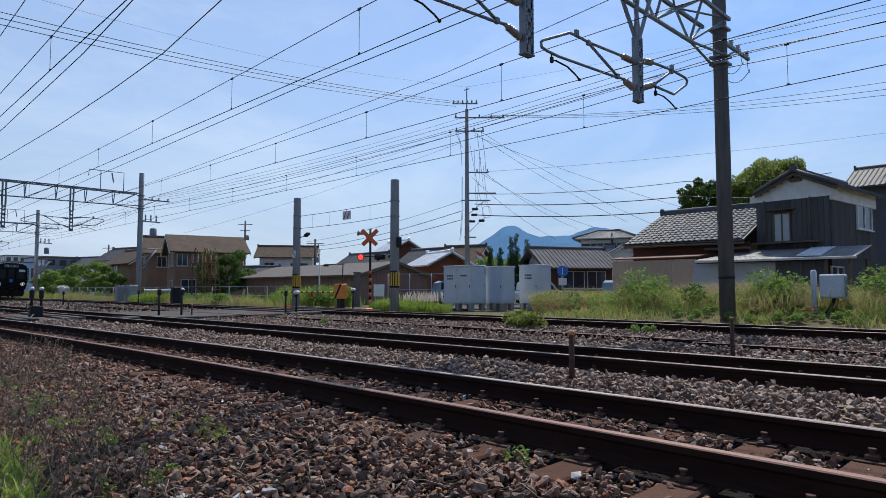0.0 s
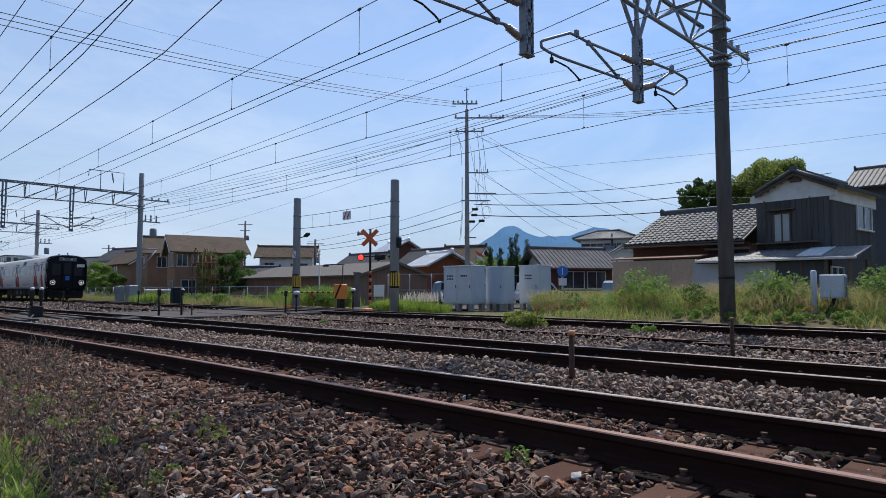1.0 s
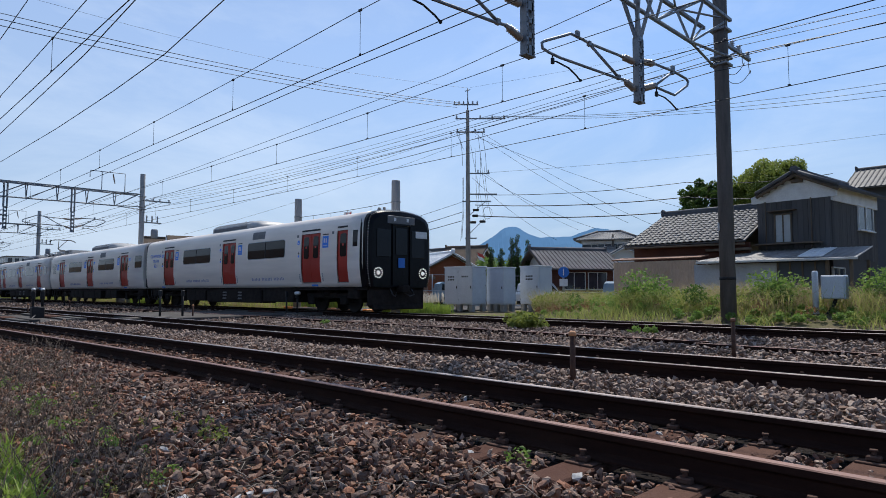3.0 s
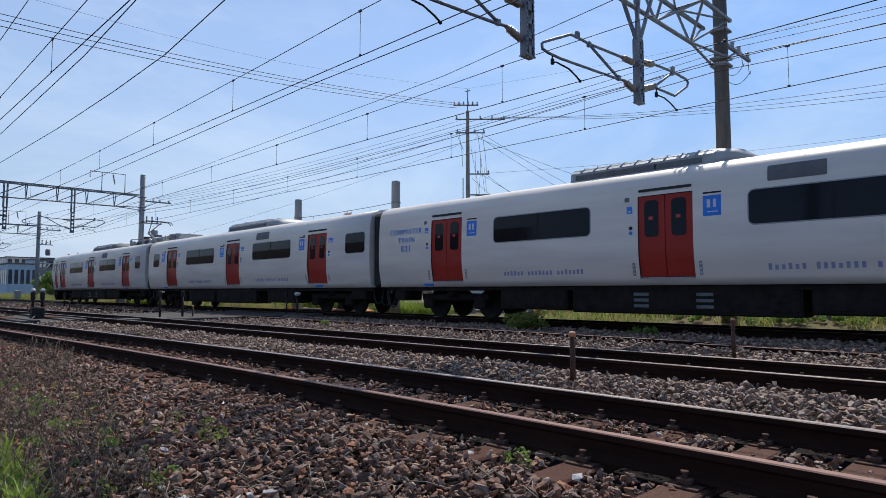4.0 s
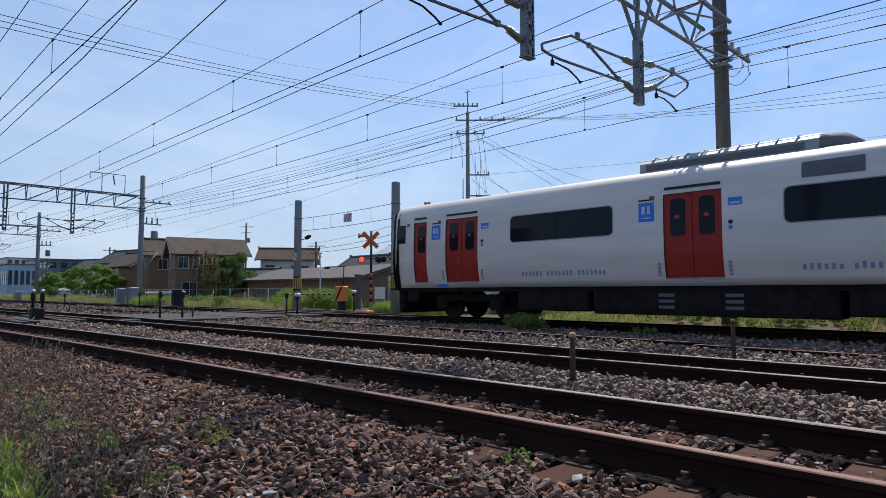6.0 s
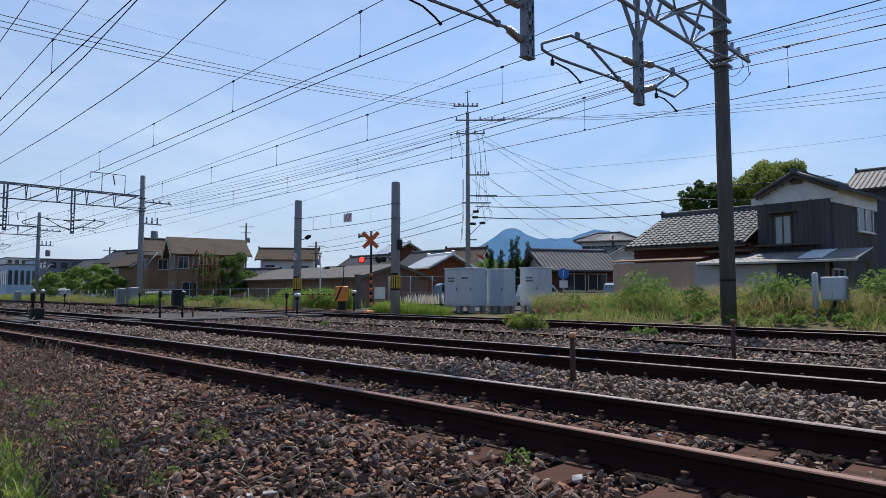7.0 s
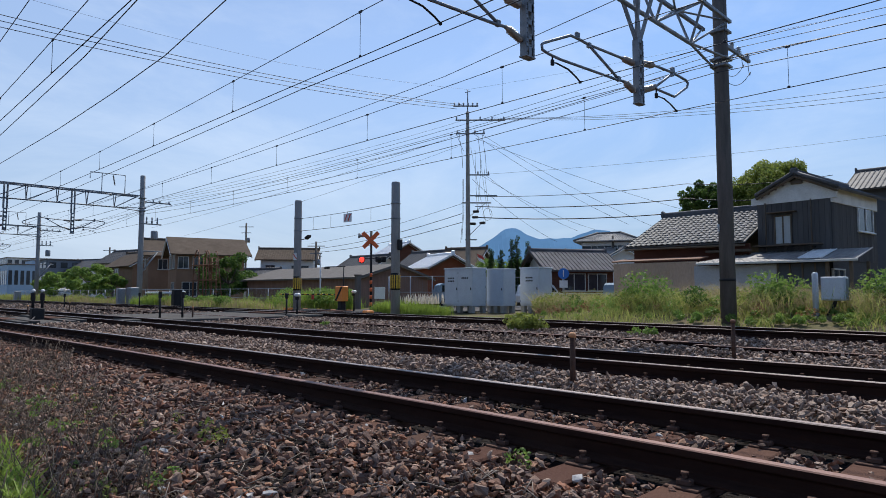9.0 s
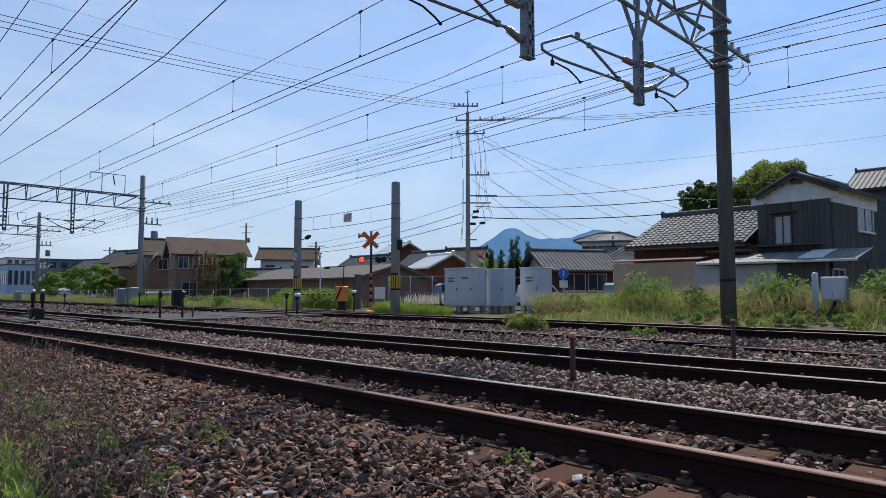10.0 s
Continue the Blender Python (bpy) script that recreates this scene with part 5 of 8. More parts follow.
box(bm, (0, 0, 0), (0.62, 0.02, 0.40), 0.004)
part("board", bm, WHITE, board)
for dx in (-0.12, 0.14):
    bm = bmesh.new()
    box(bm, (dx, -0.013, 0), (0.07, 0.006, 0.36), 0, Matrix.Rotation(radians(30), 4, "Y"))
    part("red_stroke", bm, RED_SIGN, board)
bm = bmesh.new()
box(bm, (0, 0, 0.22), (0.03, 0.012, 0.16))
part("hanger", bm, GALV_DARK, board)


def crossing_signal():
    p = thing("crossing_signal", (-23.3, 18.4, -0.2), "level crossing signal with an orange crossbuck and a lit red lamp", "crossing signal")
    bm = bmesh.new()
    rod(bm, (0, 0, 0), (0, 0, 3.85), 0.055, 0.055, 12)
    part("mast", bm, BLACK, p)
    for k in range(5):
        bm = bmesh.new()
        rod(bm, (0, 0, 0.35 + 0.34 * k), (0, 0, 0.52 + 0.34 * k), 0.062, 0.062, 14)
        part("mast_band", bm, VERMILION, p)
    face = Matrix.Rotation(radians(40), 4, "Z")
    for s in (-1, 1):
        bm = bmesh.new()
        box(bm, (0, 0, 0), (1.0, 0.03, 0.19), 0.004)
        bmesh.ops.transform(bm, matrix=Matrix.Translation((0.06, -0.09 - 0.02 * s, 3.42)) @ face @ Matrix.Rotation(radians(45 * s), 4, "Y"), verts=bm.verts)
        part("crossbuck_blade", bm, VERMILION, p)
    for s, m in ((-1, RED_LAMP), (1, BLACK)):
        bm = bmesh.new()
        d = face @ Vector((0.42 * s, -0.05, 0))
        rod(bm, (0, 0, 2.55), (d.x, d.y, 2.55), 0.025, 0.025, 6)
        n = face @ Vector((0, -1, 0))
        lathe(bm, (d.x - n.x * 0.04, d.y - n.y * 0.04, 2.5), [(0, 0.12), (0.12, 0.16), (0.14, 0.15)], 16, tuple(n))
        h = part("lamp_housing", bm, BLACK, p, "round black lamp housing")
        bm = bmesh.new()
        lathe(bm, (d.x + n.x * 0.10, d.y + n.y * 0.10, 2.5), [(0, 0.125), (0.05, 0.09), (0.06, 0.03)], 16, tuple(n))
        part("lens", bm, m, h, "lit red lens" if s < 0 else "dark unlit lens")
    bm = bmesh.new()
    box(bm, (0.35, 0.3, 2.52), (0.5, 0.16, 0.26), 0.03, face)
    part("direction_box", bm, BLACK, p, "dark direction indicator")
    bm = bmesh.new()
    lathe(bm, (-0.28, -0.22, 3.62), [(0, 0.06), (0.14, 0.07), (0.24, 0.14)], 12, (-0.7, -0.6, 0.1))
    part("bell_horn", bm, GALV_DARK, p, "grey warning horn")
    return p


crossing_signal()


def barrier():
    p = thing("crossing_barrier", (-24.9, 17.9, -0.2), "orange barrier machine with a black diagonal stripe, its arm lowered", "crossing barrier")
    bm = bmesh.new()
    box(bm, (0, 0, 0.28), (0.30, 0.28, 0.55), 0.02)
    part("pedestal", bm, BLACK, p)
    bm = bmesh.new()
    box(bm, (0, 0, 0.92), (0.62, 0.34, 0.72), 0.03)
    b = part("machine_box", bm, ORANGE, p, "orange sheet steel box")
    for a in (-45,):
        bm = bmesh.new()
        box(bm, (0, -0.176, 0.92), (0.12, 0.008, 0.82), 0, Matrix.Rotation(radians(35), 4, "Y"))
        part("diagonal_stripe", bm, BLACK, b)
    for i in range(22):
        bm = bmesh.new()
        x = -0.45 - 0.24 * i
        rod(bm, (x, 0.05, 0.88), (x - 0.24, 0.05, 0.88), 0.032, 0.032, 8)
        part("arm_segment", bm, YELLOW if i % 2 else BLACK, p)
    for i in (4, 9):
        bm = bmesh.new()
        box(bm, (-0.5 - 0.5 * i, 0.02, 0.74), (0.22, 0.02, 0.22), 0.005)
        part("arm_flag", bm, RED_SIGN if i == 4 else YELLOW, p, "small hanging warning flag")
    return p


barrier()


def detector(x, y, h, cap, label):
    p = thing("signal_post", (x, y, -0.2), label, "signal post", "low signal posts by the tracks")
    bm = bmesh.new()
    rod(bm, (0, 0, 0), (0, 0, h - 0.15), 0.04, 0.035, 10)
    box(bm, (0, 0, 0.03), (0.24, 0.24, 0.06), 0.01)
    part("post", bm, BLACK, p)
    bm = bmesh.new()
    if cap:
        lathe(bm, (0, 0, h - 0.16), [(0, 0.06), (0.04, 0.12), (0.10, 0.12), (0.14, 0.07)], 14)
        part("hood", bm, WHITE, p, "pale rounded hood")
        bm = bmesh.new()
        box(bm, (0, -0.02, h - 0.22), (0.11, 0.11, 0.12), 0.02)
    else:
        box(bm, (0, 0, h - 0.10), (0.11, 0.11, 0.22), 0.02)
    part("head", bm, BLACK, p, "black sensor head")
    return p


detector(-21.68, 13.0, 0.95, False, "short black signal post with a small sensor head")
detector(-20.91, 13.0, 0.98, True, "short black post with a pale hood")
detector(-22.67, 8.6, 1.0, False, "black signal post with a rusty base by the rails")
detector(-22.46, 9.3, 1.0, False, "black signal post by the rails")
detector(-39.0, 13.6, 0.95, False, "black signal post beyond the crossing")
detector(-40.0, 16.6, 1.1, True, "signal post with a pale hood beyond the crossing")
detector(-43.8, 10.9, 0.9, False, "black signal post between the tracks")
detector(-24.6, 18.4, 1.1, True, "short post with a pale hood by the barrier")
detector(-42.5, 19.8, 0.95, False, "short black post at the weedy verge")


def ground_signal():
    p = thing("ground_signal", (-24.0, 5.2, -0.2), "low black ground signal with two hooded lamps", "ground signal")
    bm = bmesh.new()
    box(bm, (0, 0, 0.27), (0.34, 0.36, 0.40), 0.03)
    part("case", bm, BLACK, p)
    for s in (-1, 1):
        bm = bmesh.new()
        rod(bm, (0.06 * s, 0.12 * s, 0.4), (0.06 * s, 0.12 * s, 0.98), 0.04, 0.04, 10)
        box(bm, (0.06 * s, 0.12 * s, 0.84), (0.13, 0.13, 0.28), 0.03)
        l = part("lamp_post", bm, BLACK, p)
        bm = bmesh.new()
        lathe(bm, (0.06 * s, 0.12 * s, 1.0), [(0, 0.06), (0.04, 0.07), (0.08, 0.035)], 12)
        part("hood", bm, WHITE, l, "pale hood")
    bm = bmesh.new()
    tube(bm, [(0.2, -0.1, 0.2), (0.45, -0.3, 0.05), (0.6, -0.2, 0.1), (0.9, -0.4, 0.02)], 0.02, 6)
    part("cable", bm, CABLE, p)
    return p


ground_signal()


def marker_post(x, y, h, tip, label):
    p = thing("marker_post", (x, y, -0.22), label, "marker post", "rusty marker posts")
    bm = bmesh.new()
    rod(bm, (0, 0, 0), (0, 0, h), 0.028, 0.028, 12)
    part("shaft", bm, IRON, p)
    bm = bmesh.new()
    lathe(bm, (0, 0, h - 0.03), [(0, 0.038), (0.03, 0.04), (0.05, 0.02)], 12)
    part("cap", bm, tip, p, "faded orange cap")
    return p


FADED_ORANGE = mat("faded_orange_paint", (0.62, 0.30, 0.13), (0.42, 0.19, 0.09), 0.7, 14, 0.2)
RUSTY_BROWN = mat("rusty_brown_paint", (0.22, 0.10, 0.05), (0.14, 0.065, 0.04), 0.8, 14, 0.3)
mp1 = marker_post(-3.62, 5.42, 0.58, FADED_ORANGE, "dark rusty marker post standing in the ballast")
mp2 = marker_post(-3.48, 9.2, 0.60, FADED_ORANGE, "rusty orange-tipped marker post standing in the ballast")
mp2.children[0].data.materials[0] = RUSTY_BROWN
for x, y in ((-28.2, 5.8), (-36.8, 9.4), (-22.3, 9.6)):
    marker_post(x, y, 0.5, FADED_ORANGE, "small rusty marker post by the crossing")


# crossing deck between the rails: asphalt with edge beams
def deck(y0, y1, name):
    d = tagged(new(name), "worn grey asphalt crossing deck between the rails", "road", "", "structure")
    bm = bmesh.new()
    box(bm, (-24.3, (y0 + y1) / 2, -0.18), (6.4, y1 - y0, 0.16), 0.02)
    part("slab", bm, ASPHALT, d)
    return d


def edge_timbers(road, y0, y1):
    for y in (y0 + 0.13, y0 + 0.40, y1 - 0.40, y1 - 0.13):
        for k in range(3):
            bm = bmesh.new()
            box(bm, (-26.4 + 2.12 * k + random.uniform(-0.06, 0.06), y, -0.078 + random.uniform(-0.015, 0.012)), (2.05, 0.22, 0.08), 0.012, Matrix.Rotation(random.uniform(-0.02, 0.02), 4, "Z"))
            part("timber", bm, SLEEPER if k % 2 else ASPHALT, road, "worn dark timber along the rail")


for i, (y0, y1) in enumerate(((4.15, 5.9), (7.15, 13.82), (14.02, 14.93), (15.10, 17.3))):
    edge_timbers(deck(y0, y1, "road_%d" % (i + 1)), y0, y1)
road = tagged(new("road_5"), "worn grey asphalt lane beyond the crossing", "road", "", "structure")
bm = bmesh.new()
box(bm, (-24.3, 29, -0.19), (6.4, 23.6, 0.12), 0.02)
part("slab", bm, ASPHALT, road)
for y in (7.4, 13.2):
    bm = bmesh.new()
    box(bm, (-20.7, y, -0.09), (0.4, 1.4, 0.10), 0.02)
    tagged(mesh_object("edge_slab", bm, CONCRETE_POLE), "weathered concrete slab at the edge of the crossing", "concrete slab", "edge slabs")
for x, y in ((-28.0, 16.9), (-21.2, 16.6)):
    bm = bmesh.new()
    box(bm, (x, y, -0.08), (0.30, 0.4, 0.2), 0.03)
    tagged(mesh_object("orange_block", bm, ORANGE), "small orange marker block beside the crossing", "marker block", "marker blocks")
kerb = thing("striped_kerb", (-27.0, 18.1, -0.15), "low black and orange striped kerb by the road", "kerb")
for i in range(14):
    bm = bmesh.new()
    box(bm, (-3.0 + 0.42 * i, 0, 0.05), (0.40, 0.14, 0.12), 0.015)
    part("kerb_block", bm, FADED_ORANGE if i % 3 == 1 else BLACK, kerb)


# ---- cabinets ----
def cabinet(x, y, w, d, h, split, label, bars, bluish_door):
    c = thing("relay_cabinet", (x, y, -0.2), label, "relay cabinet", "relay cabinets", turn=0)
    for i in range(3):
        for j in (0, 1):
            bm = bmesh.new()
            box(bm, (0.12 + (w - 0.24) * i / 2, 0.12 + (d - 0.24) * j, 0.17), (0.22, 0.22, 0.34), 0.01)
            part("plinth_block", bm, CONCRETE, c)
    bm = bmesh.new()
    box(bm, (w / 2, d / 2, 0.34 + h / 2), (w, d, h), 0.012)
    part("body", bm, PALE_STEEL, c)
    bm = bmesh.new()
    box(bm, (w / 2, d / 2, 0.34 + h + 0.03), (w + 0.08, d + 0.08, 0.06), 0.012)
    part("roof", bm, PALE_STEEL, c)
    n = split
    for i in range(n):
        dw = w / n
        bm = bmesh.new()
        box(bm, (dw * (i + 0.5), -0.012, 0.36 + h / 2), (dw - 0.02, 0.024, h - 0.08), 0.006)
        door = part("door", bm, BLUISH_STEEL if bluish_door and i == 0 else PALE_STEEL, c)
        bm = bmesh.new()
        box(bm, (dw * (i + 0.5) + dw * 0.42, -0.04, 0.36 + h * 0.45), (0.03, 0.04, 0.12), 0.006)
        part("handle", bm, BLACK, door)
        for z in (0.12, 0.88):
            bm = bmesh.new()
            rod(bm, (dw * i + 0.02, -0.03, 0.36 + h * z - 0.05), (dw * i + 0.02, -0.03, 0.36 + h * z + 0.05), 0.016, 0.016, 8)
            part("hinge", bm, GALV_DARK, door)
        if bars and i < bars:
            for zz, k in ((0.74, 4), (0.66, 4)):
                if bars == 2 and i and zz < 0.7:
                    continue
                for q in range(k):
                    bm = bmesh.new()
                    box(bm, (dw * (i + 0.5) - 0.17 + 0.11 * q, -0.026, 0.36 + h * zz), (0.085, 0.004, 0.075))
                    part("marking", bm, CABLE, door, "illegible dark marking")
    # the end that looks along the line
    bm = bmesh.new()
    box(bm, (w + 0.012, d / 2, 0.36 + h / 2), (0.024, d - 0.04, h - 0.08), 0.006)
    e = part("end_door", bm, PALE_STEEL, c)
    for z in (0.1, 0.5, 0.9):
        bm = bmesh.new()
        rod(bm, (w + 0.03, d - 0.06, 0.36 + h * z - 0.04), (w + 0.03, d - 0.06, 0.36 + h * z + 0.04), 0.014, 0.014, 8)
        part("hinge", bm, GALV_DARK, e)
    return c


CAB_A = (-21.9, 21.9)
cabinet(-21.94, 21.9, 1.82, 0.98, 1.76, 2, "wide pale blue-grey relay cabinet on concrete blocks", 2, False)
cabinet(-20.22, 23.05, 1.05, 0.88, 1.72, 1, "narrow pale relay cabinet with a bluish door", 0, True)
cabinet(-19.32, 24.5, 1.12, 1.05, 1.80, 1, "tall pale relay cabinet with dark markings on its door", 1, False)

jb = thing("junction_box", (-4.95, 18.75, -0.1), "pale steel junction box on a white-capped post", "junction box")
bm = bmesh.new()
lathe(bm, (0, 0, 0), [(0, 0.075), (1.35, 0.075), (1.4, 0.06), (1.41, 0.03)], 16)
part("post", bm, PALE_STEEL, jb)
bm = bmesh.new()
box(bm, (0.42, 0.12, 0.98), (0.56, 0.34, 0.62), 0.02)
bx = part("box", bm, PALE_STEEL, jb)
bm = bmesh.new()
box(bm, (0.42, -0.06, 0.98), (0.50, 0.02, 0.56), 0.006)
part("box_door", bm, PALE_STEEL, bx)
bm = bmesh.new()
box(bm, (0.71, 0.10, 0.98), (0.03, 0.2, 0.52), 0.01)
for z in (0.86, 0.98, 1.1):
    rod(bm, (0.72, 0.10, z), (0.745, 0.10, z), 0.03, 0.03, 10)
part("side_fitting", bm, GALV_DARK, bx, "grey cable glands")
bm = bmesh.new()
tube(bm, [(0.45, 0.1, 0.68), (0.36, 0.08, 0.45), (0.22, 0.02, 0.2), (0.15, 0, 0.0)], 0.045, 10)
part("conduit", bm, BLACK, jb, "thick black conduit")


def wayside_box(x, y, w, d, h, label, m):
    p = thing("wayside_box", (x, y, -0.2), label, "wayside box")
    bm = bmesh.new()
    box(bm, (0, 0, h / 2 + 0.1), (w, d, h), 0.02)
    part("body", bm, m, p)
    bm = bmesh.new()
    box(bm, (0, 0, 0.08), (w * 0.7, d * 0.7, 0.16), 0.02)
    part("foot", bm, CONCRETE, p)
    bm = bmesh.new()
    box(bm, (0, -d / 2 - 0.01, h / 2 + 0.1), (w * 0.85, 0.02, h * 0.85), 0.004)
    part("lid", bm, m, p)


wayside_box(-49.9, 16.9, 0.9, 0.6, 1.25, "grey wayside box at the foot of the portal pole", GALV)
wayside_box(-50.9, 16.4, 0.5, 0.5, 1.2, "narrow grey wayside box by the portal pole", GALV)
wayside_box(-87.0, 16.8, 0.8, 0.6, 1.0, "grey wayside box far along the line", GALV)
wayside_box(-39.3, 15.9, 0.45, 0.45, 1.05, "dark wayside box beyond the crossing", BLACK)
pipe = thing("pipe_barrier", (-44.5, 16.8, -0.2), "horizontal white pipe on two short posts", "pipe barrier")
bm = bmesh.new()
rod(bm, (-2.4, 0, 0.95), (2.4, 0, 0.95), 0.085, 0.085, 12)
part("pipe", bm, WHITE, pipe)
for x in (-2.2, 2.2):
    bm = bmesh.new()
    rod(bm, (x, 0, 0), (x, 0, 0.95), 0.05, 0.05, 10)
    part("post", bm, BLACK, pipe)


# rusty climbing frame: an old tower with ladders
def rusty_tower():
    p = thing("rusty_tower", (-46.2, 20.2, -0.2), "rusty steel ladder tower with curved handrails", "ladder tower")
    for x in (-0.8, 0.1, 0.9):
        for y in (0, 1.0):
            bm = bmesh.new()
            rod(bm, (x, y, 0), (x, y, 3.6), 0.05, 0.05, 8)
            part("upright", bm, RUSTY_BROWN, p)
    for z in (1.9, 3.0):
        bm = bmesh.new()
        box(bm, (0.05, 0.5, z), (2.0, 1.2, 0.07), 0.01)
        part("platform", bm, RUSTY_BROWN, p)
    for s in (-0.4, 0.4):
        bm = bmesh.new()
        tube(bm, [(0.9, 0.5 + s, 4.0), (1.1, 0.5 + s, 4.05), (1.25, 0.5 + s, 3.8), (2.2, 0.5 + s, 0.0)], 0.032, 8)
        part("stringer", bm, RUSTY_BROWN, p)
        bm = bmesh.new()
        tube(bm, [(-0.8, 0.5 + s, 3.6), (-0.6, 0.5 + s, 4.1), (-0.3, 0.5 + s, 4.15), (-0.1, 0.5 + s, 3.8), (0.1, 0.5 + s, 1.9)], 0.045, 8)
        part("handrail", bm, RUSTY_BROWN, p)
    for k in range(10):
        z = 0.3 + 0.36 * k
        x = 2.2 - (2.2 - 1.25) * z / 3.8
        bm = bmesh.new()
        rod(bm, (x, 0.1, z), (x, 0.9, z), 0.03, 0.03, 6)
        part("rung", bm, RUSTY_BROWN, p)


rusty_tower()


# ---- houses ----
TILE = mat("grey_clay_roof_tile", (0.105, 0.107, 0.113), (0.072, 0.074, 0.079), 0.55, 3, 0.15, vary="object", third=(0.155, 0.155, 0.16), grain=30, spec=0.12)
TILE_FAR = mat("grey_tile_roof", (0.12, 0.12, 0.125), (0.08, 0.08, 0.085), 0.6, 1.5, 0.3, grain=14, spec=0.12)
TILE_BROWN = mat("brown_slate_roof", (0.13, 0.103, 0.082), (0.09, 0.07, 0.055), 0.85, 1.2, 0.3, grain=14, spec=0.05)
METAL_ROOF = mat("bright_sheet_metal_roof", (0.82, 0.83, 0.84), (0.70, 0.71, 0.72), 0.4, 1.5, 0.1, metal=0.35, stretch=(1, 6, 1))
GREY_SHEET = mat("weathered_grey_sheet_roof", (0.165, 0.152, 0.14), (0.12, 0.108, 0.098), 0.8, 1.2, 0.2, stretch=(6, 1, 1), spec=0.12)
DARK_WOOD = mat("charred_dark_timber_boards", (0.058, 0.055, 0.055), (0.105, 0.099, 0.098), 0.85, 2.2, 0.4, vary="object", third=(0.080, 0.075, 0.073), grain=30, stretch=(8, 8, 0.7), spec=0.12)
BROWN_WALL = mat("brown_rendered_wall", (0.27, 0.165, 0.11), (0.22, 0.135, 0.088), 0.85, 0.8, 0.2, grain=25, spec=0.12)
RED_BROWN_WALL = mat("red_brown_boarded_wall", (0.13, 0.055, 0.038), (0.10, 0.042, 0.03), 0.85, 1.2, 0.3, grain=25, stretch=(1, 1, 5), spec=0.12)
SHED_WALL = mat("faded_brown_shed_boards", (0.26, 0.165, 0.13), (0.20, 0.125, 0.10), 0.85, 1.0, 0.25, grain=22, stretch=(4, 4, 0.6), spec=0.12)
ORANGE_WALL = mat("orange_brown_wall", (0.24, 0.085, 0.045), (0.20, 0.07, 0.04), 0.85, 1.0, 0.2, grain=25, spec=0.12)
WHITE_WALL = mat("white_plaster_wall", (0.72, 0.72, 0.72), (0.64, 0.64, 0.64), 0.85, 0.8, 0.15, grain=18)
DIRTY_PLASTER = mat("dirty_pale_plaster", (0.74, 0.72, 0.69), (0.56, 0.54, 0.51), 0.9, 1.2, 0.2, grain=18)
TAN_SHEET = mat("tan_corrugated_sheet", (0.52, 0.37, 0.275), (0.42, 0.30, 0.22), 0.75, 0.6, 0.2, grain=18, stretch=(1, 1, 0.4), spec=0.12)
GREY_PANEL = mat("grey_flat_panel", (0.42, 0.42, 0.44), (0.36, 0.36, 0.38), 0.7, 0.8, 0.1, grain=18)
TILE_GREY = mat("weathered_grey_roof_tile", (0.15, 0.145, 0.152), (0.105, 0.10, 0.105), 0.8, 1.5, 0.2, grain=14, spec=0.1)
# lighter copy of the grey tile, with sunlight put into the colour
TILE_PALE = mat("pale_sunlit_roof_tile", (0.30, 0.295, 0.29), (0.22, 0.215, 0.21), 0.8, 1.5, 0.2, grain=14, spec=0.12)
CLEAR_SHEET = mat("cloudy_plastic_sheet", (0.30, 0.285, 0.28), (0.17, 0.155, 0.145), 0.4, 1.4, 0.1, stretch=(3, 0.6, 1))
ALU = mat("pale_aluminium_frame", (0.52, 0.51, 0.49), (0.45, 0.44, 0.42), 0.45, 5, 0.05, metal=0.3)
CURTAIN = mat("pale_blind_behind_glass", (0.42, 0.44, 0.44), (0.36, 0.38, 0.38), 0.5, 3, 0)
# blue of the cladding, paled in colour for the distance haze
HAZED_BLUE_CLAD = mat("haze_paled_blue_cladding", (0.36, 0.48, 0.60), (0.32, 0.44, 0.56), 0.6, 0.5, 0.1)
# dark cladding lifted to bluish grey, distance haze put into the colour
HAZED_DARK_CLAD = mat("haze_lifted_dark_cladding", (0.17, 0.19, 0.22), (0.13, 0.15, 0.18), 0.7, 0.5, 0.1)
DARK_CLAD = mat("dark_cladding", (0.07, 0.075, 0.085), (0.09, 0.095, 0.105), 0.7, 0.5, 0.1, spec=0.12)


def window_on(parent, x, z, w, h, y, face=-1, frame_mat=None, glass=None, turn=False, panes=2):
    """A window set on a wall that looks along -y (or along +x when turned); y: the wall's plane."""
    frame_mat, glass = frame_mat or ALU, glass or GLASS_HOUSE

    def at(u, d, zz, su, sd, sz):
        return ((y - face * d, u, zz), (sd, su, sz)) if turn else ((u, y + face * d, zz), (su, sd, sz))
    bm = bmesh.new()
    for u, zz, su, sz in ((x, z + h / 2, w + 0.1, 0.06), (x, z - h / 2, w + 0.1, 0.06), (x - w / 2, z, 0.06, h), (x + w / 2, z, 0.06, h), (x, z, 0.05, h)):
        c, s = at(u, 0.03, zz, su, 0.09, sz)
        box(bm, c, s, 0.006)
    win = part("window", bm, frame_mat, parent)
    for k in range(panes):
        c, s = at(x - w / 2 + w * (k + 0.5) / panes, 0.02, z, w / panes - 0.05, 0.02, h - 0.05)
        bm = bmesh.new()
        box(bm, c, s)
        part("pane", bm, glass, win)
    c, s = at(x, 0.07, z - h / 2 - 0.05, w + 0.2, 0.14, 0.05)
    bm = bmesh.new()
    box(bm, c, s, 0.006)
    part("sill", bm, frame_mat, win)
    return win


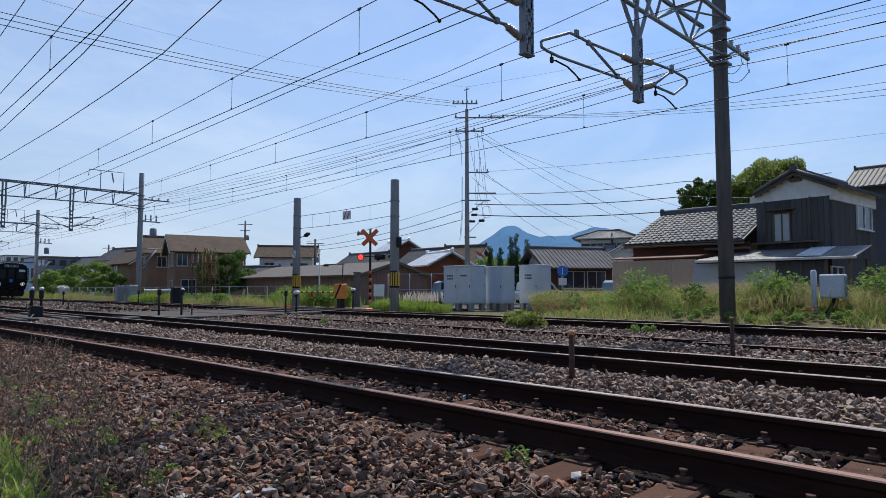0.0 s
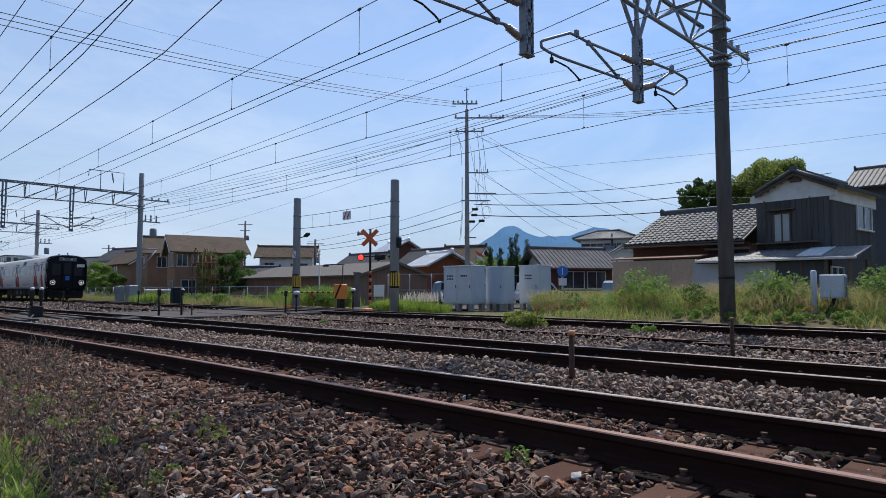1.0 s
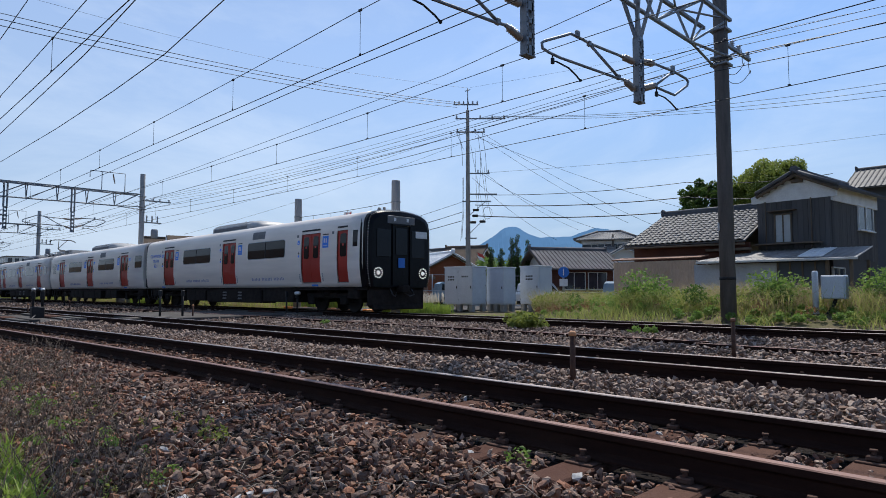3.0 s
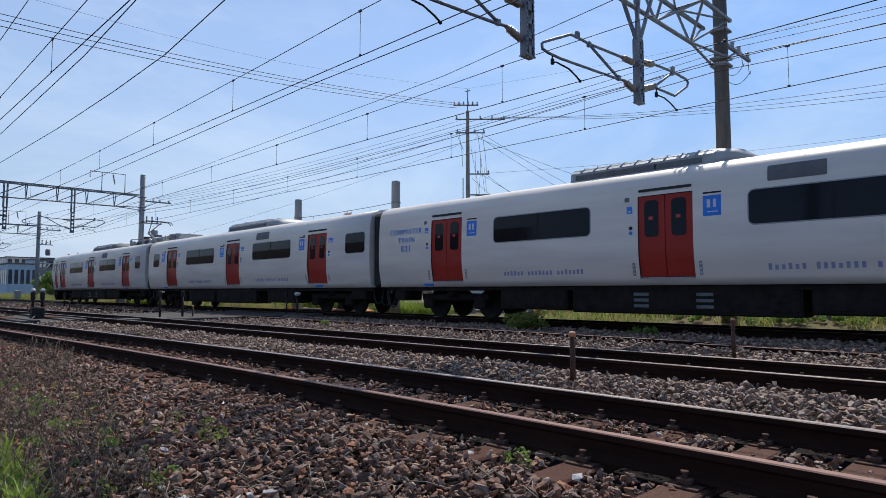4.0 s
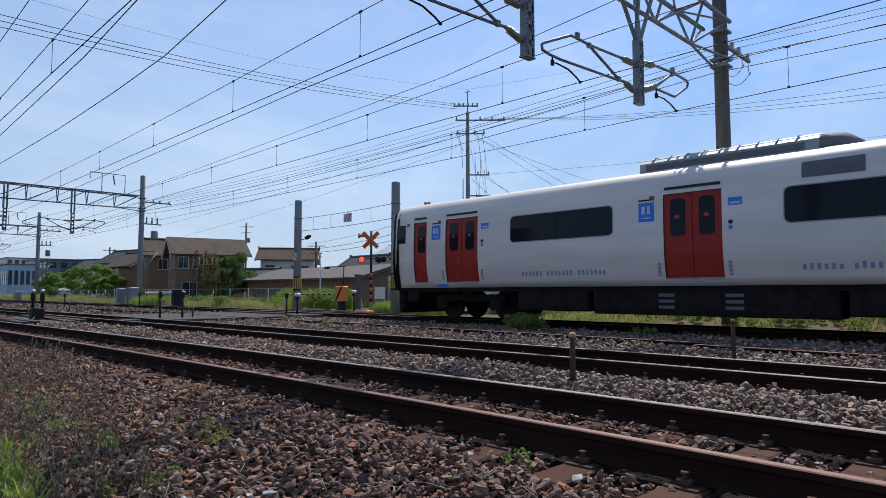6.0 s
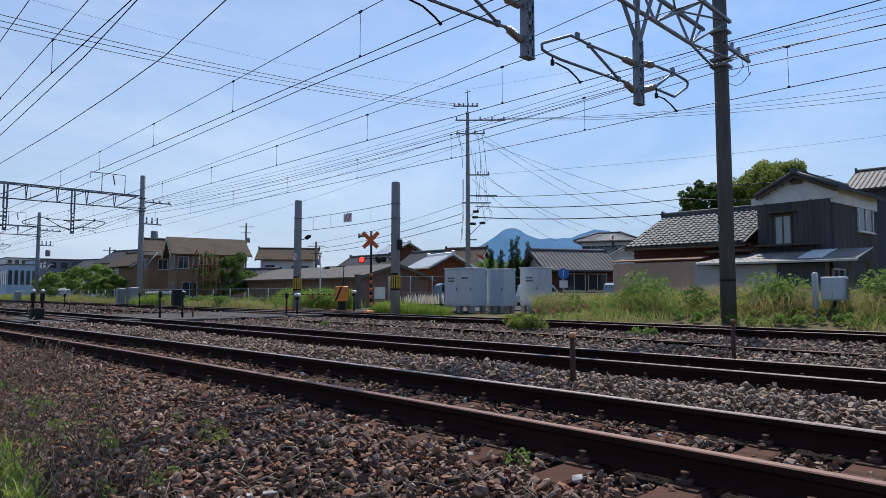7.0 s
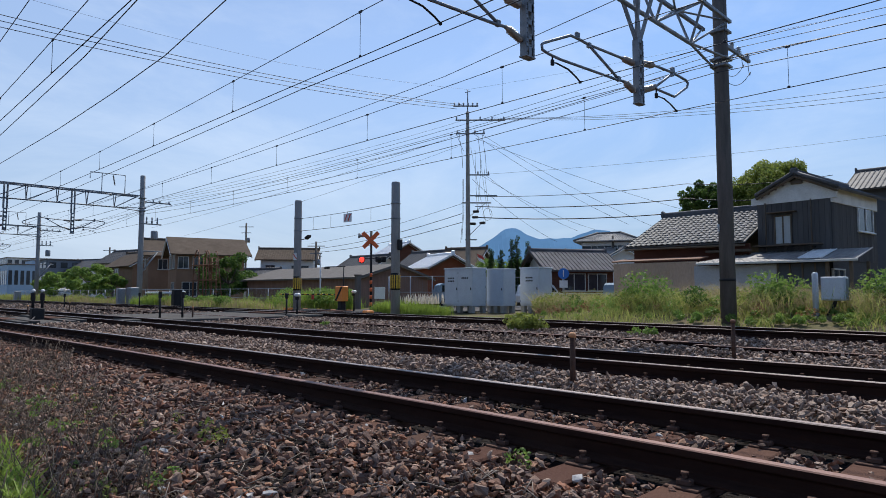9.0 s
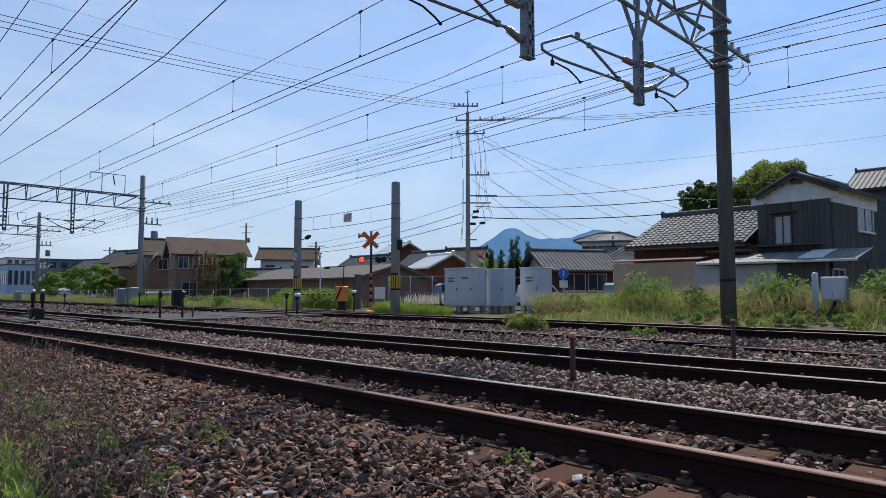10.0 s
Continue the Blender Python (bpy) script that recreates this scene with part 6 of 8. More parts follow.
def slope(parent, name, a, b, c, d, thick, material, ribs=0, rib_r=0.05, label=""):
    """A roof slope with corners a, b (eave) and c, d (ridge), with ribs running up it."""
    a, b, c, d = (Vector(v) for v in (a, b, c, d))
    n = (b - a).cross(d - a).normalized()
    if n.z < 0:
        n = -n
    bm = bmesh.new()
    top = [bm.verts.new(v + n * thick) for v in (a, b, c, d)]
    low = [bm.verts.new(v) for v in (a, b, c, d)]
    bm.faces.new(top)
    bm.faces.new(low)
    for k in range(4):
        bm.faces.new((top[k], top[(k + 1) % 4], low[(k + 1) % 4], low[k]))
    bmesh.ops.recalc_face_normals(bm, faces=bm.faces)
    r = part(name, bm, material, parent, label)
    if ribs:
        bm = bmesh.new()
        for k in range(ribs + 1):
            u = k / ribs
            rod(bm, a.lerp(b, u) + n * thick, d.lerp(c, u) + n * thick, rib_r, rib_r, 5)
        tagged(part("tile_ribs", bm, material, r), kind="stuff")
    return r


def gable_house(at, turn, length, width, base, eave, ridge, wall, roof, label, over=0.5, ribs=0, windows=(), category="house", gable=None, ridge_cap=True, end_windows=()):
    """A house whose ridge runs along its local x; the long front looks along local -y."""
    h = thing("house", (at[0], at[1], base), label, category, turn=turn)
    e, r = eave - base, ridge - base
    L, W = length / 2, width / 2
    for y, s in ((-W + 0.1, -1), (W - 0.1, 1)):
        bm = bmesh.new()
        box(bm, (0, y, e / 2), (length, 0.2, e))
        part("wall", bm, wall, h)
    for s in (-1, 1):
        bm = bmesh.new()
        box(bm, (s * (L - 0.1), 0, e / 2), (0.2, width - 0.4, e))
        part("wall", bm, wall, h)
        bm = bmesh.new()
        prism(bm, [(0, -W, e), (0, W, e), (0, 0, r - 0.05)], (s * L - 0.1 - 0.08 * s, 0, 0), (s * L + 0.1 - 0.12 * s, 0, 0))
        bmesh.ops.recalc_face_normals(bm, faces=bm.faces)
        part("gable", bm, gable or wall, h)
    k = (r - e) / W
    drop = over * k
    for s in (-1, 1):
        slope(h, "roof", (-L - over, s * (W + over), e - drop), (L + over, s * (W + over), e - drop), (L + over, 0, r), (-L - over, 0, r), 0.12, roof, ribs)
    if ridge_cap:
        bm = bmesh.new()
        rod(bm, (-L - over, 0, r + 0.14), (L + over, 0, r + 0.14), 0.16, 0.16, 8)
        box(bm, (0, 0, r + 0.1), (length + 2 * over, 0.26, 0.16), 0.02)
        for s in (-1, 1):
            box(bm, (s * (L + over), 0, r + 0.22), (0.12, 0.36, 0.42), 0.05)
        part("ridge", bm, roof, h)
    for s in (-1, 1):
        for q in (-1, 1):
            bm = bmesh.new()
            a, b = Vector((q * (L + over - 0.03), s * (W + over), e - drop - 0.05)), Vector((q * (L + over - 0.03), 0, r - 0.05))
            rod(bm, a, b, 0.08, 0.08, 4)
            part("bargeboard", bm, WHITE_WALL if wall in (BROWN_WALL, WHITE_WALL, DIRTY_PLASTER) else TIMBER, h)
    for x, z, w, hh in windows:
        window_on(h, x, z - base, w, hh, -W, -1)
    for y, z, w, hh in end_windows:
        window_on(h, y, z - base, w, hh, -L, 1, turn=True)
    return h


def hip_house(at, turn, length, width, base, eave, ridge, ridge_len, wall, roof, label, windows=(), over=0.8):
    """A house under a hipped roof, with ridge tiles down the four hips."""
    h = thing("house", (at[0], at[1], base), label, "house", turn=turn)
    e, r, L, W = eave - base, ridge - base, length / 2, width / 2
    for c, d in (((0, -W + 0.1), (length, 0.2)), ((0, W - 0.1), (length, 0.2)), ((-L + 0.1, 0), (0.2, width - 0.4)), ((L - 0.1, 0), (0.2, width - 0.4))):
        bm = bmesh.new()
        box(bm, (*c, e / 2), (*d, e))
        part("wall", bm, wall, h)
    bm = bmesh.new()
    box(bm, (0, 0, e - 0.22), (length + 0.12, width + 0.12, 0.4), 0.02)
    part("plaster_band", bm, WHITE_WALL, h, "white plaster band under the eaves")
    A, B = L + over, W + over
    k = ridge_len / 2
    corners = [Vector((-A, -B, e)), Vector((A, -B, e)), Vector((A, B, e)), Vector((-A, B, e))]
    tips = [Vector((-k, 0, r)), Vector((k, 0, r))]
    for a, b, c, d in ((corners[0], corners[1], tips[1], tips[0]), (corners[2], corners[3], tips[0], tips[1])):
        slope(h, "roof", a, b, c, d, 0.12, roof, 24, 0.05)
    for a, b, c in ((corners[1], corners[2], tips[1]), (corners[3], corners[0], tips[0])):
        slope(h, "roof", a, b, c + Vector((0, 0.01, 0)), c - Vector((0, 0.01, 0)), 0.12, roof, 18, 0.05)
    for a, b in ((corners[0], tips[0]), (corners[3], tips[0]), (corners[1], tips[1]), (corners[2], tips[1]), (tips[0], tips[1])):
        bm = bmesh.new()
        rod(bm, a + Vector((0, 0, 0.16)), b + Vector((0, 0, 0.2)), 0.13, 0.15, 8)
        part("ridge", bm, TILE_FAR, h)
    for x, z, w, hh in windows:
        window_on(h, x, z - base, w, hh, -W, -1)
    return h


# the dark timber house: a tall gable across the line and a low tiled wing along it
def timber_house():
    h = thing("house", (0, 0, -0.2), "old dark timber house with pale plaster gable and tiled roofs", "house")
    x0, x1, y0, y1 = -10.8, -7.6, 32.0, 37.6
    eave, ridge = 5.0, 6.1
    bm = bmesh.new()
    for c, s in ((((x0 + x1) / 2, y0 + 0.1, 2.5), (x1 - x0, 0.2, 5.0)), (((x0 + x1) / 2, y1 - 0.1, 2.5), (x1 - x0, 0.2, 5.0)), ((x0 + 0.1, (y0 + y1) / 2, 2.5), (0.2, y1 - y0 - 0.4, 5.0)), ((x1 - 0.1, (y0 + y1) / 2, 2.5), (0.2, y1 - y0 - 0.4, 5.0))):
        box(bm, c, s)
    wall = part("wall", bm, DARK_WOOD, h, "dark charred timber wall")
    # boards, with small steps and uneven widths
    x = x0
    while x < x1 - 0.05:
        w = min(random.uniform(0.17, 0.27), x1 - x)
        bm = bmesh.new()
        box(bm, (x + w / 2, y0 - 0.012 - random.uniform(0, 0.012), 3.75), (w - 0.012, 0.024, 2.5 + random.uniform(-0.02, 0.03)), 0.003)
        part("board", bm, DARK_WOOD, wall)
        x += w
    y = y0
    while y < y1 - 0.05:
        w = min(random.uniform(0.2, 0.3), y1 - y)
        bm = bmesh.new()
        box(bm, (x1 + 0.012 + random.uniform(0, 0.012), y + w / 2, 3.6), (0.024, w - 0.012, 2.8), 0.003)
        part("board", bm, DARK_WOOD, wall)
        y += w
    for xx in (x0 + 0.4, -8.4):
        bm = bmesh.new()
        rod(bm, (xx, y0 - 0.06, 2.6), (xx, y0 - 0.06, 5.0), 0.03, 0.03, 8)
        part("downpipe", bm, TIMBER, h, "thin weathered pipe on the wall")
    mx = (x0 + x1) / 2 + 0.26
    bm = bmesh.new()
    prism(bm, [(x0 - 0.25, 0, 4.95), (x1 + 0.25, 0, 4.95), (x1 + 0.25, 0, 5.25), (mx, 0, 6.02), (x0 - 0.25, 0, 5.25)], (0, y0 - 0.06, 0), (0, y0 + 0.14, 0))
    bmesh.ops.recalc_face_normals(bm, faces=bm.faces)
    part("gable", bm, DIRTY_PLASTER, h, "stained pale plaster gable")
    bm = bmesh.new()
    box(bm, (x1 + 0.03, (y0 + y1) / 2, 5.10), (0.12, y1 - y0, 0.66), 0.01)
    part("side_plaster", bm, DIRTY_PLASTER, h, "stained pale plaster band under the eave")
    bm = bmesh.new()
    box(bm, (mx, y0 - 0.10, 5.83), (0.5, 0.1, 0.2), 0.02)
    part("gable_vent", bm, TIMBER, h)
    for s in (-1, 1):
        e = mx + s * (x1 - mx + 0.42)
        slope(h, "roof", (e, y0 - 0.32, 5.26), (e, y1 + 0.4, 5.26), (mx, y1 + 0.4, 6.12), (mx, y0 - 0.32, 6.12), 0.10, TILE_FAR, 26, 0.05, "grey tiled roof slope")
        bm = bmesh.new()
        rod(bm, (e, y0 - 0.30, 5.22), (mx, y0 - 0.30, 6.08), 0.08, 0.08, 4)
        part("bargeboard", bm, TIMBER, h)
        bm = bmesh.new()
        rod(bm, (e, y0 - 0.36, 5.40), (mx, y0 - 0.36, 6.26), 0.085, 0.085, 8)
        part("edge_tiles", bm, TILE_FAR, h)
        for k in range(5):
            bm = bmesh.new()
            u = 0.1 + 0.18 * k
            box(bm, (e + (mx - e) * u, y0 - 0.14, 5.26 + 0.86 * u - 0.05), (0.09, 0.3, 0.09), 0.01)
            part("purlin_end", bm, TIMBER, h)
    bm = bmesh.new()
    rod(bm, (mx, y0 - 0.38, 6.30), (mx, y1 + 0.4, 6.30), 0.12, 0.12, 8)
    box(bm, (mx, (y0 + y1) / 2, 6.22), (0.26, y1 - y0 + 0.7, 0.14), 0.03)
    box(bm, (mx, y0 - 0.38, 6.30), (0.36, 0.12, 0.34), 0.08)
    part("ridge", bm, TILE_FAR, h, "heavy tile ridge with an end ornament")
    window_on(h, -9.62, 3.68, 0.72, 1.32, y0 - 0.03, -1, TIMBER, CURTAIN, panes=1)
    bm = bmesh.new()
    box(bm, (-9.62, y0 - 0.18, 4.5), (1.25, 0.36, 0.05), 0.01)
    part("window_hood", bm, TIMBER, h, "weathered little hood above the window")
    window_on(h, 36.0, 4.25, 1.9, 1.15, x1 + 0.03, -1, WHITE, GLASS_HOUSE, turn=True)
    bm = bmesh.new()
    box(bm, (-9.4, y0 - 0.25, 2.95), (2.9, 0.5, 0.07), 0.01)
    part("ledge", bm, TIMBER, h, "weathered timber ledge between the storeys")
    corner = Vector((x0, y0, 0))
    askew = Matrix.Translation(corner) @ Matrix.Rotation(radians(-6.0), 4, "Z") @ Matrix.Translation(-corner)
    for ob in list(h.children):
        ob.matrix_local = askew @ ob.matrix_local
    # lean-to sheet roof and the lower front
    sl = slope(h, "lean_to_roof", (-12.5, 28.9, 2.30), (-6.2, 28.9, 2.24), (-6.2, 32.0, 2.86), (-10.9, 32.0, 2.86), 0.04, CLEAR_SHEET, 24, 0.02, "cloudy corrugated plastic lean-to roof")
    slope(h, "bright_sheet", (-8.35, 29.3, 2.40), (-7.45, 29.3, 2.39), (-7.45, 31.6, 2.86), (-8.35, 31.6, 2.86), 0.03, WHITE, 4, 0.02, "bright white new roof sheet")
    bm = bmesh.new()
    box(bm, (-9.3, 28.88, 2.27), (6.4, 0.08, 0.10), 0.01)
    part("fascia", bm, ALU, h, "pale fascia edge of the lean-to")
    for x, w, m in ((-11.0, 3.6, GREY_PANEL), (-8.2, 1.9, GLASS_HOUSE)):
        bm = bmesh.new()
        box(bm, (x, 29.4, 1.05), (w, 0.1, 2.3), 0.01)
        part("front_panel", bm, m if m is GREY_PANEL else DARK_CLAD, h, "flat grey panelled front" if m is GREY_PANEL else "dark glazed front panel")
    for k in range(5):
        bm = bmesh.new()
        box(bm, (-9.15 + 0.48 * k, 29.33, 1.2), (0.06, 0.08, 2.0), 0.006)
        part("front_mullion", bm, TIMBER, h)
    for x, y in ((-6.4, 29.2), (-6.3, 31.6), (-7.25, 29.2)):
        bm = bmesh.new()
        box(bm, (x, y, 1.15), (0.12, 0.12, 2.3), 0.01)
        part("porch_post", bm, TIMBER, h, "dark timber porch post")
    window_on(h, 30.6, 1.55, 1.8, 0.8, -7.2, -1, ALU, GLASS_HOUSE, turn=True)
    # low tiled wing
    bm = bmesh.new()
    box(bm, (-13.9, 31.3, 1.65), (5.9, 0.2, 3.3))
    box(bm, (-13.9, 38.8, 1.65), (5.9, 0.2, 3.3))
    box(bm, (-16.75, 35.05, 1.65), (0.2, 7.3, 3.3))
    part("wing_wall", bm, RED_BROWN_WALL, h, "red-brown boarded wall of the low wing")
    bm = bmesh.new()
    prism(bm, [(0, 31.2, 3.3), (0, 38.9, 3.3), (0, 35.1, 5.15)], (-16.8, 0, 0), (-16.65, 0, 0))
    bmesh.ops.recalc_face_normals(bm, faces=bm.faces)
    part("wing_gable", bm, RED_BROWN_WALL, h)
    roof = slope(h, "wing_roof", (-17.05, 30.55, 3.28), (-10.9, 30.55, 3.28), (-10.9, 35.2, 5.25), (-17.05, 35.2, 5.25), 0.07, TILE_FAR, 0, label="grey clay tiled roof of the low wing")
    slope(h, "wing_roof", (-17.05, 39.6, 3.28), (-10.9, 39.6, 3.28), (-10.9, 35.2, 5.25), (-17.05, 35.2, 5.25), 0.07, TILE_FAR, 18, 0.06)
    # single tiles on the slope that is seen
    me = bpy.data.meshes.new("tile")
    seg, wdt, ln = 5, 0.29, 0.41
    v, f = [], []
    for i in range(2):
        for k in range(seg + 1):
            u = k / seg
            lift = 0.055 * math.sin(u * math.pi) ** 1.0
            v.append(((u - 0.5) * wdt, i * ln, lift + (0.035 if i == 0 else 0.0)))
    for k in range(seg):
        f.append((k, k + 1, k + 2 + seg, k + 1 + seg))
    n0 = len(v)
    for k in range(seg + 1):
        v.append((v[k][0], 0, v[k][2] - 0.035))
    for k in range(seg):
        f.append((n0 + k, n0 + k + 1, k + 1, k))
    me.from_pydata(v, [], f)
    me.materials.append(TILE)
    for poly in me.polygons:
        poly.use_smooth = False
    pitch = math.atan2(1.97, 4.65)
    nrow, ncol = 13, 21
    for r in range(nrow):
        for c in range(ncol):
            u = r * 0.382
            t = new("tile", me)
            t.parent = roof
            t.matrix_local = Matrix.Translation((-16.92 + 0.289 * c, 30.53 + u * math.cos(pitch) - 0.07 * math.sin(pitch), 3.28 + u * math.sin(pitch) + 0.075)) @ Matrix.Rotation(pitch + random.uniform(-0.02, 0.02), 4, "X") @ Matrix.Rotation(random.uniform(-0.02, 0.02), 4, "Z")
    bm = bmesh.new()
    rod(bm, (-17.1, 35.2, 5.50), (-10.9, 35.2, 5.50), 0.13, 0.13, 8)
    box(bm, (-14.0, 35.2, 5.38), (6.2, 0.28, 0.2), 0.03)
    box(bm, (-17.1, 35.2, 5.5), (0.16, 0.42, 0.46), 0.08)
    part("wing_ridge", bm, TILE_FAR, h, "tile ridge with an end ornament")
    bm = bmesh.new()
    tube(bm, [(-17.0, 30.5, 3.22), (-10.9, 30.5, 3.18)], 0.05, 8)
    part("gutter", bm, TIMBER, h)
    # boundary sheds in front of the wing
    bm = bmesh.new()
    box(bm, (-14.9, 29.5, 1.2), (4.35, 0.16, 2.5), 0.01)
    part("shed_wall", bm, TAN_SHEET, h, "tan corrugated sheet wall")
    bm = bmesh.new()
    for k in range(28):
        rod(bm, (-17.0 + 0.155 * k, 29.42, 0), (-17.0 + 0.155 * k, 29.42, 2.42), 0.016, 0.016, 5)
    tagged(part("sheet_ribs", bm, TAN_SHEET, h), kind="stuff")
    bm = bmesh.new()
    box(bm, (-14.85, 29.9, 2.62), (4.6, 1.1, 0.06), 0.01, Matrix.Rotation(radians(8), 4, "X"))
    part("shed_roof", bm, RUSTY_BROWN, h, "rusty sheet roof edge")
    for x in (-12.2, -11.4):
        bm = bmesh.new()
        box(bm, (x, 30.9, 2.95), (1.2, 0.5, 0.12), 0.02)
        part("pent_roof", bm, TIMBER, h)
    return h


timber_house()

gable_house((-5.9, 53.2), 0, 9.0, 6.4, -0.2, 7.9, 9.35, DARK_CLAD, TILE_FAR, "tall dark house with a grey tiled roof", 0.7, 34, ((-1.8, 6.3, 1.6, 1.2),))
gable_house((-27.0, 40.0), 58, 4.9, 4.6, -0.2, 2.55, 3.75, RED_BROWN_WALL, TILE_GREY, "low house with a grey ribbed roof and glazed front", 0.6, 20, ((-0.6, 1.5, 1.7, 1.2), (1.2, 1.5, 1.4, 1.2)), ridge_cap=True, gable=DIRTY_PLASTER)
hip_house((-37.6, 64.0), 24, 5.4, 4.6, -0.2, 6.35, 7.35, 2.6, DARK_CLAD, TILE_PALE, "distant two-storey house with a pale hipped tile roof", ((-1.0, 5.6, 1.4, 0.8), (1.1, 5.6, 1.2, 0.8)))
gable_house((-34.2, 60.6), -52, 3.6, 4.2, -0.2, 4.1, 5.3, WHITE_WALL, TILE_PALE, "distant low wing with a white gable and a tiled roof", 0.5, 10)
gable_house((-38.0, 60.6), 24, 4.4, 2.6, -0.2, 4.5, 5.3, DARK_CLAD, TILE_PALE, "distant porch with a pale tiled roof", 0.5, 12)
gable_house((-41.5, 28.8), 0, 15.5, 6.2, -0.2, 1.8, 2.68, SHED_WALL, GREY_SHEET, "long low brown shed with a grey sheet roof", 0.4, 0, category="shed", ridge_cap=False)
gable_house((-38.6, 38.0), -16, 3.4, 3.6, -0.2, 2.95, 3.85, ORANGE_WALL, METAL_ROOF, "orange-brown house with a bright sheet metal roof", 0.5, 12)
gable_house((-62.5, 54.0), -16, 5.0, 6.4, -0.2, 5.2, 7.0, RED_BROWN_WALL, METAL_ROOF, "brown house with a bright metal roof behind the lane", 0.6, 14)
gable_house((-46.5, 44.5), 0, 4.6, 4.6, -0.2, 3.3, 4.8, WHITE_WALL, TILE_FAR, "small pale house with a grey hipped roof", 0.6, 14, ((0.0, 2.6, 1.2, 0.8),))
gable_house((-58.5, 46.0), 0, 6.0, 5.0, -0.2, 3.4, 4.9, DIRTY_PLASTER, TILE_FAR, "grey tiled house among other roofs", 0.7, 16)
gable_house((-40.6, 43.4), 20, 3.2, 4.6, -0.2, 3.3, 4.75, WHITE_WALL, TILE_BROWN, "small white house with a brown roof behind the cabinets", 0.5, 0, ((0.3, 2.9, 0.3, 0.6), (0.9, 2.9, 0.3, 0.6)))
gable_house((-66.6, 40.2), 52, 6.0, 4.2, -0.2, 4.75, 5.85, WHITE_WALL, TILE_BROWN, "white two-storey house with a brown-grey tiled roof", 0.55, 26, ((-1.9, 3.5, 1.1, 0.9), (1.5, 3.5, 2.0, 0.8)))
gable_house((-66.5, 35.6), 30, 6.0, 4.0, -0.2, 2.2, 3.3, WHITE_WALL, TILE_FAR, "low white annex with a grey tiled roof", 0.4, 12)
gable_house((-61.1, 27.5), 76, 6.2, 5.2, -0.2, 4.6, 6.05, BROWN_WALL, TILE_BROWN, "brown two-storey house with a dark slate roof", 0.6, 0, ((-2.5, 3.6, 0.9, 1.1), (-1.2, 3.6, 0.9, 1.1), (-1.9, 1.1, 1.3, 1.3)), end_windows=((-1.2, 3.7, 1.1, 1.25), (1.0, 3.7, 1.1, 1.25), (-0.8, 1.0, 1.6, 1.4)), ridge_cap=False)
gable_house((-71.3, 28.6), 76, 6.0, 4.6, -0.2, 5.0, 6.5, BROWN_WALL, TILE_BROWN, "second brown two-storey house with a slate roof", 0.6, 0, ((-1.6, 3.8, 0.9, 1.1),), end_windows=((0.6, 3.9, 1.1, 1.2),))
gable_house((-93.0, 31.5), 15, 8.0, 5.0, -0.2, 5.0, 6.5, WHITE_WALL, TILE_FAR, "pale house with a grey roof far along the line", 0.5, 16, ((2.0, 4.2, 1.2, 1.2),))
gable_house((-84.5, 29.5), 0, 9.0, 5.0, -0.2, 4.2, 5.8, BROWN_WALL, TILE_BROWN, "brown house far along the line", 0.5, 0, ((-1.0, 3.2, 1.4, 1.2),))
gable_house((-141.0, 40.0), 20, 8.0, 6.0, -0.2, 5.3, 7.3, DIRTY_PLASTER, TILE_FAR, "distant low building with a grey roof", 0.8, 0)


def block(x, y, w, d, h, wall, label, rows, cols):
    b = thing("building", (x, y, -0.2), label, "building")
    bm = bmesh.new()
    box(bm, (0, 0, h / 2), (w, d, h), 0.05)
    part("wall", bm, wall, b)
    bm = bmesh.new()
    box(bm, (0, 0, h + 0.15), (w + 0.4, d + 0.4, 0.3), 0.05)
    part("roof", bm, GREY_SHEET, b)
    for r in range(rows):
        for c in range(cols):
            bm = bmesh.new()
            box(bm, (w / 2 + 0.03, -d / 2 + d * (c + 0.5) / cols, h * (r + 0.6) / rows), (0.08, d / cols * 0.6, h / rows * 0.45), 0.01)
            part("window", bm, GLASS_HOUSE, b)
            bm = bmesh.new()
            box(bm, (-w / 2 + w * (c + 0.5) / cols, -d / 2 - 0.03, h * (r + 0.6) / rows), (w / cols * 0.6, 0.08, h / rows * 0.45), 0.01)
            part("window", bm, GLASS_HOUSE, b)
    return b


block(-190, 38.0, 20, 11, 7.6, HAZED_BLUE_CLAD, "distant building with pale blue cladding", 1, 9)
block(-196, 42.5, 8, 5, 9.3, HAZED_BLUE_CLAD, "distant pale blue rooftop block", 1, 3)
block(-148, 35.4, 9, 6, 7.4, HAZED_DARK_CLAD, "distant dark three-storey building", 3, 3)
block(-300, 60, 30, 18, 14, DIRTY_PLASTER, "far pale apartment building", 4, 8)

# a steel fence beside the lane
def mesh_fence(x0, y0, x1, y1, h, label, every=1.6):
    a, b = Vector((x0, y0, -0.2)), Vector((x1, y1, -0.2))
    f = thing("fence", (x0, y0, -0.2), label, "fence")
    d = b - a
    n = max(2, round(d.length / every))
    for i in range(n + 1):
        q = d * (i / n)
        bm = bmesh.new()
        rod(bm, (q.x, q.y, 0), (q.x, q.y, h), 0.035, 0.035, 8)
        part("fence_post", bm, GALV, f)
    for z in (h - 0.03, h * 0.5, 0.12):
        bm = bmesh.new()
        rod(bm, (0, 0, z), (d.x, d.y, z), 0.022, 0.022, 6)
        part("fence_rail", bm, GALV, f)
    bm = bmesh.new()
    m = round(d.length / 0.16)
    for i in range(m):
        q = d * (i / m)
        rod(bm, (q.x, q.y, 0.1), (q.x, q.y, h), 0.003, 0.003, 4)
    tagged(part("fence_mesh", bm, GALV_DARK, f), kind="stuff")


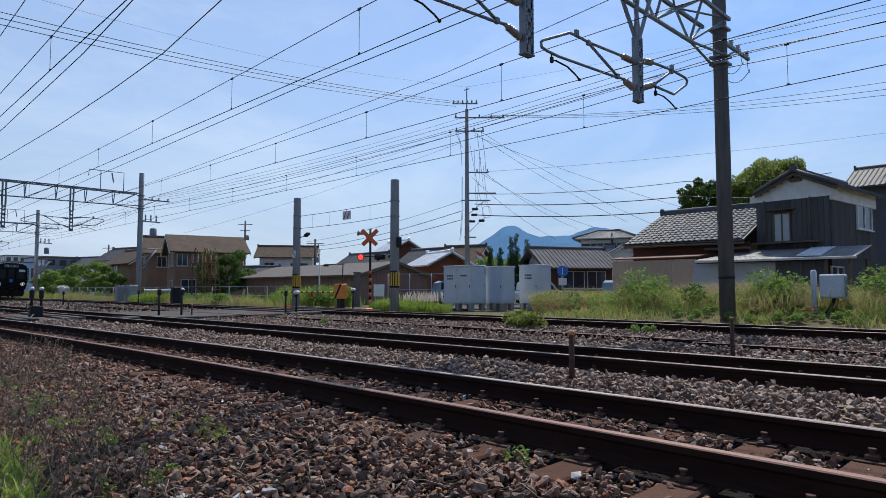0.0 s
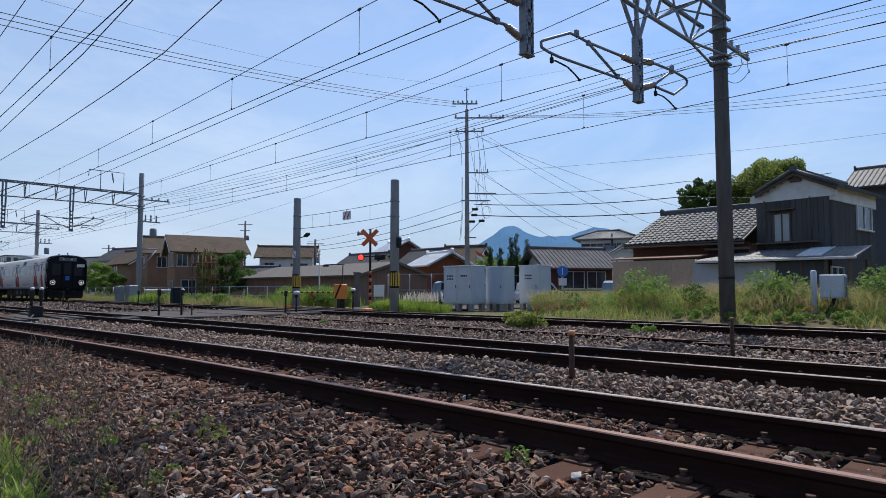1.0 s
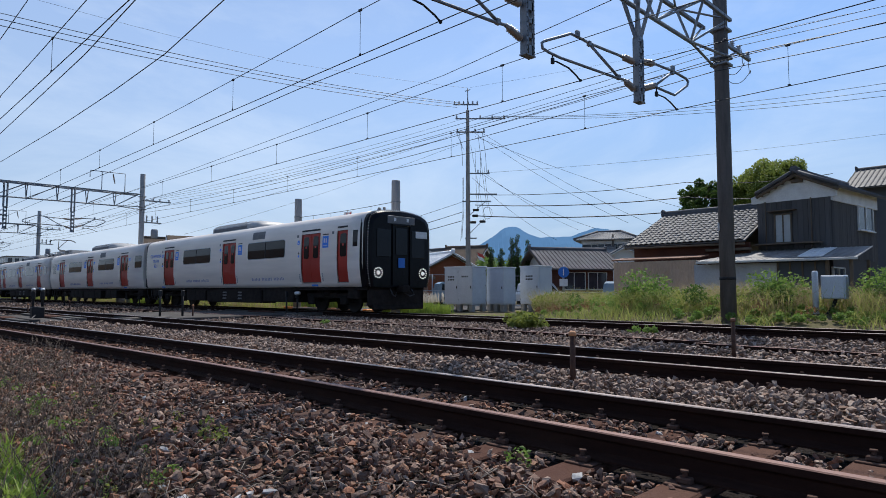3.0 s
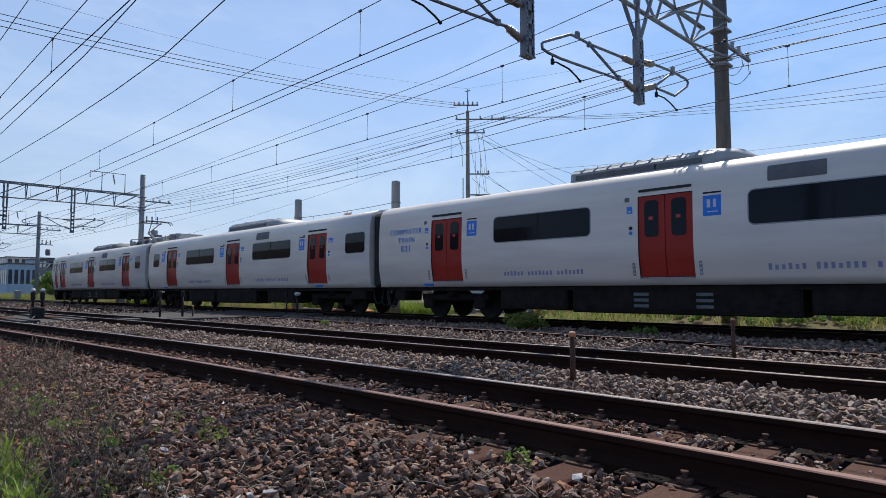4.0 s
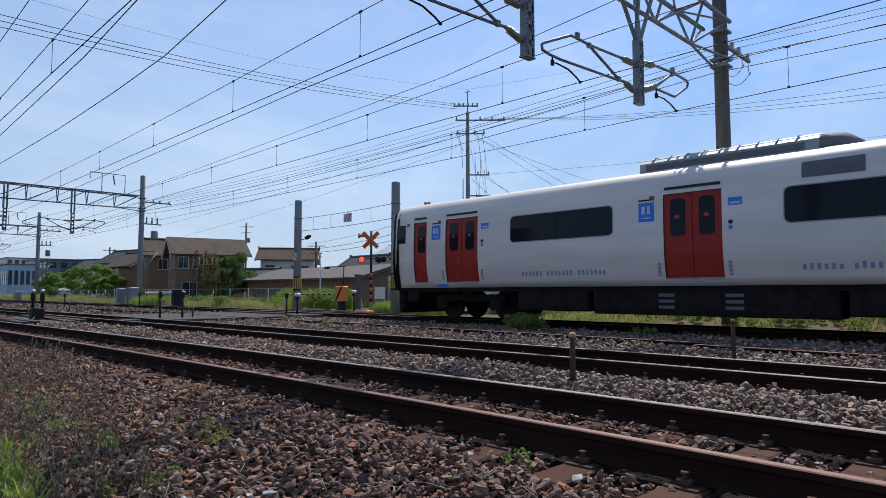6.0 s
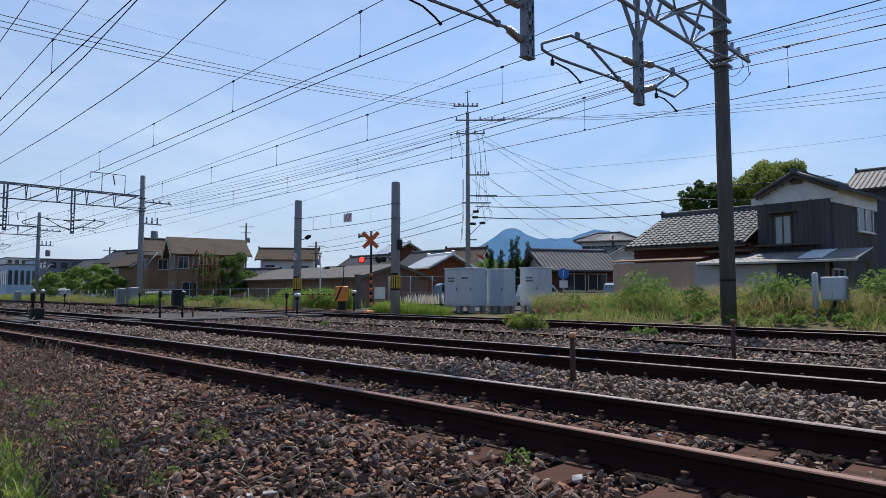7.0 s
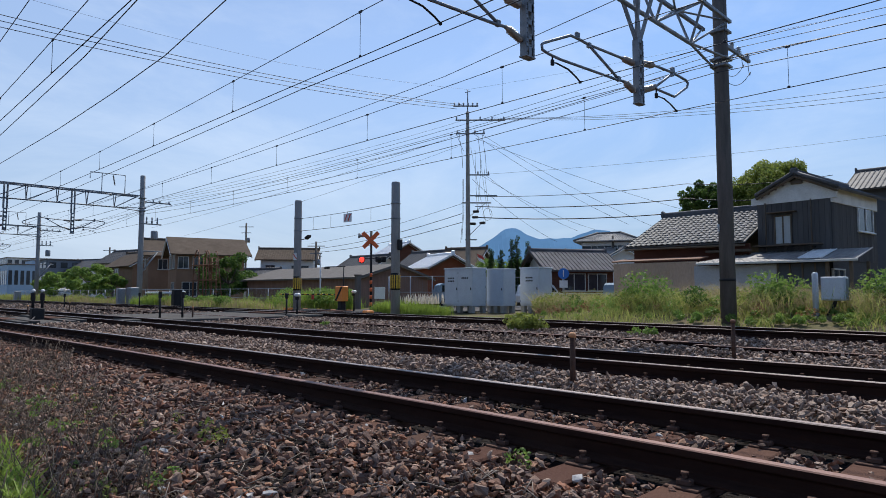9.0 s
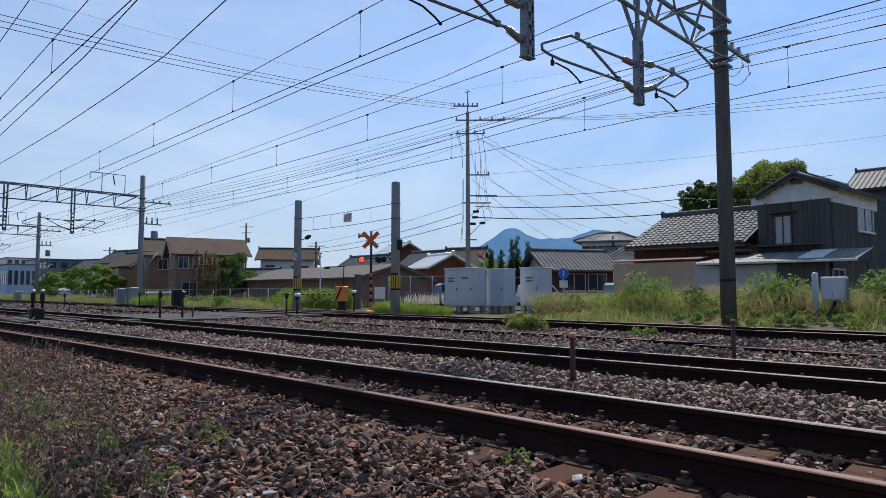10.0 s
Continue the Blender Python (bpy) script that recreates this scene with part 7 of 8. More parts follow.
mesh_fence(-30.6, 25.6, -26.8, 27.6, 2.0, "tall galvanised mesh fence by the lane")
mesh_fence(-26.4, 28.0, -22.8, 30.2, 1.9, "galvanised mesh fence behind the cabinets")
mesh_fence(-18, 26.5, 2, 26.5, 0.95, "low pipe fence behind the weeds", 2.4)
mesh_fence(-105, 19.6, -34, 20.6, 1.25, "long mesh fence beyond the weedy verge", 2.5)


# a lane sign, parked cars glimpsed behind the weeds
ls = thing("road_sign", (-22.6, 33.0, -0.2), "round blue road sign with a small pale plate below", "road sign")
bm = bmesh.new()
rod(bm, (0, 0, 0), (0, 0, 2.6), 0.035, 0.035, 8)
part("post", bm, GALV, ls)
bm = bmesh.new()
lathe(bm, (0, -0.03, 2.15), [(0, 0.34), (0.02, 0.34)], 22, (0.6, -0.8, 0))
part("disc", bm, BLUE_SIGN, ls)
bm = bmesh.new()
box(bm, (0.03, -0.08, 2.15), (0.06, 0.01, 0.42), 0, Matrix.Rotation(radians(37), 4, "Z"))
part("arrow", bm, WHITE, ls, "white bar on the sign")
bm = bmesh.new()
box(bm, (0, -0.04, 1.5), (0.5, 0.02, 0.45), 0.004, Matrix.Rotation(radians(37), 4, "Z"))
part("plate", bm, WHITE, ls)


def car(x, y, turn, paint, label):
    c = thing("car", (x, y, -0.2), label, "car", "parked cars", turn=turn)
    bm = bmesh.new()
    prof = [(-1.7, 0.3), (-1.72, 0.75), (-1.6, 0.95), (-1.45, 1.45), (-1.2, 1.58), (0.3, 1.58), (0.62, 1.48), (1.05, 1.0), (1.6, 0.88), (1.72, 0.6), (1.7, 0.3)]
    prism(bm, [(px1, 0, pz) for px1, pz in prof], (0, -0.74, 0), (0, 0.74, 0))
    bmesh.ops.recalc_face_normals(bm, faces=bm.faces)
    bmesh.ops.bevel(bm, geom=[e for e in bm.edges if abs((e.verts[0].co - e.verts[1].co).y) < 0.01], offset=0.07, segments=2, affect="EDGES")
    part("body", bm, paint, c)
    for s in (-1, 1):
        bm = bmesh.new()
        prism(bm, [(-1.32, 0, 0.98), (-1.28, 0, 1.45), (0.3, 0, 1.46), (0.85, 0, 1.0)], (0, s * 0.745 - 0.01, 0), (0, s * 0.745 + 0.01, 0))
        bmesh.ops.recalc_face_normals(bm, faces=bm.faces)
        part("side_window", bm, GLASS_DARK, c)
        for xw in (-1.1, 1.1):
            bm = bmesh.new()
            lathe(bm, (xw, s * 0.66 - 0.09, 0.29), [(0, 0.29), (0.18, 0.29)], 18, (0, 1, 0))
            w = part("wheel", bm, BLACK, c)
            bm = bmesh.new()
            lathe(bm, (xw, s * 0.76 - 0.02, 0.29), [(0, 0.18), (0.04, 0.16)], 14, (0, 1, 0))
            part("rim", bm, GALV, w)
    bm = bmesh.new()
    prism(bm, [(0.52, 0, 1.48), (0.97, 0, 1.04), (1.0, 0, 1.06), (0.56, 0, 1.50)], (0, -0.62, 0), (0, 0.62, 0))
    bmesh.ops.recalc_face_normals(bm, faces=bm.faces)
    part("windscreen", bm, GLASS_DARK, c)


CAR_WHITE = mat("white_car_paint", (0.62, 0.63, 0.64), (0.58, 0.59, 0.6), 0.25, 2, 0)
CAR_BLUE = mat("grey_blue_car_paint", (0.22, 0.30, 0.36), (0.2, 0.27, 0.33), 0.25, 2, 0)
car(-26.6, 36.0, 75, CAR_WHITE, "white small car parked by the low house")
car(-20.6, 36.6, 100, CAR_BLUE, "grey-blue small car parked by the low house")
car(-29.3, 30.5, 60, CAR_BLUE, "blue-grey car behind the mesh fence")
car(-86.0, 21.0, 10, CAR_WHITE, "white car far along the line")


# ---- mountains on the skyline ----
def mountain():
    xs = np.linspace(0, 1, 90)
    a, b = np.array([-2383.0, 1839.0]), np.array([-1222.0, 3004.0])
    # distance haze is put into the blue colour and a faint glow
    m = mat("painted_haze_mountain", (0.05, 0.10, 0.17), (0.04, 0.085, 0.15), 1.0, 0.004, 0, grain=0.02, spec=0.0)
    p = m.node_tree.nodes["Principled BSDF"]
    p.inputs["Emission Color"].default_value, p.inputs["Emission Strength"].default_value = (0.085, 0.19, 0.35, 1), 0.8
    h = 196 + 82 * np.exp(-((xs - 0.415) / 0.062) ** 2) + 72 * np.exp(-((xs - 0.693) / 0.075) ** 2) + 58 * np.exp(-((xs - 0.56) / 0.17) ** 2)
    h += 2.5 * np.sin(xs * 61) + 1.8 * np.sin(xs * 143 + 1)
    h *= np.clip((xs - 0.06) / 0.2, 0, 1) ** 0.8 * np.clip((1.1 - xs) / 0.18, 0, 1)
    rows = []
    for k, (f, back) in enumerate(((0.0, -500), (0.45, -260), (0.8, -90), (1.0, 0), (0.5, 400))):
        w = np.stack([a[0] + (b[0] - a[0]) * xs, a[1] + (b[1] - a[1]) * xs], -1)
        nrm = np.array([-0.707, 0.707])
        wob = 1 + 0.06 * np.sin(xs * 40 + k * 2) * (0 < f < 1)
        rows.append(np.concatenate([w + nrm * back, (h * f * wob)[:, None] - 2], -1))
    v = np.concatenate(rows)
    n = len(xs)
    i = np.arange(n - 1)
    faces = np.concatenate([np.stack([k * n + i, k * n + i + 1, (k + 1) * n + i + 1, (k + 1) * n + i], -1) for k in range(4)])
    raw_mesh("backdrop_mountain", v, faces, m, "mountain ridge with two peaks, its blue haze painted and glowing", "mountain", "structure")


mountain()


# ---- plants ----
GRASS = leafy("green_grass", (0.25, 0.31, 0.075), (0.33, 0.36, 0.10), (0.44, 0.38, 0.17))
GRASS_DRY = leafy("dry_seeding_grass", (0.37, 0.285, 0.165), (0.30, 0.25, 0.125), (0.43, 0.33, 0.22))
GRASS_DEAD = leafy("dead_grass", (0.13, 0.10, 0.07), (0.20, 0.155, 0.11), (0.075, 0.058, 0.042))
GRASS_BRIGHT = leafy("bright_fresh_grass", (0.22, 0.32, 0.055), (0.29, 0.38, 0.075), (0.17, 0.26, 0.048))
LEAF = leafy("dark_green_leaf", (0.05, 0.105, 0.022), (0.08, 0.14, 0.03), (0.12, 0.18, 0.04))
LEAF_DARK = leafy("deep_green_leaf", (0.022, 0.05, 0.016), (0.035, 0.07, 0.02), (0.055, 0.095, 0.028))
LEAF_LIGHT = leafy("light_olive_leaf", (0.19, 0.235, 0.05), (0.26, 0.285, 0.07), (0.13, 0.175, 0.04))
LEAF_TREE = leafy("olive_tree_leaf", (0.18, 0.24, 0.05), (0.27, 0.31, 0.07), (0.10, 0.15, 0.034))
RUSSET = leafy("russet_dead_leaf", (0.27, 0.14, 0.075), (0.20, 0.10, 0.055), (0.34, 0.22, 0.12))
LEAF_WEED = leafy("broad_weed_leaf", (0.12, 0.22, 0.045), (0.18, 0.28, 0.06), (0.25, 0.32, 0.09))
BARK = mat("brown_bark", (0.10, 0.075, 0.055), (0.07, 0.052, 0.04), 0.9, 6, 0.6, grain=25, stretch=(3, 3, 0.6))
DEAD_STEM = mat("dead_grey_stem", (0.085, 0.062, 0.046), (0.15, 0.115, 0.088), 0.9, 9, 0.2)
STRAW = mat("pale_dry_twig", (0.30, 0.25, 0.20), (0.22, 0.18, 0.145), 0.9, 9, 0.2)


def blades(name, x, y, z, h, width, lean, material, label):
    """Bent tapering blades of grass."""
    n = len(x)
    a = rng.uniform(0, 2 * np.pi, n)
    d = np.stack([np.cos(a), np.sin(a)], -1)
    b = rng.uniform(0, 2 * np.pi, n)
    bend = np.stack([np.cos(b), np.sin(b)], -1) * (lean * h * rng.uniform(0.3, 1.0, n))[:, None]
    v = np.zeros((n, 5, 3))
    base = np.stack([x, y], -1)
    for k, (f, w, s) in enumerate(((0.0, 0.5, -1), (0.0, 0.5, 1), (0.55, 0.4, -1), (0.55, 0.4, 1))):
        v[:, k, :2] = base + d * (width * w * s)[:, None] + bend * f ** 2
        v[:, k, 2] = z + h * f
    v[:, 4, :2] = base + bend
    v[:, 4, 2] = z + h * rng.uniform(0.82, 1.0, n)
    o = (np.arange(n) * 5)[:, None]
    f = np.concatenate([o + [0, 1, 3], o + [0, 3, 2], o + [2, 3, 4]])
    return raw_mesh(name, v.reshape(-1, 3), f, material, label, "grass")


def patchy(n, x0, x1, y0, y1, scale=0.5, keep=0.45):
    """Clumped places: points kept where a smooth wave field is high."""
    x, y = rng.uniform(x0, x1, n), rng.uniform(y0, y1, n)
    w = 0.5 + 0.25 * np.sin(x * scale * 2.3 + 2 * np.sin(y * scale)) + 0.25 * np.sin(y * scale * 3.1 + 1.7 * np.sin(x * scale * 0.8 + 1))
    ok = rng.random(n) < np.clip((w - keep) * 3 + 0.35, 0.05, 1)
    return x[ok], y[ok], w[ok]


def meadow(x0, x1, y0, y1, n, h, material, name, label, width=0.014, lean=0.45, scale=0.5, keep=0.45, slanted=False):
    x, y, w = patchy(n, x0, x1, y0, y1, scale, keep)
    ok = ~((x > -27.6) & (x < -22.4) & (y < 40)) & ~((np.abs(x + 4.7) < 0.75) & (y < 18.72))
    if slanted:
        ok &= x > -14.3 - 0.74 * (y - 19)
    x, y, w = x[ok], y[ok], w[ok]
    k = len(x)
    return blades(name, x, y, land(x, y) - 0.02, h * (0.45 + 0.75 * w) * rng.uniform(0.55, 1.15, k), np.full(k, width) * rng.uniform(0.6, 1.5, k), lean, material, label)


def leaves(name, centres, radii, count, size, material, label, category="leaves", flat=0.6, kind="stuff", parent=None):
    """Many small leaves spread through uneven clumps."""
    c = np.asarray(centres, dtype=float)
    r = np.asarray(radii, dtype=float)
    pick = rng.choice(len(c), count, p=(r ** 2.2) / (r ** 2.2).sum())
    d = rng.normal(size=(count, 3))
    d /= np.linalg.norm(d, axis=1)[:, None]
    rad = rng.uniform(0.55, 1.08, count) * r[pick]
    p = c[pick] + d * rad[:, None] * np.array([1, 1, 0.8])
    t = turns(count)
    s = size * rng.uniform(0.6, 1.35, count)
    quad = np.array([(-0.5, 0, 0), (0, -flat * 0.5, 0.08), (0.5, 0, 0), (0, flat * 0.5, 0.08)])
    v = np.einsum("nij,kj->nki", t, quad) * s[:, None, None] + p[:, None, :]
    f = (np.arange(count) * 4)[:, None] + np.array([0, 1, 2, 3])
    ob = raw_mesh(name, v.reshape(-1, 3), f, material, label, category, kind)
    if parent is not None:
        ob.parent = parent
        for k in ("kind", "category", "label"):
            if k in ob:
                del ob[k]
    return ob


def clumps(cx, cy, cz, rx, ry, rz, n, rmin, rmax):
    d = rng.normal(size=(n, 3))
    d /= np.linalg.norm(d, axis=1)[:, None]
    k = rng.uniform(0.35, 1.0, n) ** 0.6
    c = np.array([cx, cy, cz]) + d * k[:, None] * np.array([rx, ry, rz])
    return c, rng.uniform(rmin, rmax, n)


def tree(x, y, h, rx, rz, n, leaf_size, count, material, label, trunk=0.25):
    t = thing("tree", (x, y, -0.2), label, "tree")
    bm = bmesh.new()
    rod(bm, (0, 0, 0), (0.1, 0.05, h - rz * 1.1), trunk, trunk * 0.6, 10)
    for k in range(7):
        a = k * 0.9 + 0.3
        rod(bm, (0.08, 0.04, h - rz * 1.3), (math.cos(a) * rx * 0.6, math.sin(a) * rx * 0.6, h - rz * random.uniform(0.3, 0.9)), trunk * 0.4, trunk * 0.1, 6)
    part("trunk", bm, BARK, t)
    c, r = clumps(0, 0, h - rz, rx, rx, rz, n, rx * 0.14, rx * 0.27)
    leaves("crown", c, r, count, leaf_size, material, "", parent=t)
    return t


# the big round tree behind the timber house
big = tree(-20.0, 63.5, 13.0, 3.7, 3.3, 170, 0.24, 42000, LEAF_TREE, "large rounded broadleaf tree with an olive-green crown", 0.45)
tree(-26.5, 63.0, 12.0, 2.2, 2.2, 80, 0.22, 15000, LEAF, "dark green broadleaf tree beside the large one", 0.3)
tree(-51.2, 25.0, 4.15, 2.7, 1.95, 56, 0.20, 15000, LEAF, "dense dark green shrub tree by the brown house", 0.15)
# far trees take the lighter weed leaf, standing in for distance haze
for x, y, h, rx in ((-86, 21.5, 3.6, 2.6), (-80.5, 22.4, 4.2, 2.4), (-76.5, 22.6, 3.8, 2.0), (-92, 21.8, 3.0, 2.4), (-72.5, 22.5, 3.0, 1.6), (-97, 22.8, 3.0, 2.2)):
    tree(x, y, h, rx, h * 0.42, 26, 0.22, 5200, LEAF_WEED, "bushy green tree along the railway fence", 0.12)
for x, y, h in ((-31.4, 36.3, 4.3), (-30.85, 36.85, 4.2), (-30.3, 37.4, 5.0), (-30.0, 37.7, 5.3), (-29.7, 38.6, 4.9)):
    t = thing("conifer", (x, y, -0.2), "slim dark cypress between the houses", "tree", "slim cypresses")
    bm = bmesh.new()
    rod(bm, (0, 0, 0), (0, 0, h * 0.9), 0.08, 0.02, 8)
    part("trunk", bm, BARK, t)
    zs = np.linspace(0.8, h - 0.1, 34)
    c = np.stack([rng.normal(0, 0.07, 34), rng.normal(0, 0.07, 34), zs], -1)
    leaves("crown", c, 0.09 + 0.26 * (1 - (zs - 0.8) / h) ** 0.8, 7000, 0.075, LEAF_DARK, "", parent=t)
for x, y in ((-35.5, 41.0), (-31.5, 40.5), (-33.0, 39.5)):
    c, r = clumps(x, y, 2.6, 1.5, 1.2, 0.9, 16, 0.35, 0.6)
    leaves("hedge", c, r, 2600, 0.16, LEAF_WEED, "leafy green hedge between the houses", "hedge")

# weeds on the bank by the far track
meadow(-15.5, 6.5, 16.7, 19.2, 9000, 0.35, GRASS, "weed_grass", "green weedy grass on the bank", 0.018, 0.9, 0.5, 0.45, True)
meadow(-16.5, 6.5, 18.2, 25.5, 42000, 0.80, GRASS, "weed_grass", "tall green grass on the bank", 0.014, 1.0, 0.5, 0.45, True)
meadow(-16.5, 6.5, 18.0, 25.5, 46000, 0.88, GRASS_DRY, "dry_grass", "tall straw-coloured seeding grass", 0.009, 1.0, 0.33, 0.42, True)
meadow(-22.4, -15.0, 16.8, 18.5, 1800, 0.12, GRASS_BRIGHT, "short_grass", "short bright grass beside the crossing", 0.014)
meadow(-22.8, -19.4, 17.6, 20.0, 9000, 0.62, GRASS_BRIGHT, "fresh_grass", "lush bright grass by the clearance pole", 0.018)
meadow(-70.0, -28.5, 16.8, 20.5, 26000, 0.62, GRASS, "verge_grass", "green grassy verge beyond the crossing", 0.03)
meadow(-70.0, -28.5, 16.4, 20.5, 9000, 0.7, GRASS_DRY, "verge_dry_grass", "straw-coloured grass on the verge", 0.022)
meadow(-130.0, -66.0, 16.6, 20.5, 14000, 0.85, GRASS, "verge_grass", "green verge far along the line", 0.05)
meadow(-36.0, -28.4, 18.5, 22.5, 9000, 1.15, GRASS_BRIGHT, "fresh_grass", "tall bright weeds in front of the brown shed", 0.024)
meadow(-48.0, -43.5, 16.0, 17.8, 2500, 0.9, GRASS_BRIGHT, "fresh_grass", "bright yellow-green weeds by the pipe", 0.03)


def weeds(x0, x1, y0, y1, n, h, size, count, material, label):
    """Leafy weeds in uneven bunches."""
    x, y = rng.uniform(x0, x1, n), rng.uniform(y0, y1, n)
    far = ~((np.abs(x + 4.7) < 0.9) & (y < 20.2) & (h > 0.45))
    far &= (x < -20) | (y < 15) | (x > -14.2 - 0.74 * (y - 19))
    x, y, n = x[far], y[far], int(far.sum())
    if n < 1:
        return
    hh = h * rng.uniform(0.5, 1.1, n)
    c = np.stack([x, y, land(x, y) + hh * 0.6], -1)
    leaves("weeds", c, hh * 0.42, count, size, material, label, "weeds")


weeds(-18.0, 5.0, 18.4, 24.5, 260, 0.75, 0.085, 16000, LEAF_LIGHT, "yellowish-green leafy weeds through the grass")
weeds(-18.0, 5.0, 18.0, 22.5, 330, 0.5, 0.06, 20000, LEAF_WEED, "green leafy weeds through the grass")
weeds(-14.0, 4.0, 18.2, 21.0, 30, 0.8, 0.09, 3600, LEAF, "leafy green weeds on the bank")
weeds(-2.5, 5.0, 17.4, 19.0, 34, 0.5, 0.09, 4200, LEAF, "low dark ivy and weeds beside the track")
weeds(-3.9, -2.9, 18.9, 19.6, 7, 1.3, 0.10, 1200, LEAF_WEED, "tall leafy weed beside the junction box")
weeds(-10.4, -9.2, 18.8, 19.6, 7, 1.3, 0.10, 1200, LEAF_WEED, "tall leafy weed on the bank")
weeds(-6.4, -5.7, 19.0, 19.6, 8, 1.35, 0.10, 1400, LEAF_WEED, "tall leafy weed by the concrete pole")
weeds(-10.2, -9.2, 12.1, 12.9, 20, 0.5, 0.10, 1500, LEAF_LIGHT, "yellowish leafy weed growing in the ballast")
weeds(-7.2, -6.5, 12.6, 13.2, 6, 0.22, 0.07, 260, LEAF_WEED, "small green weed in the ballast")
weeds(-15.7, -15.3, 10.2, 10.6, 3, 0.2, 0.06, 120, LEAF_WEED, "tiny weed in the ballast")
weeds(-34.0, -28.6, 19.0, 21.5, 30, 1.3, 0.14, 4000, LEAF_WEED, "leafy bushes beside the barrier")
weeds(-62.0, -36.0, 17.6, 20.0, 60, 0.8, 0.16, 7000, LEAF_WEED, "leafy weeds on the verge")

weeds(-3.6, 4.5, 17.1, 18.5, 60, 0.42, 0.08, 5200, LEAF_WEED, "low leafy weeds along the far rail")
weeds(-6.2, -3.4, 17.15, 18.8, 60, 0.26, 0.06, 3600, LEAF_WEED, "low mixed weeds over the bare soil by the junction box")
weeds(-6.2, -3.4, 17.3, 18.8, 30, 0.22, 0.05, 1500, LEAF_LIGHT, "yellowish low weeds by the junction box")
weeds(-16.0, -6.0, 17.0, 18.4, 50, 0.3, 0.07, 3000, LEAF_WEED, "low leafy weeds along the far rail")
weeds(-4.3, 3.5, 18.9, 20.6, 60, 0.62, 0.07, 5200, RUSSET, "russet dead weeds beyond the junction box")
weeds(-13.5, 4.0, 17.8, 20.4, 120, 0.42, 0.05, 7000, RUSSET, "dry brownish weeds on the bank")
# pampas-like seed heads by the clearance pole
n = 160
x, y = rng.uniform(-21.2, -19.6, n), rng.uniform(18.2, 19.6, n)
blades("seed_heads", x, y, land(x, y) + 0.5, rng.uniform(0.3, 0.55, n), np.full(n, 0.045), 0.3, leafy("pale_seed_head", (0.55, 0.5, 0.44), (0.48, 0.43, 0.37), (0.6, 0.56, 0.5)), "pale feathery seed heads")


# ---- foreground weeds ----
def stems(name, places, h, r, material, label, branch=3):
    """Thin dead stems with a few side twigs."""
    bm = bmesh.new()
    for sx, sy in places:
        z = float(land(sx, sy)) - 0.02
        k = random.uniform(0.6, 1.15) * h
        a, b = random.uniform(-0.5, 0.5), random.uniform(-0.5, 0.5)
        pts = [(sx, sy, z), (sx + a * k * 0.4, sy + b * k * 0.4, z + k * 0.5), (sx + a * k, sy + b * k, z + k)]
        tube(bm, pts, r, 4)
        for _ in range(branch):
            u = random.uniform(0.3, 0.9)
            p = Vector(pts[0]).lerp(Vector(pts[2]), u)
            q = p + Vector((random.uniform(-1, 1), random.uniform(-1, 1), random.uniform(0.2, 1.1))) * k * 0.22
            tube(bm, [p, q], r * 0.6, 3)
    return tagged(mesh_object(name, bm, material), label, "dead weeds", "", "stuff")


near = []
for _ in range(760):
    sx = random.uniform(-12.0, -3.8)
    near.append((sx, 0.75 + random.random() ** 1.5 * (0.75 + (-sx - 3.6) * 0.17)))
stems("dead_stems", near, 0.28, 0.0028, DEAD_STEM, "thin dead dark weed stems beside the track")
stems("dead_stems", [(random.uniform(-13.5, -9.5), random.uniform(1.4, 2.5)) for _ in range(20)], 0.45, 0.003, DEAD_STEM, "thin dead weed stems beside the rail")
twigs = bmesh.new()
for _ in range(260):
    x, y = random.uniform(-8.5, -1.8), random.uniform(0.9, 2.5)
    z = float(land(x, y)) + 0.055
    a = random.uniform(0, 3.14)
    k = random.uniform(0.10, 0.30)
    tube(twigs, [(x, y, z), (x + math.cos(a) * k * 0.5, y + math.sin(a) * k * 0.5, z + random.uniform(0, 0.05)), (x + math.cos(a + 0.3) * k, y + math.sin(a + 0.3) * k, z - 0.01)], 0.003, 4)
tagged(mesh_object("twigs", twigs, STRAW), "pale dry twigs lying on the stones", "twigs", "", "stuff")
n = 900
x = rng.uniform(-5.6, -3.9, n)
y = 0.62 + rng.random(n) * (0.30 + (-x - 3.9) * 0.10)
blades("foreground_grass", x, y, land(x, y) - 0.02, rng.uniform(0.10, 0.28, n), rng.uniform(0.012, 0.026, n), 0.8, GRASS_BRIGHT, "bright green grass tuft in the foreground")
n = 4200
x = rng.uniform(-11.0, -3.2, n)
y = 0.7 + rng.random(n) ** 1.5 * (0.75 + (-x - 3.2) * 0.17)
blades("dry_tangle", x, y, land(x, y) + 0.01, rng.uniform(0.05, 0.17, n), rng.uniform(0.004, 0.008, n), 2.2, GRASS_DEAD, "tangle of dead grass over the stones")
weeds(-9.0, -3.8, 0.8, 1.7, 46, 0.15, 0.03, 1300, LEAF_WEED, "small green weeds at the foot of the ballast")
weeds(-8.8, -3.4, 1.1, 2.1, 34, 0.12, 0.024, 520, LEAF_LIGHT, "small green weeds in the ballast")
weeds(-4.6, -4.2, 1.95, 2.2, 4, 0.2, 0.035, 90, LEAF_LIGHT, "small yellow-green weed among the stones")
weeds(-2.35, -2.05, 2.75, 2.95, 3, 0.12, 0.03, 70, LEAF_WEED, "small green sprig among the stones")


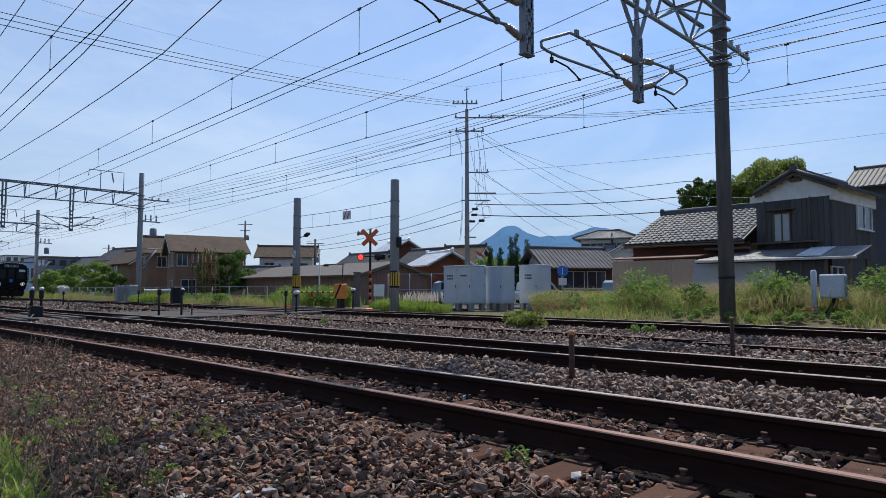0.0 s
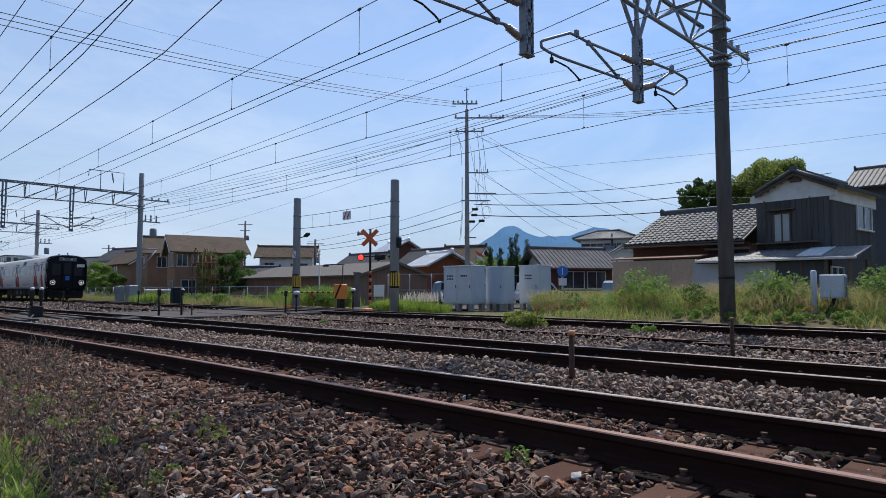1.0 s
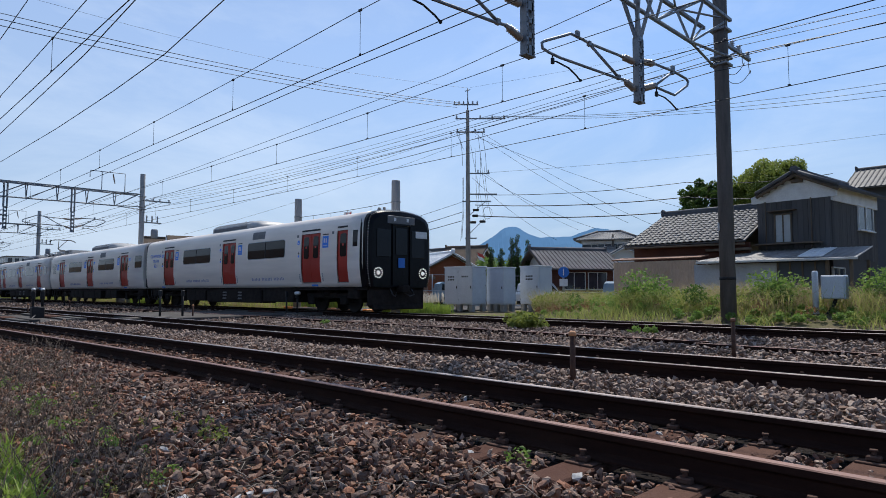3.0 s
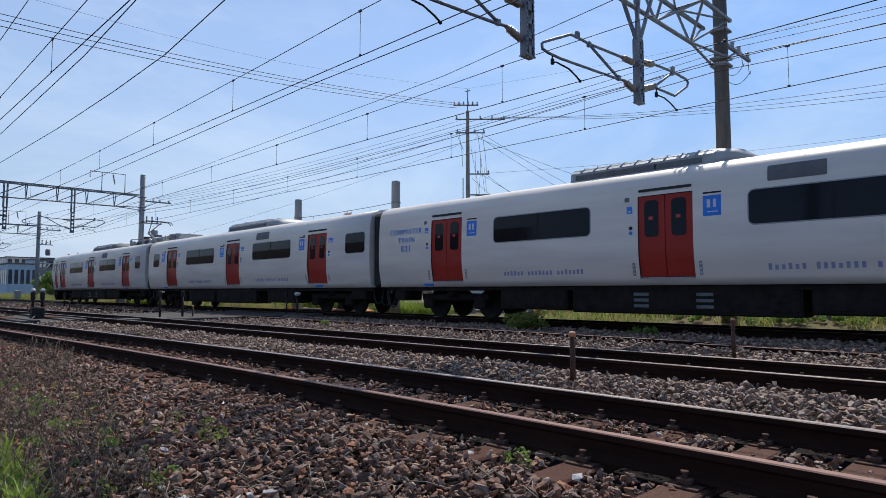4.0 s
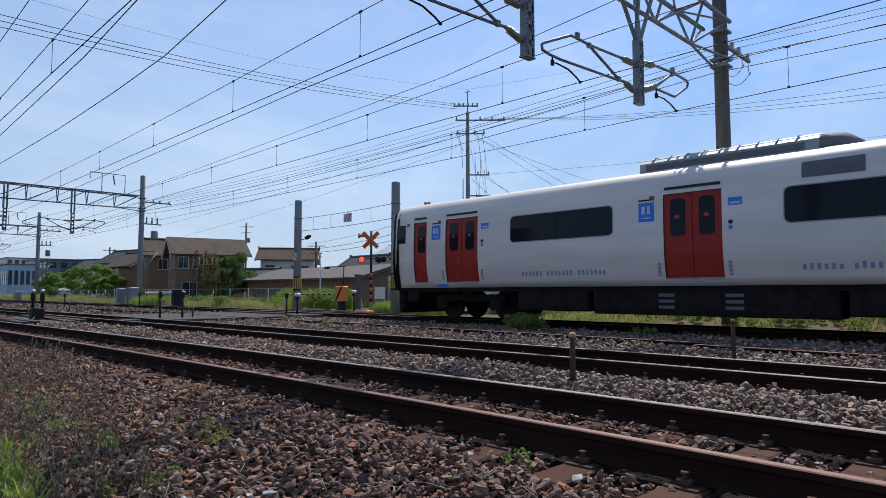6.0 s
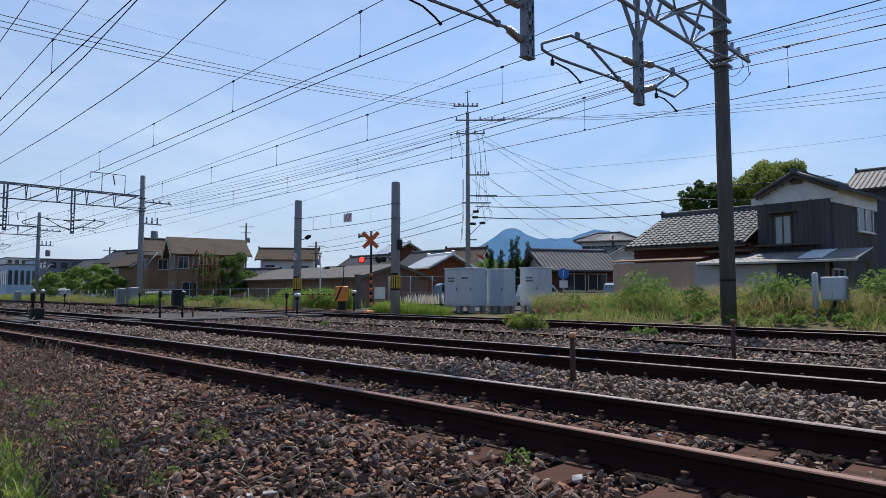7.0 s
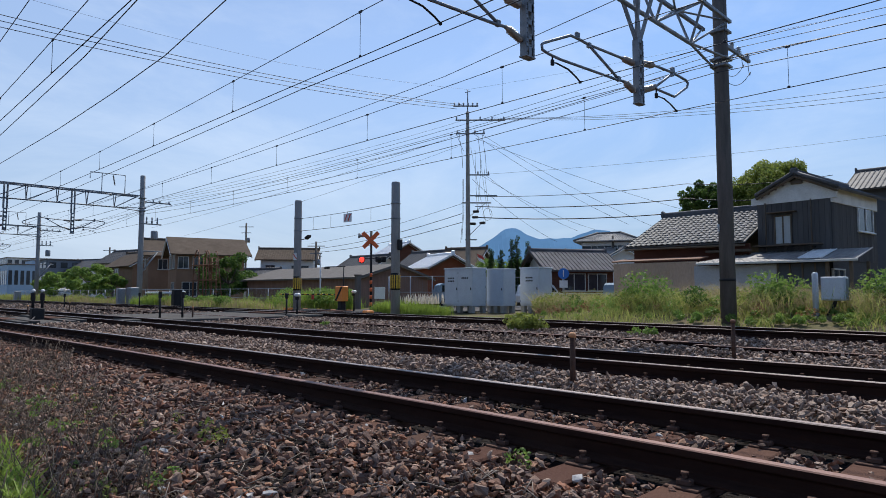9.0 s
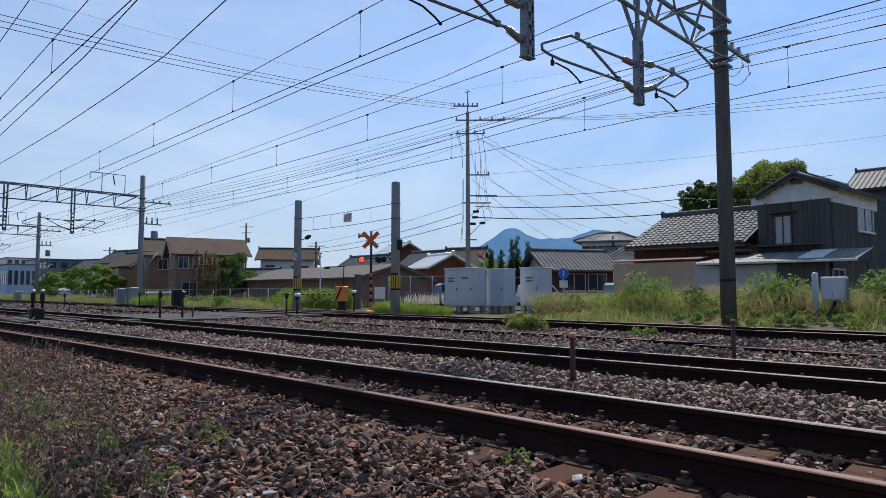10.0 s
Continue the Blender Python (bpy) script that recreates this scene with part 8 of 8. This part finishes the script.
# ---- small things round the crossing ----
sp = thing("slim_post", (-29.25, 19.6, -0.2), "slim white-painted steel post by the barrier", "post")
bm = bmesh.new()
rod(bm, (0, 0, 0), (0, 0, 2.95), 0.045, 0.04, 10)
part("shaft", bm, WHITE, sp)
bm = bmesh.new()
lathe(bm, (0, 0, 2.93), [(0, 0.05), (0.04, 0.05), (0.06, 0.02)], 10)
part("cap", bm, WHITE, sp)

ap = thing("arm_post", (-28.35, 20.5, -0.2), "thin black post with a sideways arm and lamp hood", "lamp post")
bm = bmesh.new()
rod(bm, (0, 0, 0), (0, 0, 2.42), 0.035, 0.03, 8)
part("shaft", bm, BLACK, ap)
bm = bmesh.new()
rod(bm, (0.05, 0.05, 2.4), (-1.75, 0.0, 2.42), 0.03, 0.025, 8)
part("arm", bm, BLACK, ap)
bm = bmesh.new()
box(bm, (-1.62, 0.0, 2.36), (0.34, 0.2, 0.1), 0.02)
part("hood", bm, BLACK, ap)

nb = thing("notice_board", (-30.16, 24.5, -0.2), "pale blank notice board on two posts before the shed", "notice board")
bm = bmesh.new()
box(bm, (0, 0, 0.95), (0.98, 0.04, 0.72), 0.008)
part("board", bm, WHITE, nb)
for x in (-0.42, 0.42):
    bm = bmesh.new()
    rod(bm, (x, 0.05, 0), (x, 0.05, 1.3), 0.03, 0.03, 8)
    part("leg", bm, GALV, nb)

gp = thing("gate_post", (-27.73, 21.0, -0.2), "square weathered grey gate post beside the lane", "gate post")
bm = bmesh.new()
box(bm, (0, 0, 0.95), (0.26, 0.26, 1.9), 0.02)
part("shaft", bm, CONCRETE_POLE, gp)
bm = bmesh.new()
box(bm, (0, 0, 1.93), (0.32, 0.32, 0.07), 0.015)
part("cap", bm, CONCRETE_POLE, gp)

bm = bmesh.new()
box(bm, (0, 0, 0), (0.16, 0.2, 0.46), 0.03)
sb = part("siren_box", bm, BLACK, bpy.data.objects["clearance_pole"], "black signal box on the side of the pole")
sb.matrix_local = pose(0.26, 0.02, 3.1)

st = thing("streamer", (-29.5, 32.6, 3.0), "faded red and white cloth streamer on a thin pole", "streamer")
bm = bmesh.new()
rod(bm, (0, 0, -3.2), (0, 0, 0.5), 0.02, 0.02, 6)
part("mast", bm, TIMBER, st)
for k, m in ((0, RED_SIGN), (1, WHITE)):
    bm = bmesh.new()
    prism(bm, [(0, 0, 0.45 - 0.2 * k), (0.3, 0.25, 0.30 - 0.25 * k), (0.45, 0.4, 0.0 - 0.25 * k), (0.1, 0.1, 0.2 - 0.22 * k)], (0, 0, 0), (0.02, -0.02, 0))
    bmesh.ops.recalc_face_normals(bm, faces=bm.faces)
    part("cloth", bm, m, st)

# a tangle of service cables at the utility pole
for i in range(5):
    a = U + D2 * random.uniform(0.2, 1.2)
    b = U + D2 * random.uniform(0.6, 1.9)
    cable([(a.x, a.y, random.uniform(7.6, 11.8)), (b.x, b.y, random.uniform(5.4, 7.0))], 0.011, CABLE, "slack lead looped below the crossarms", sag=random.uniform(0.1, 0.5))
loop = bmesh.new()
tube(loop, [tuple(U + D2 * (1.35 + 0.32 * math.cos(t * 0.52)) + Vector((0, 0, 6.15 + 0.42 * math.sin(t * 0.52)))) for t in range(13)], 0.013, 5)
tagged(mesh_object("cable_loop", loop, CABLE), "coiled spare loop of black cable on the pole", "cable")


motions()
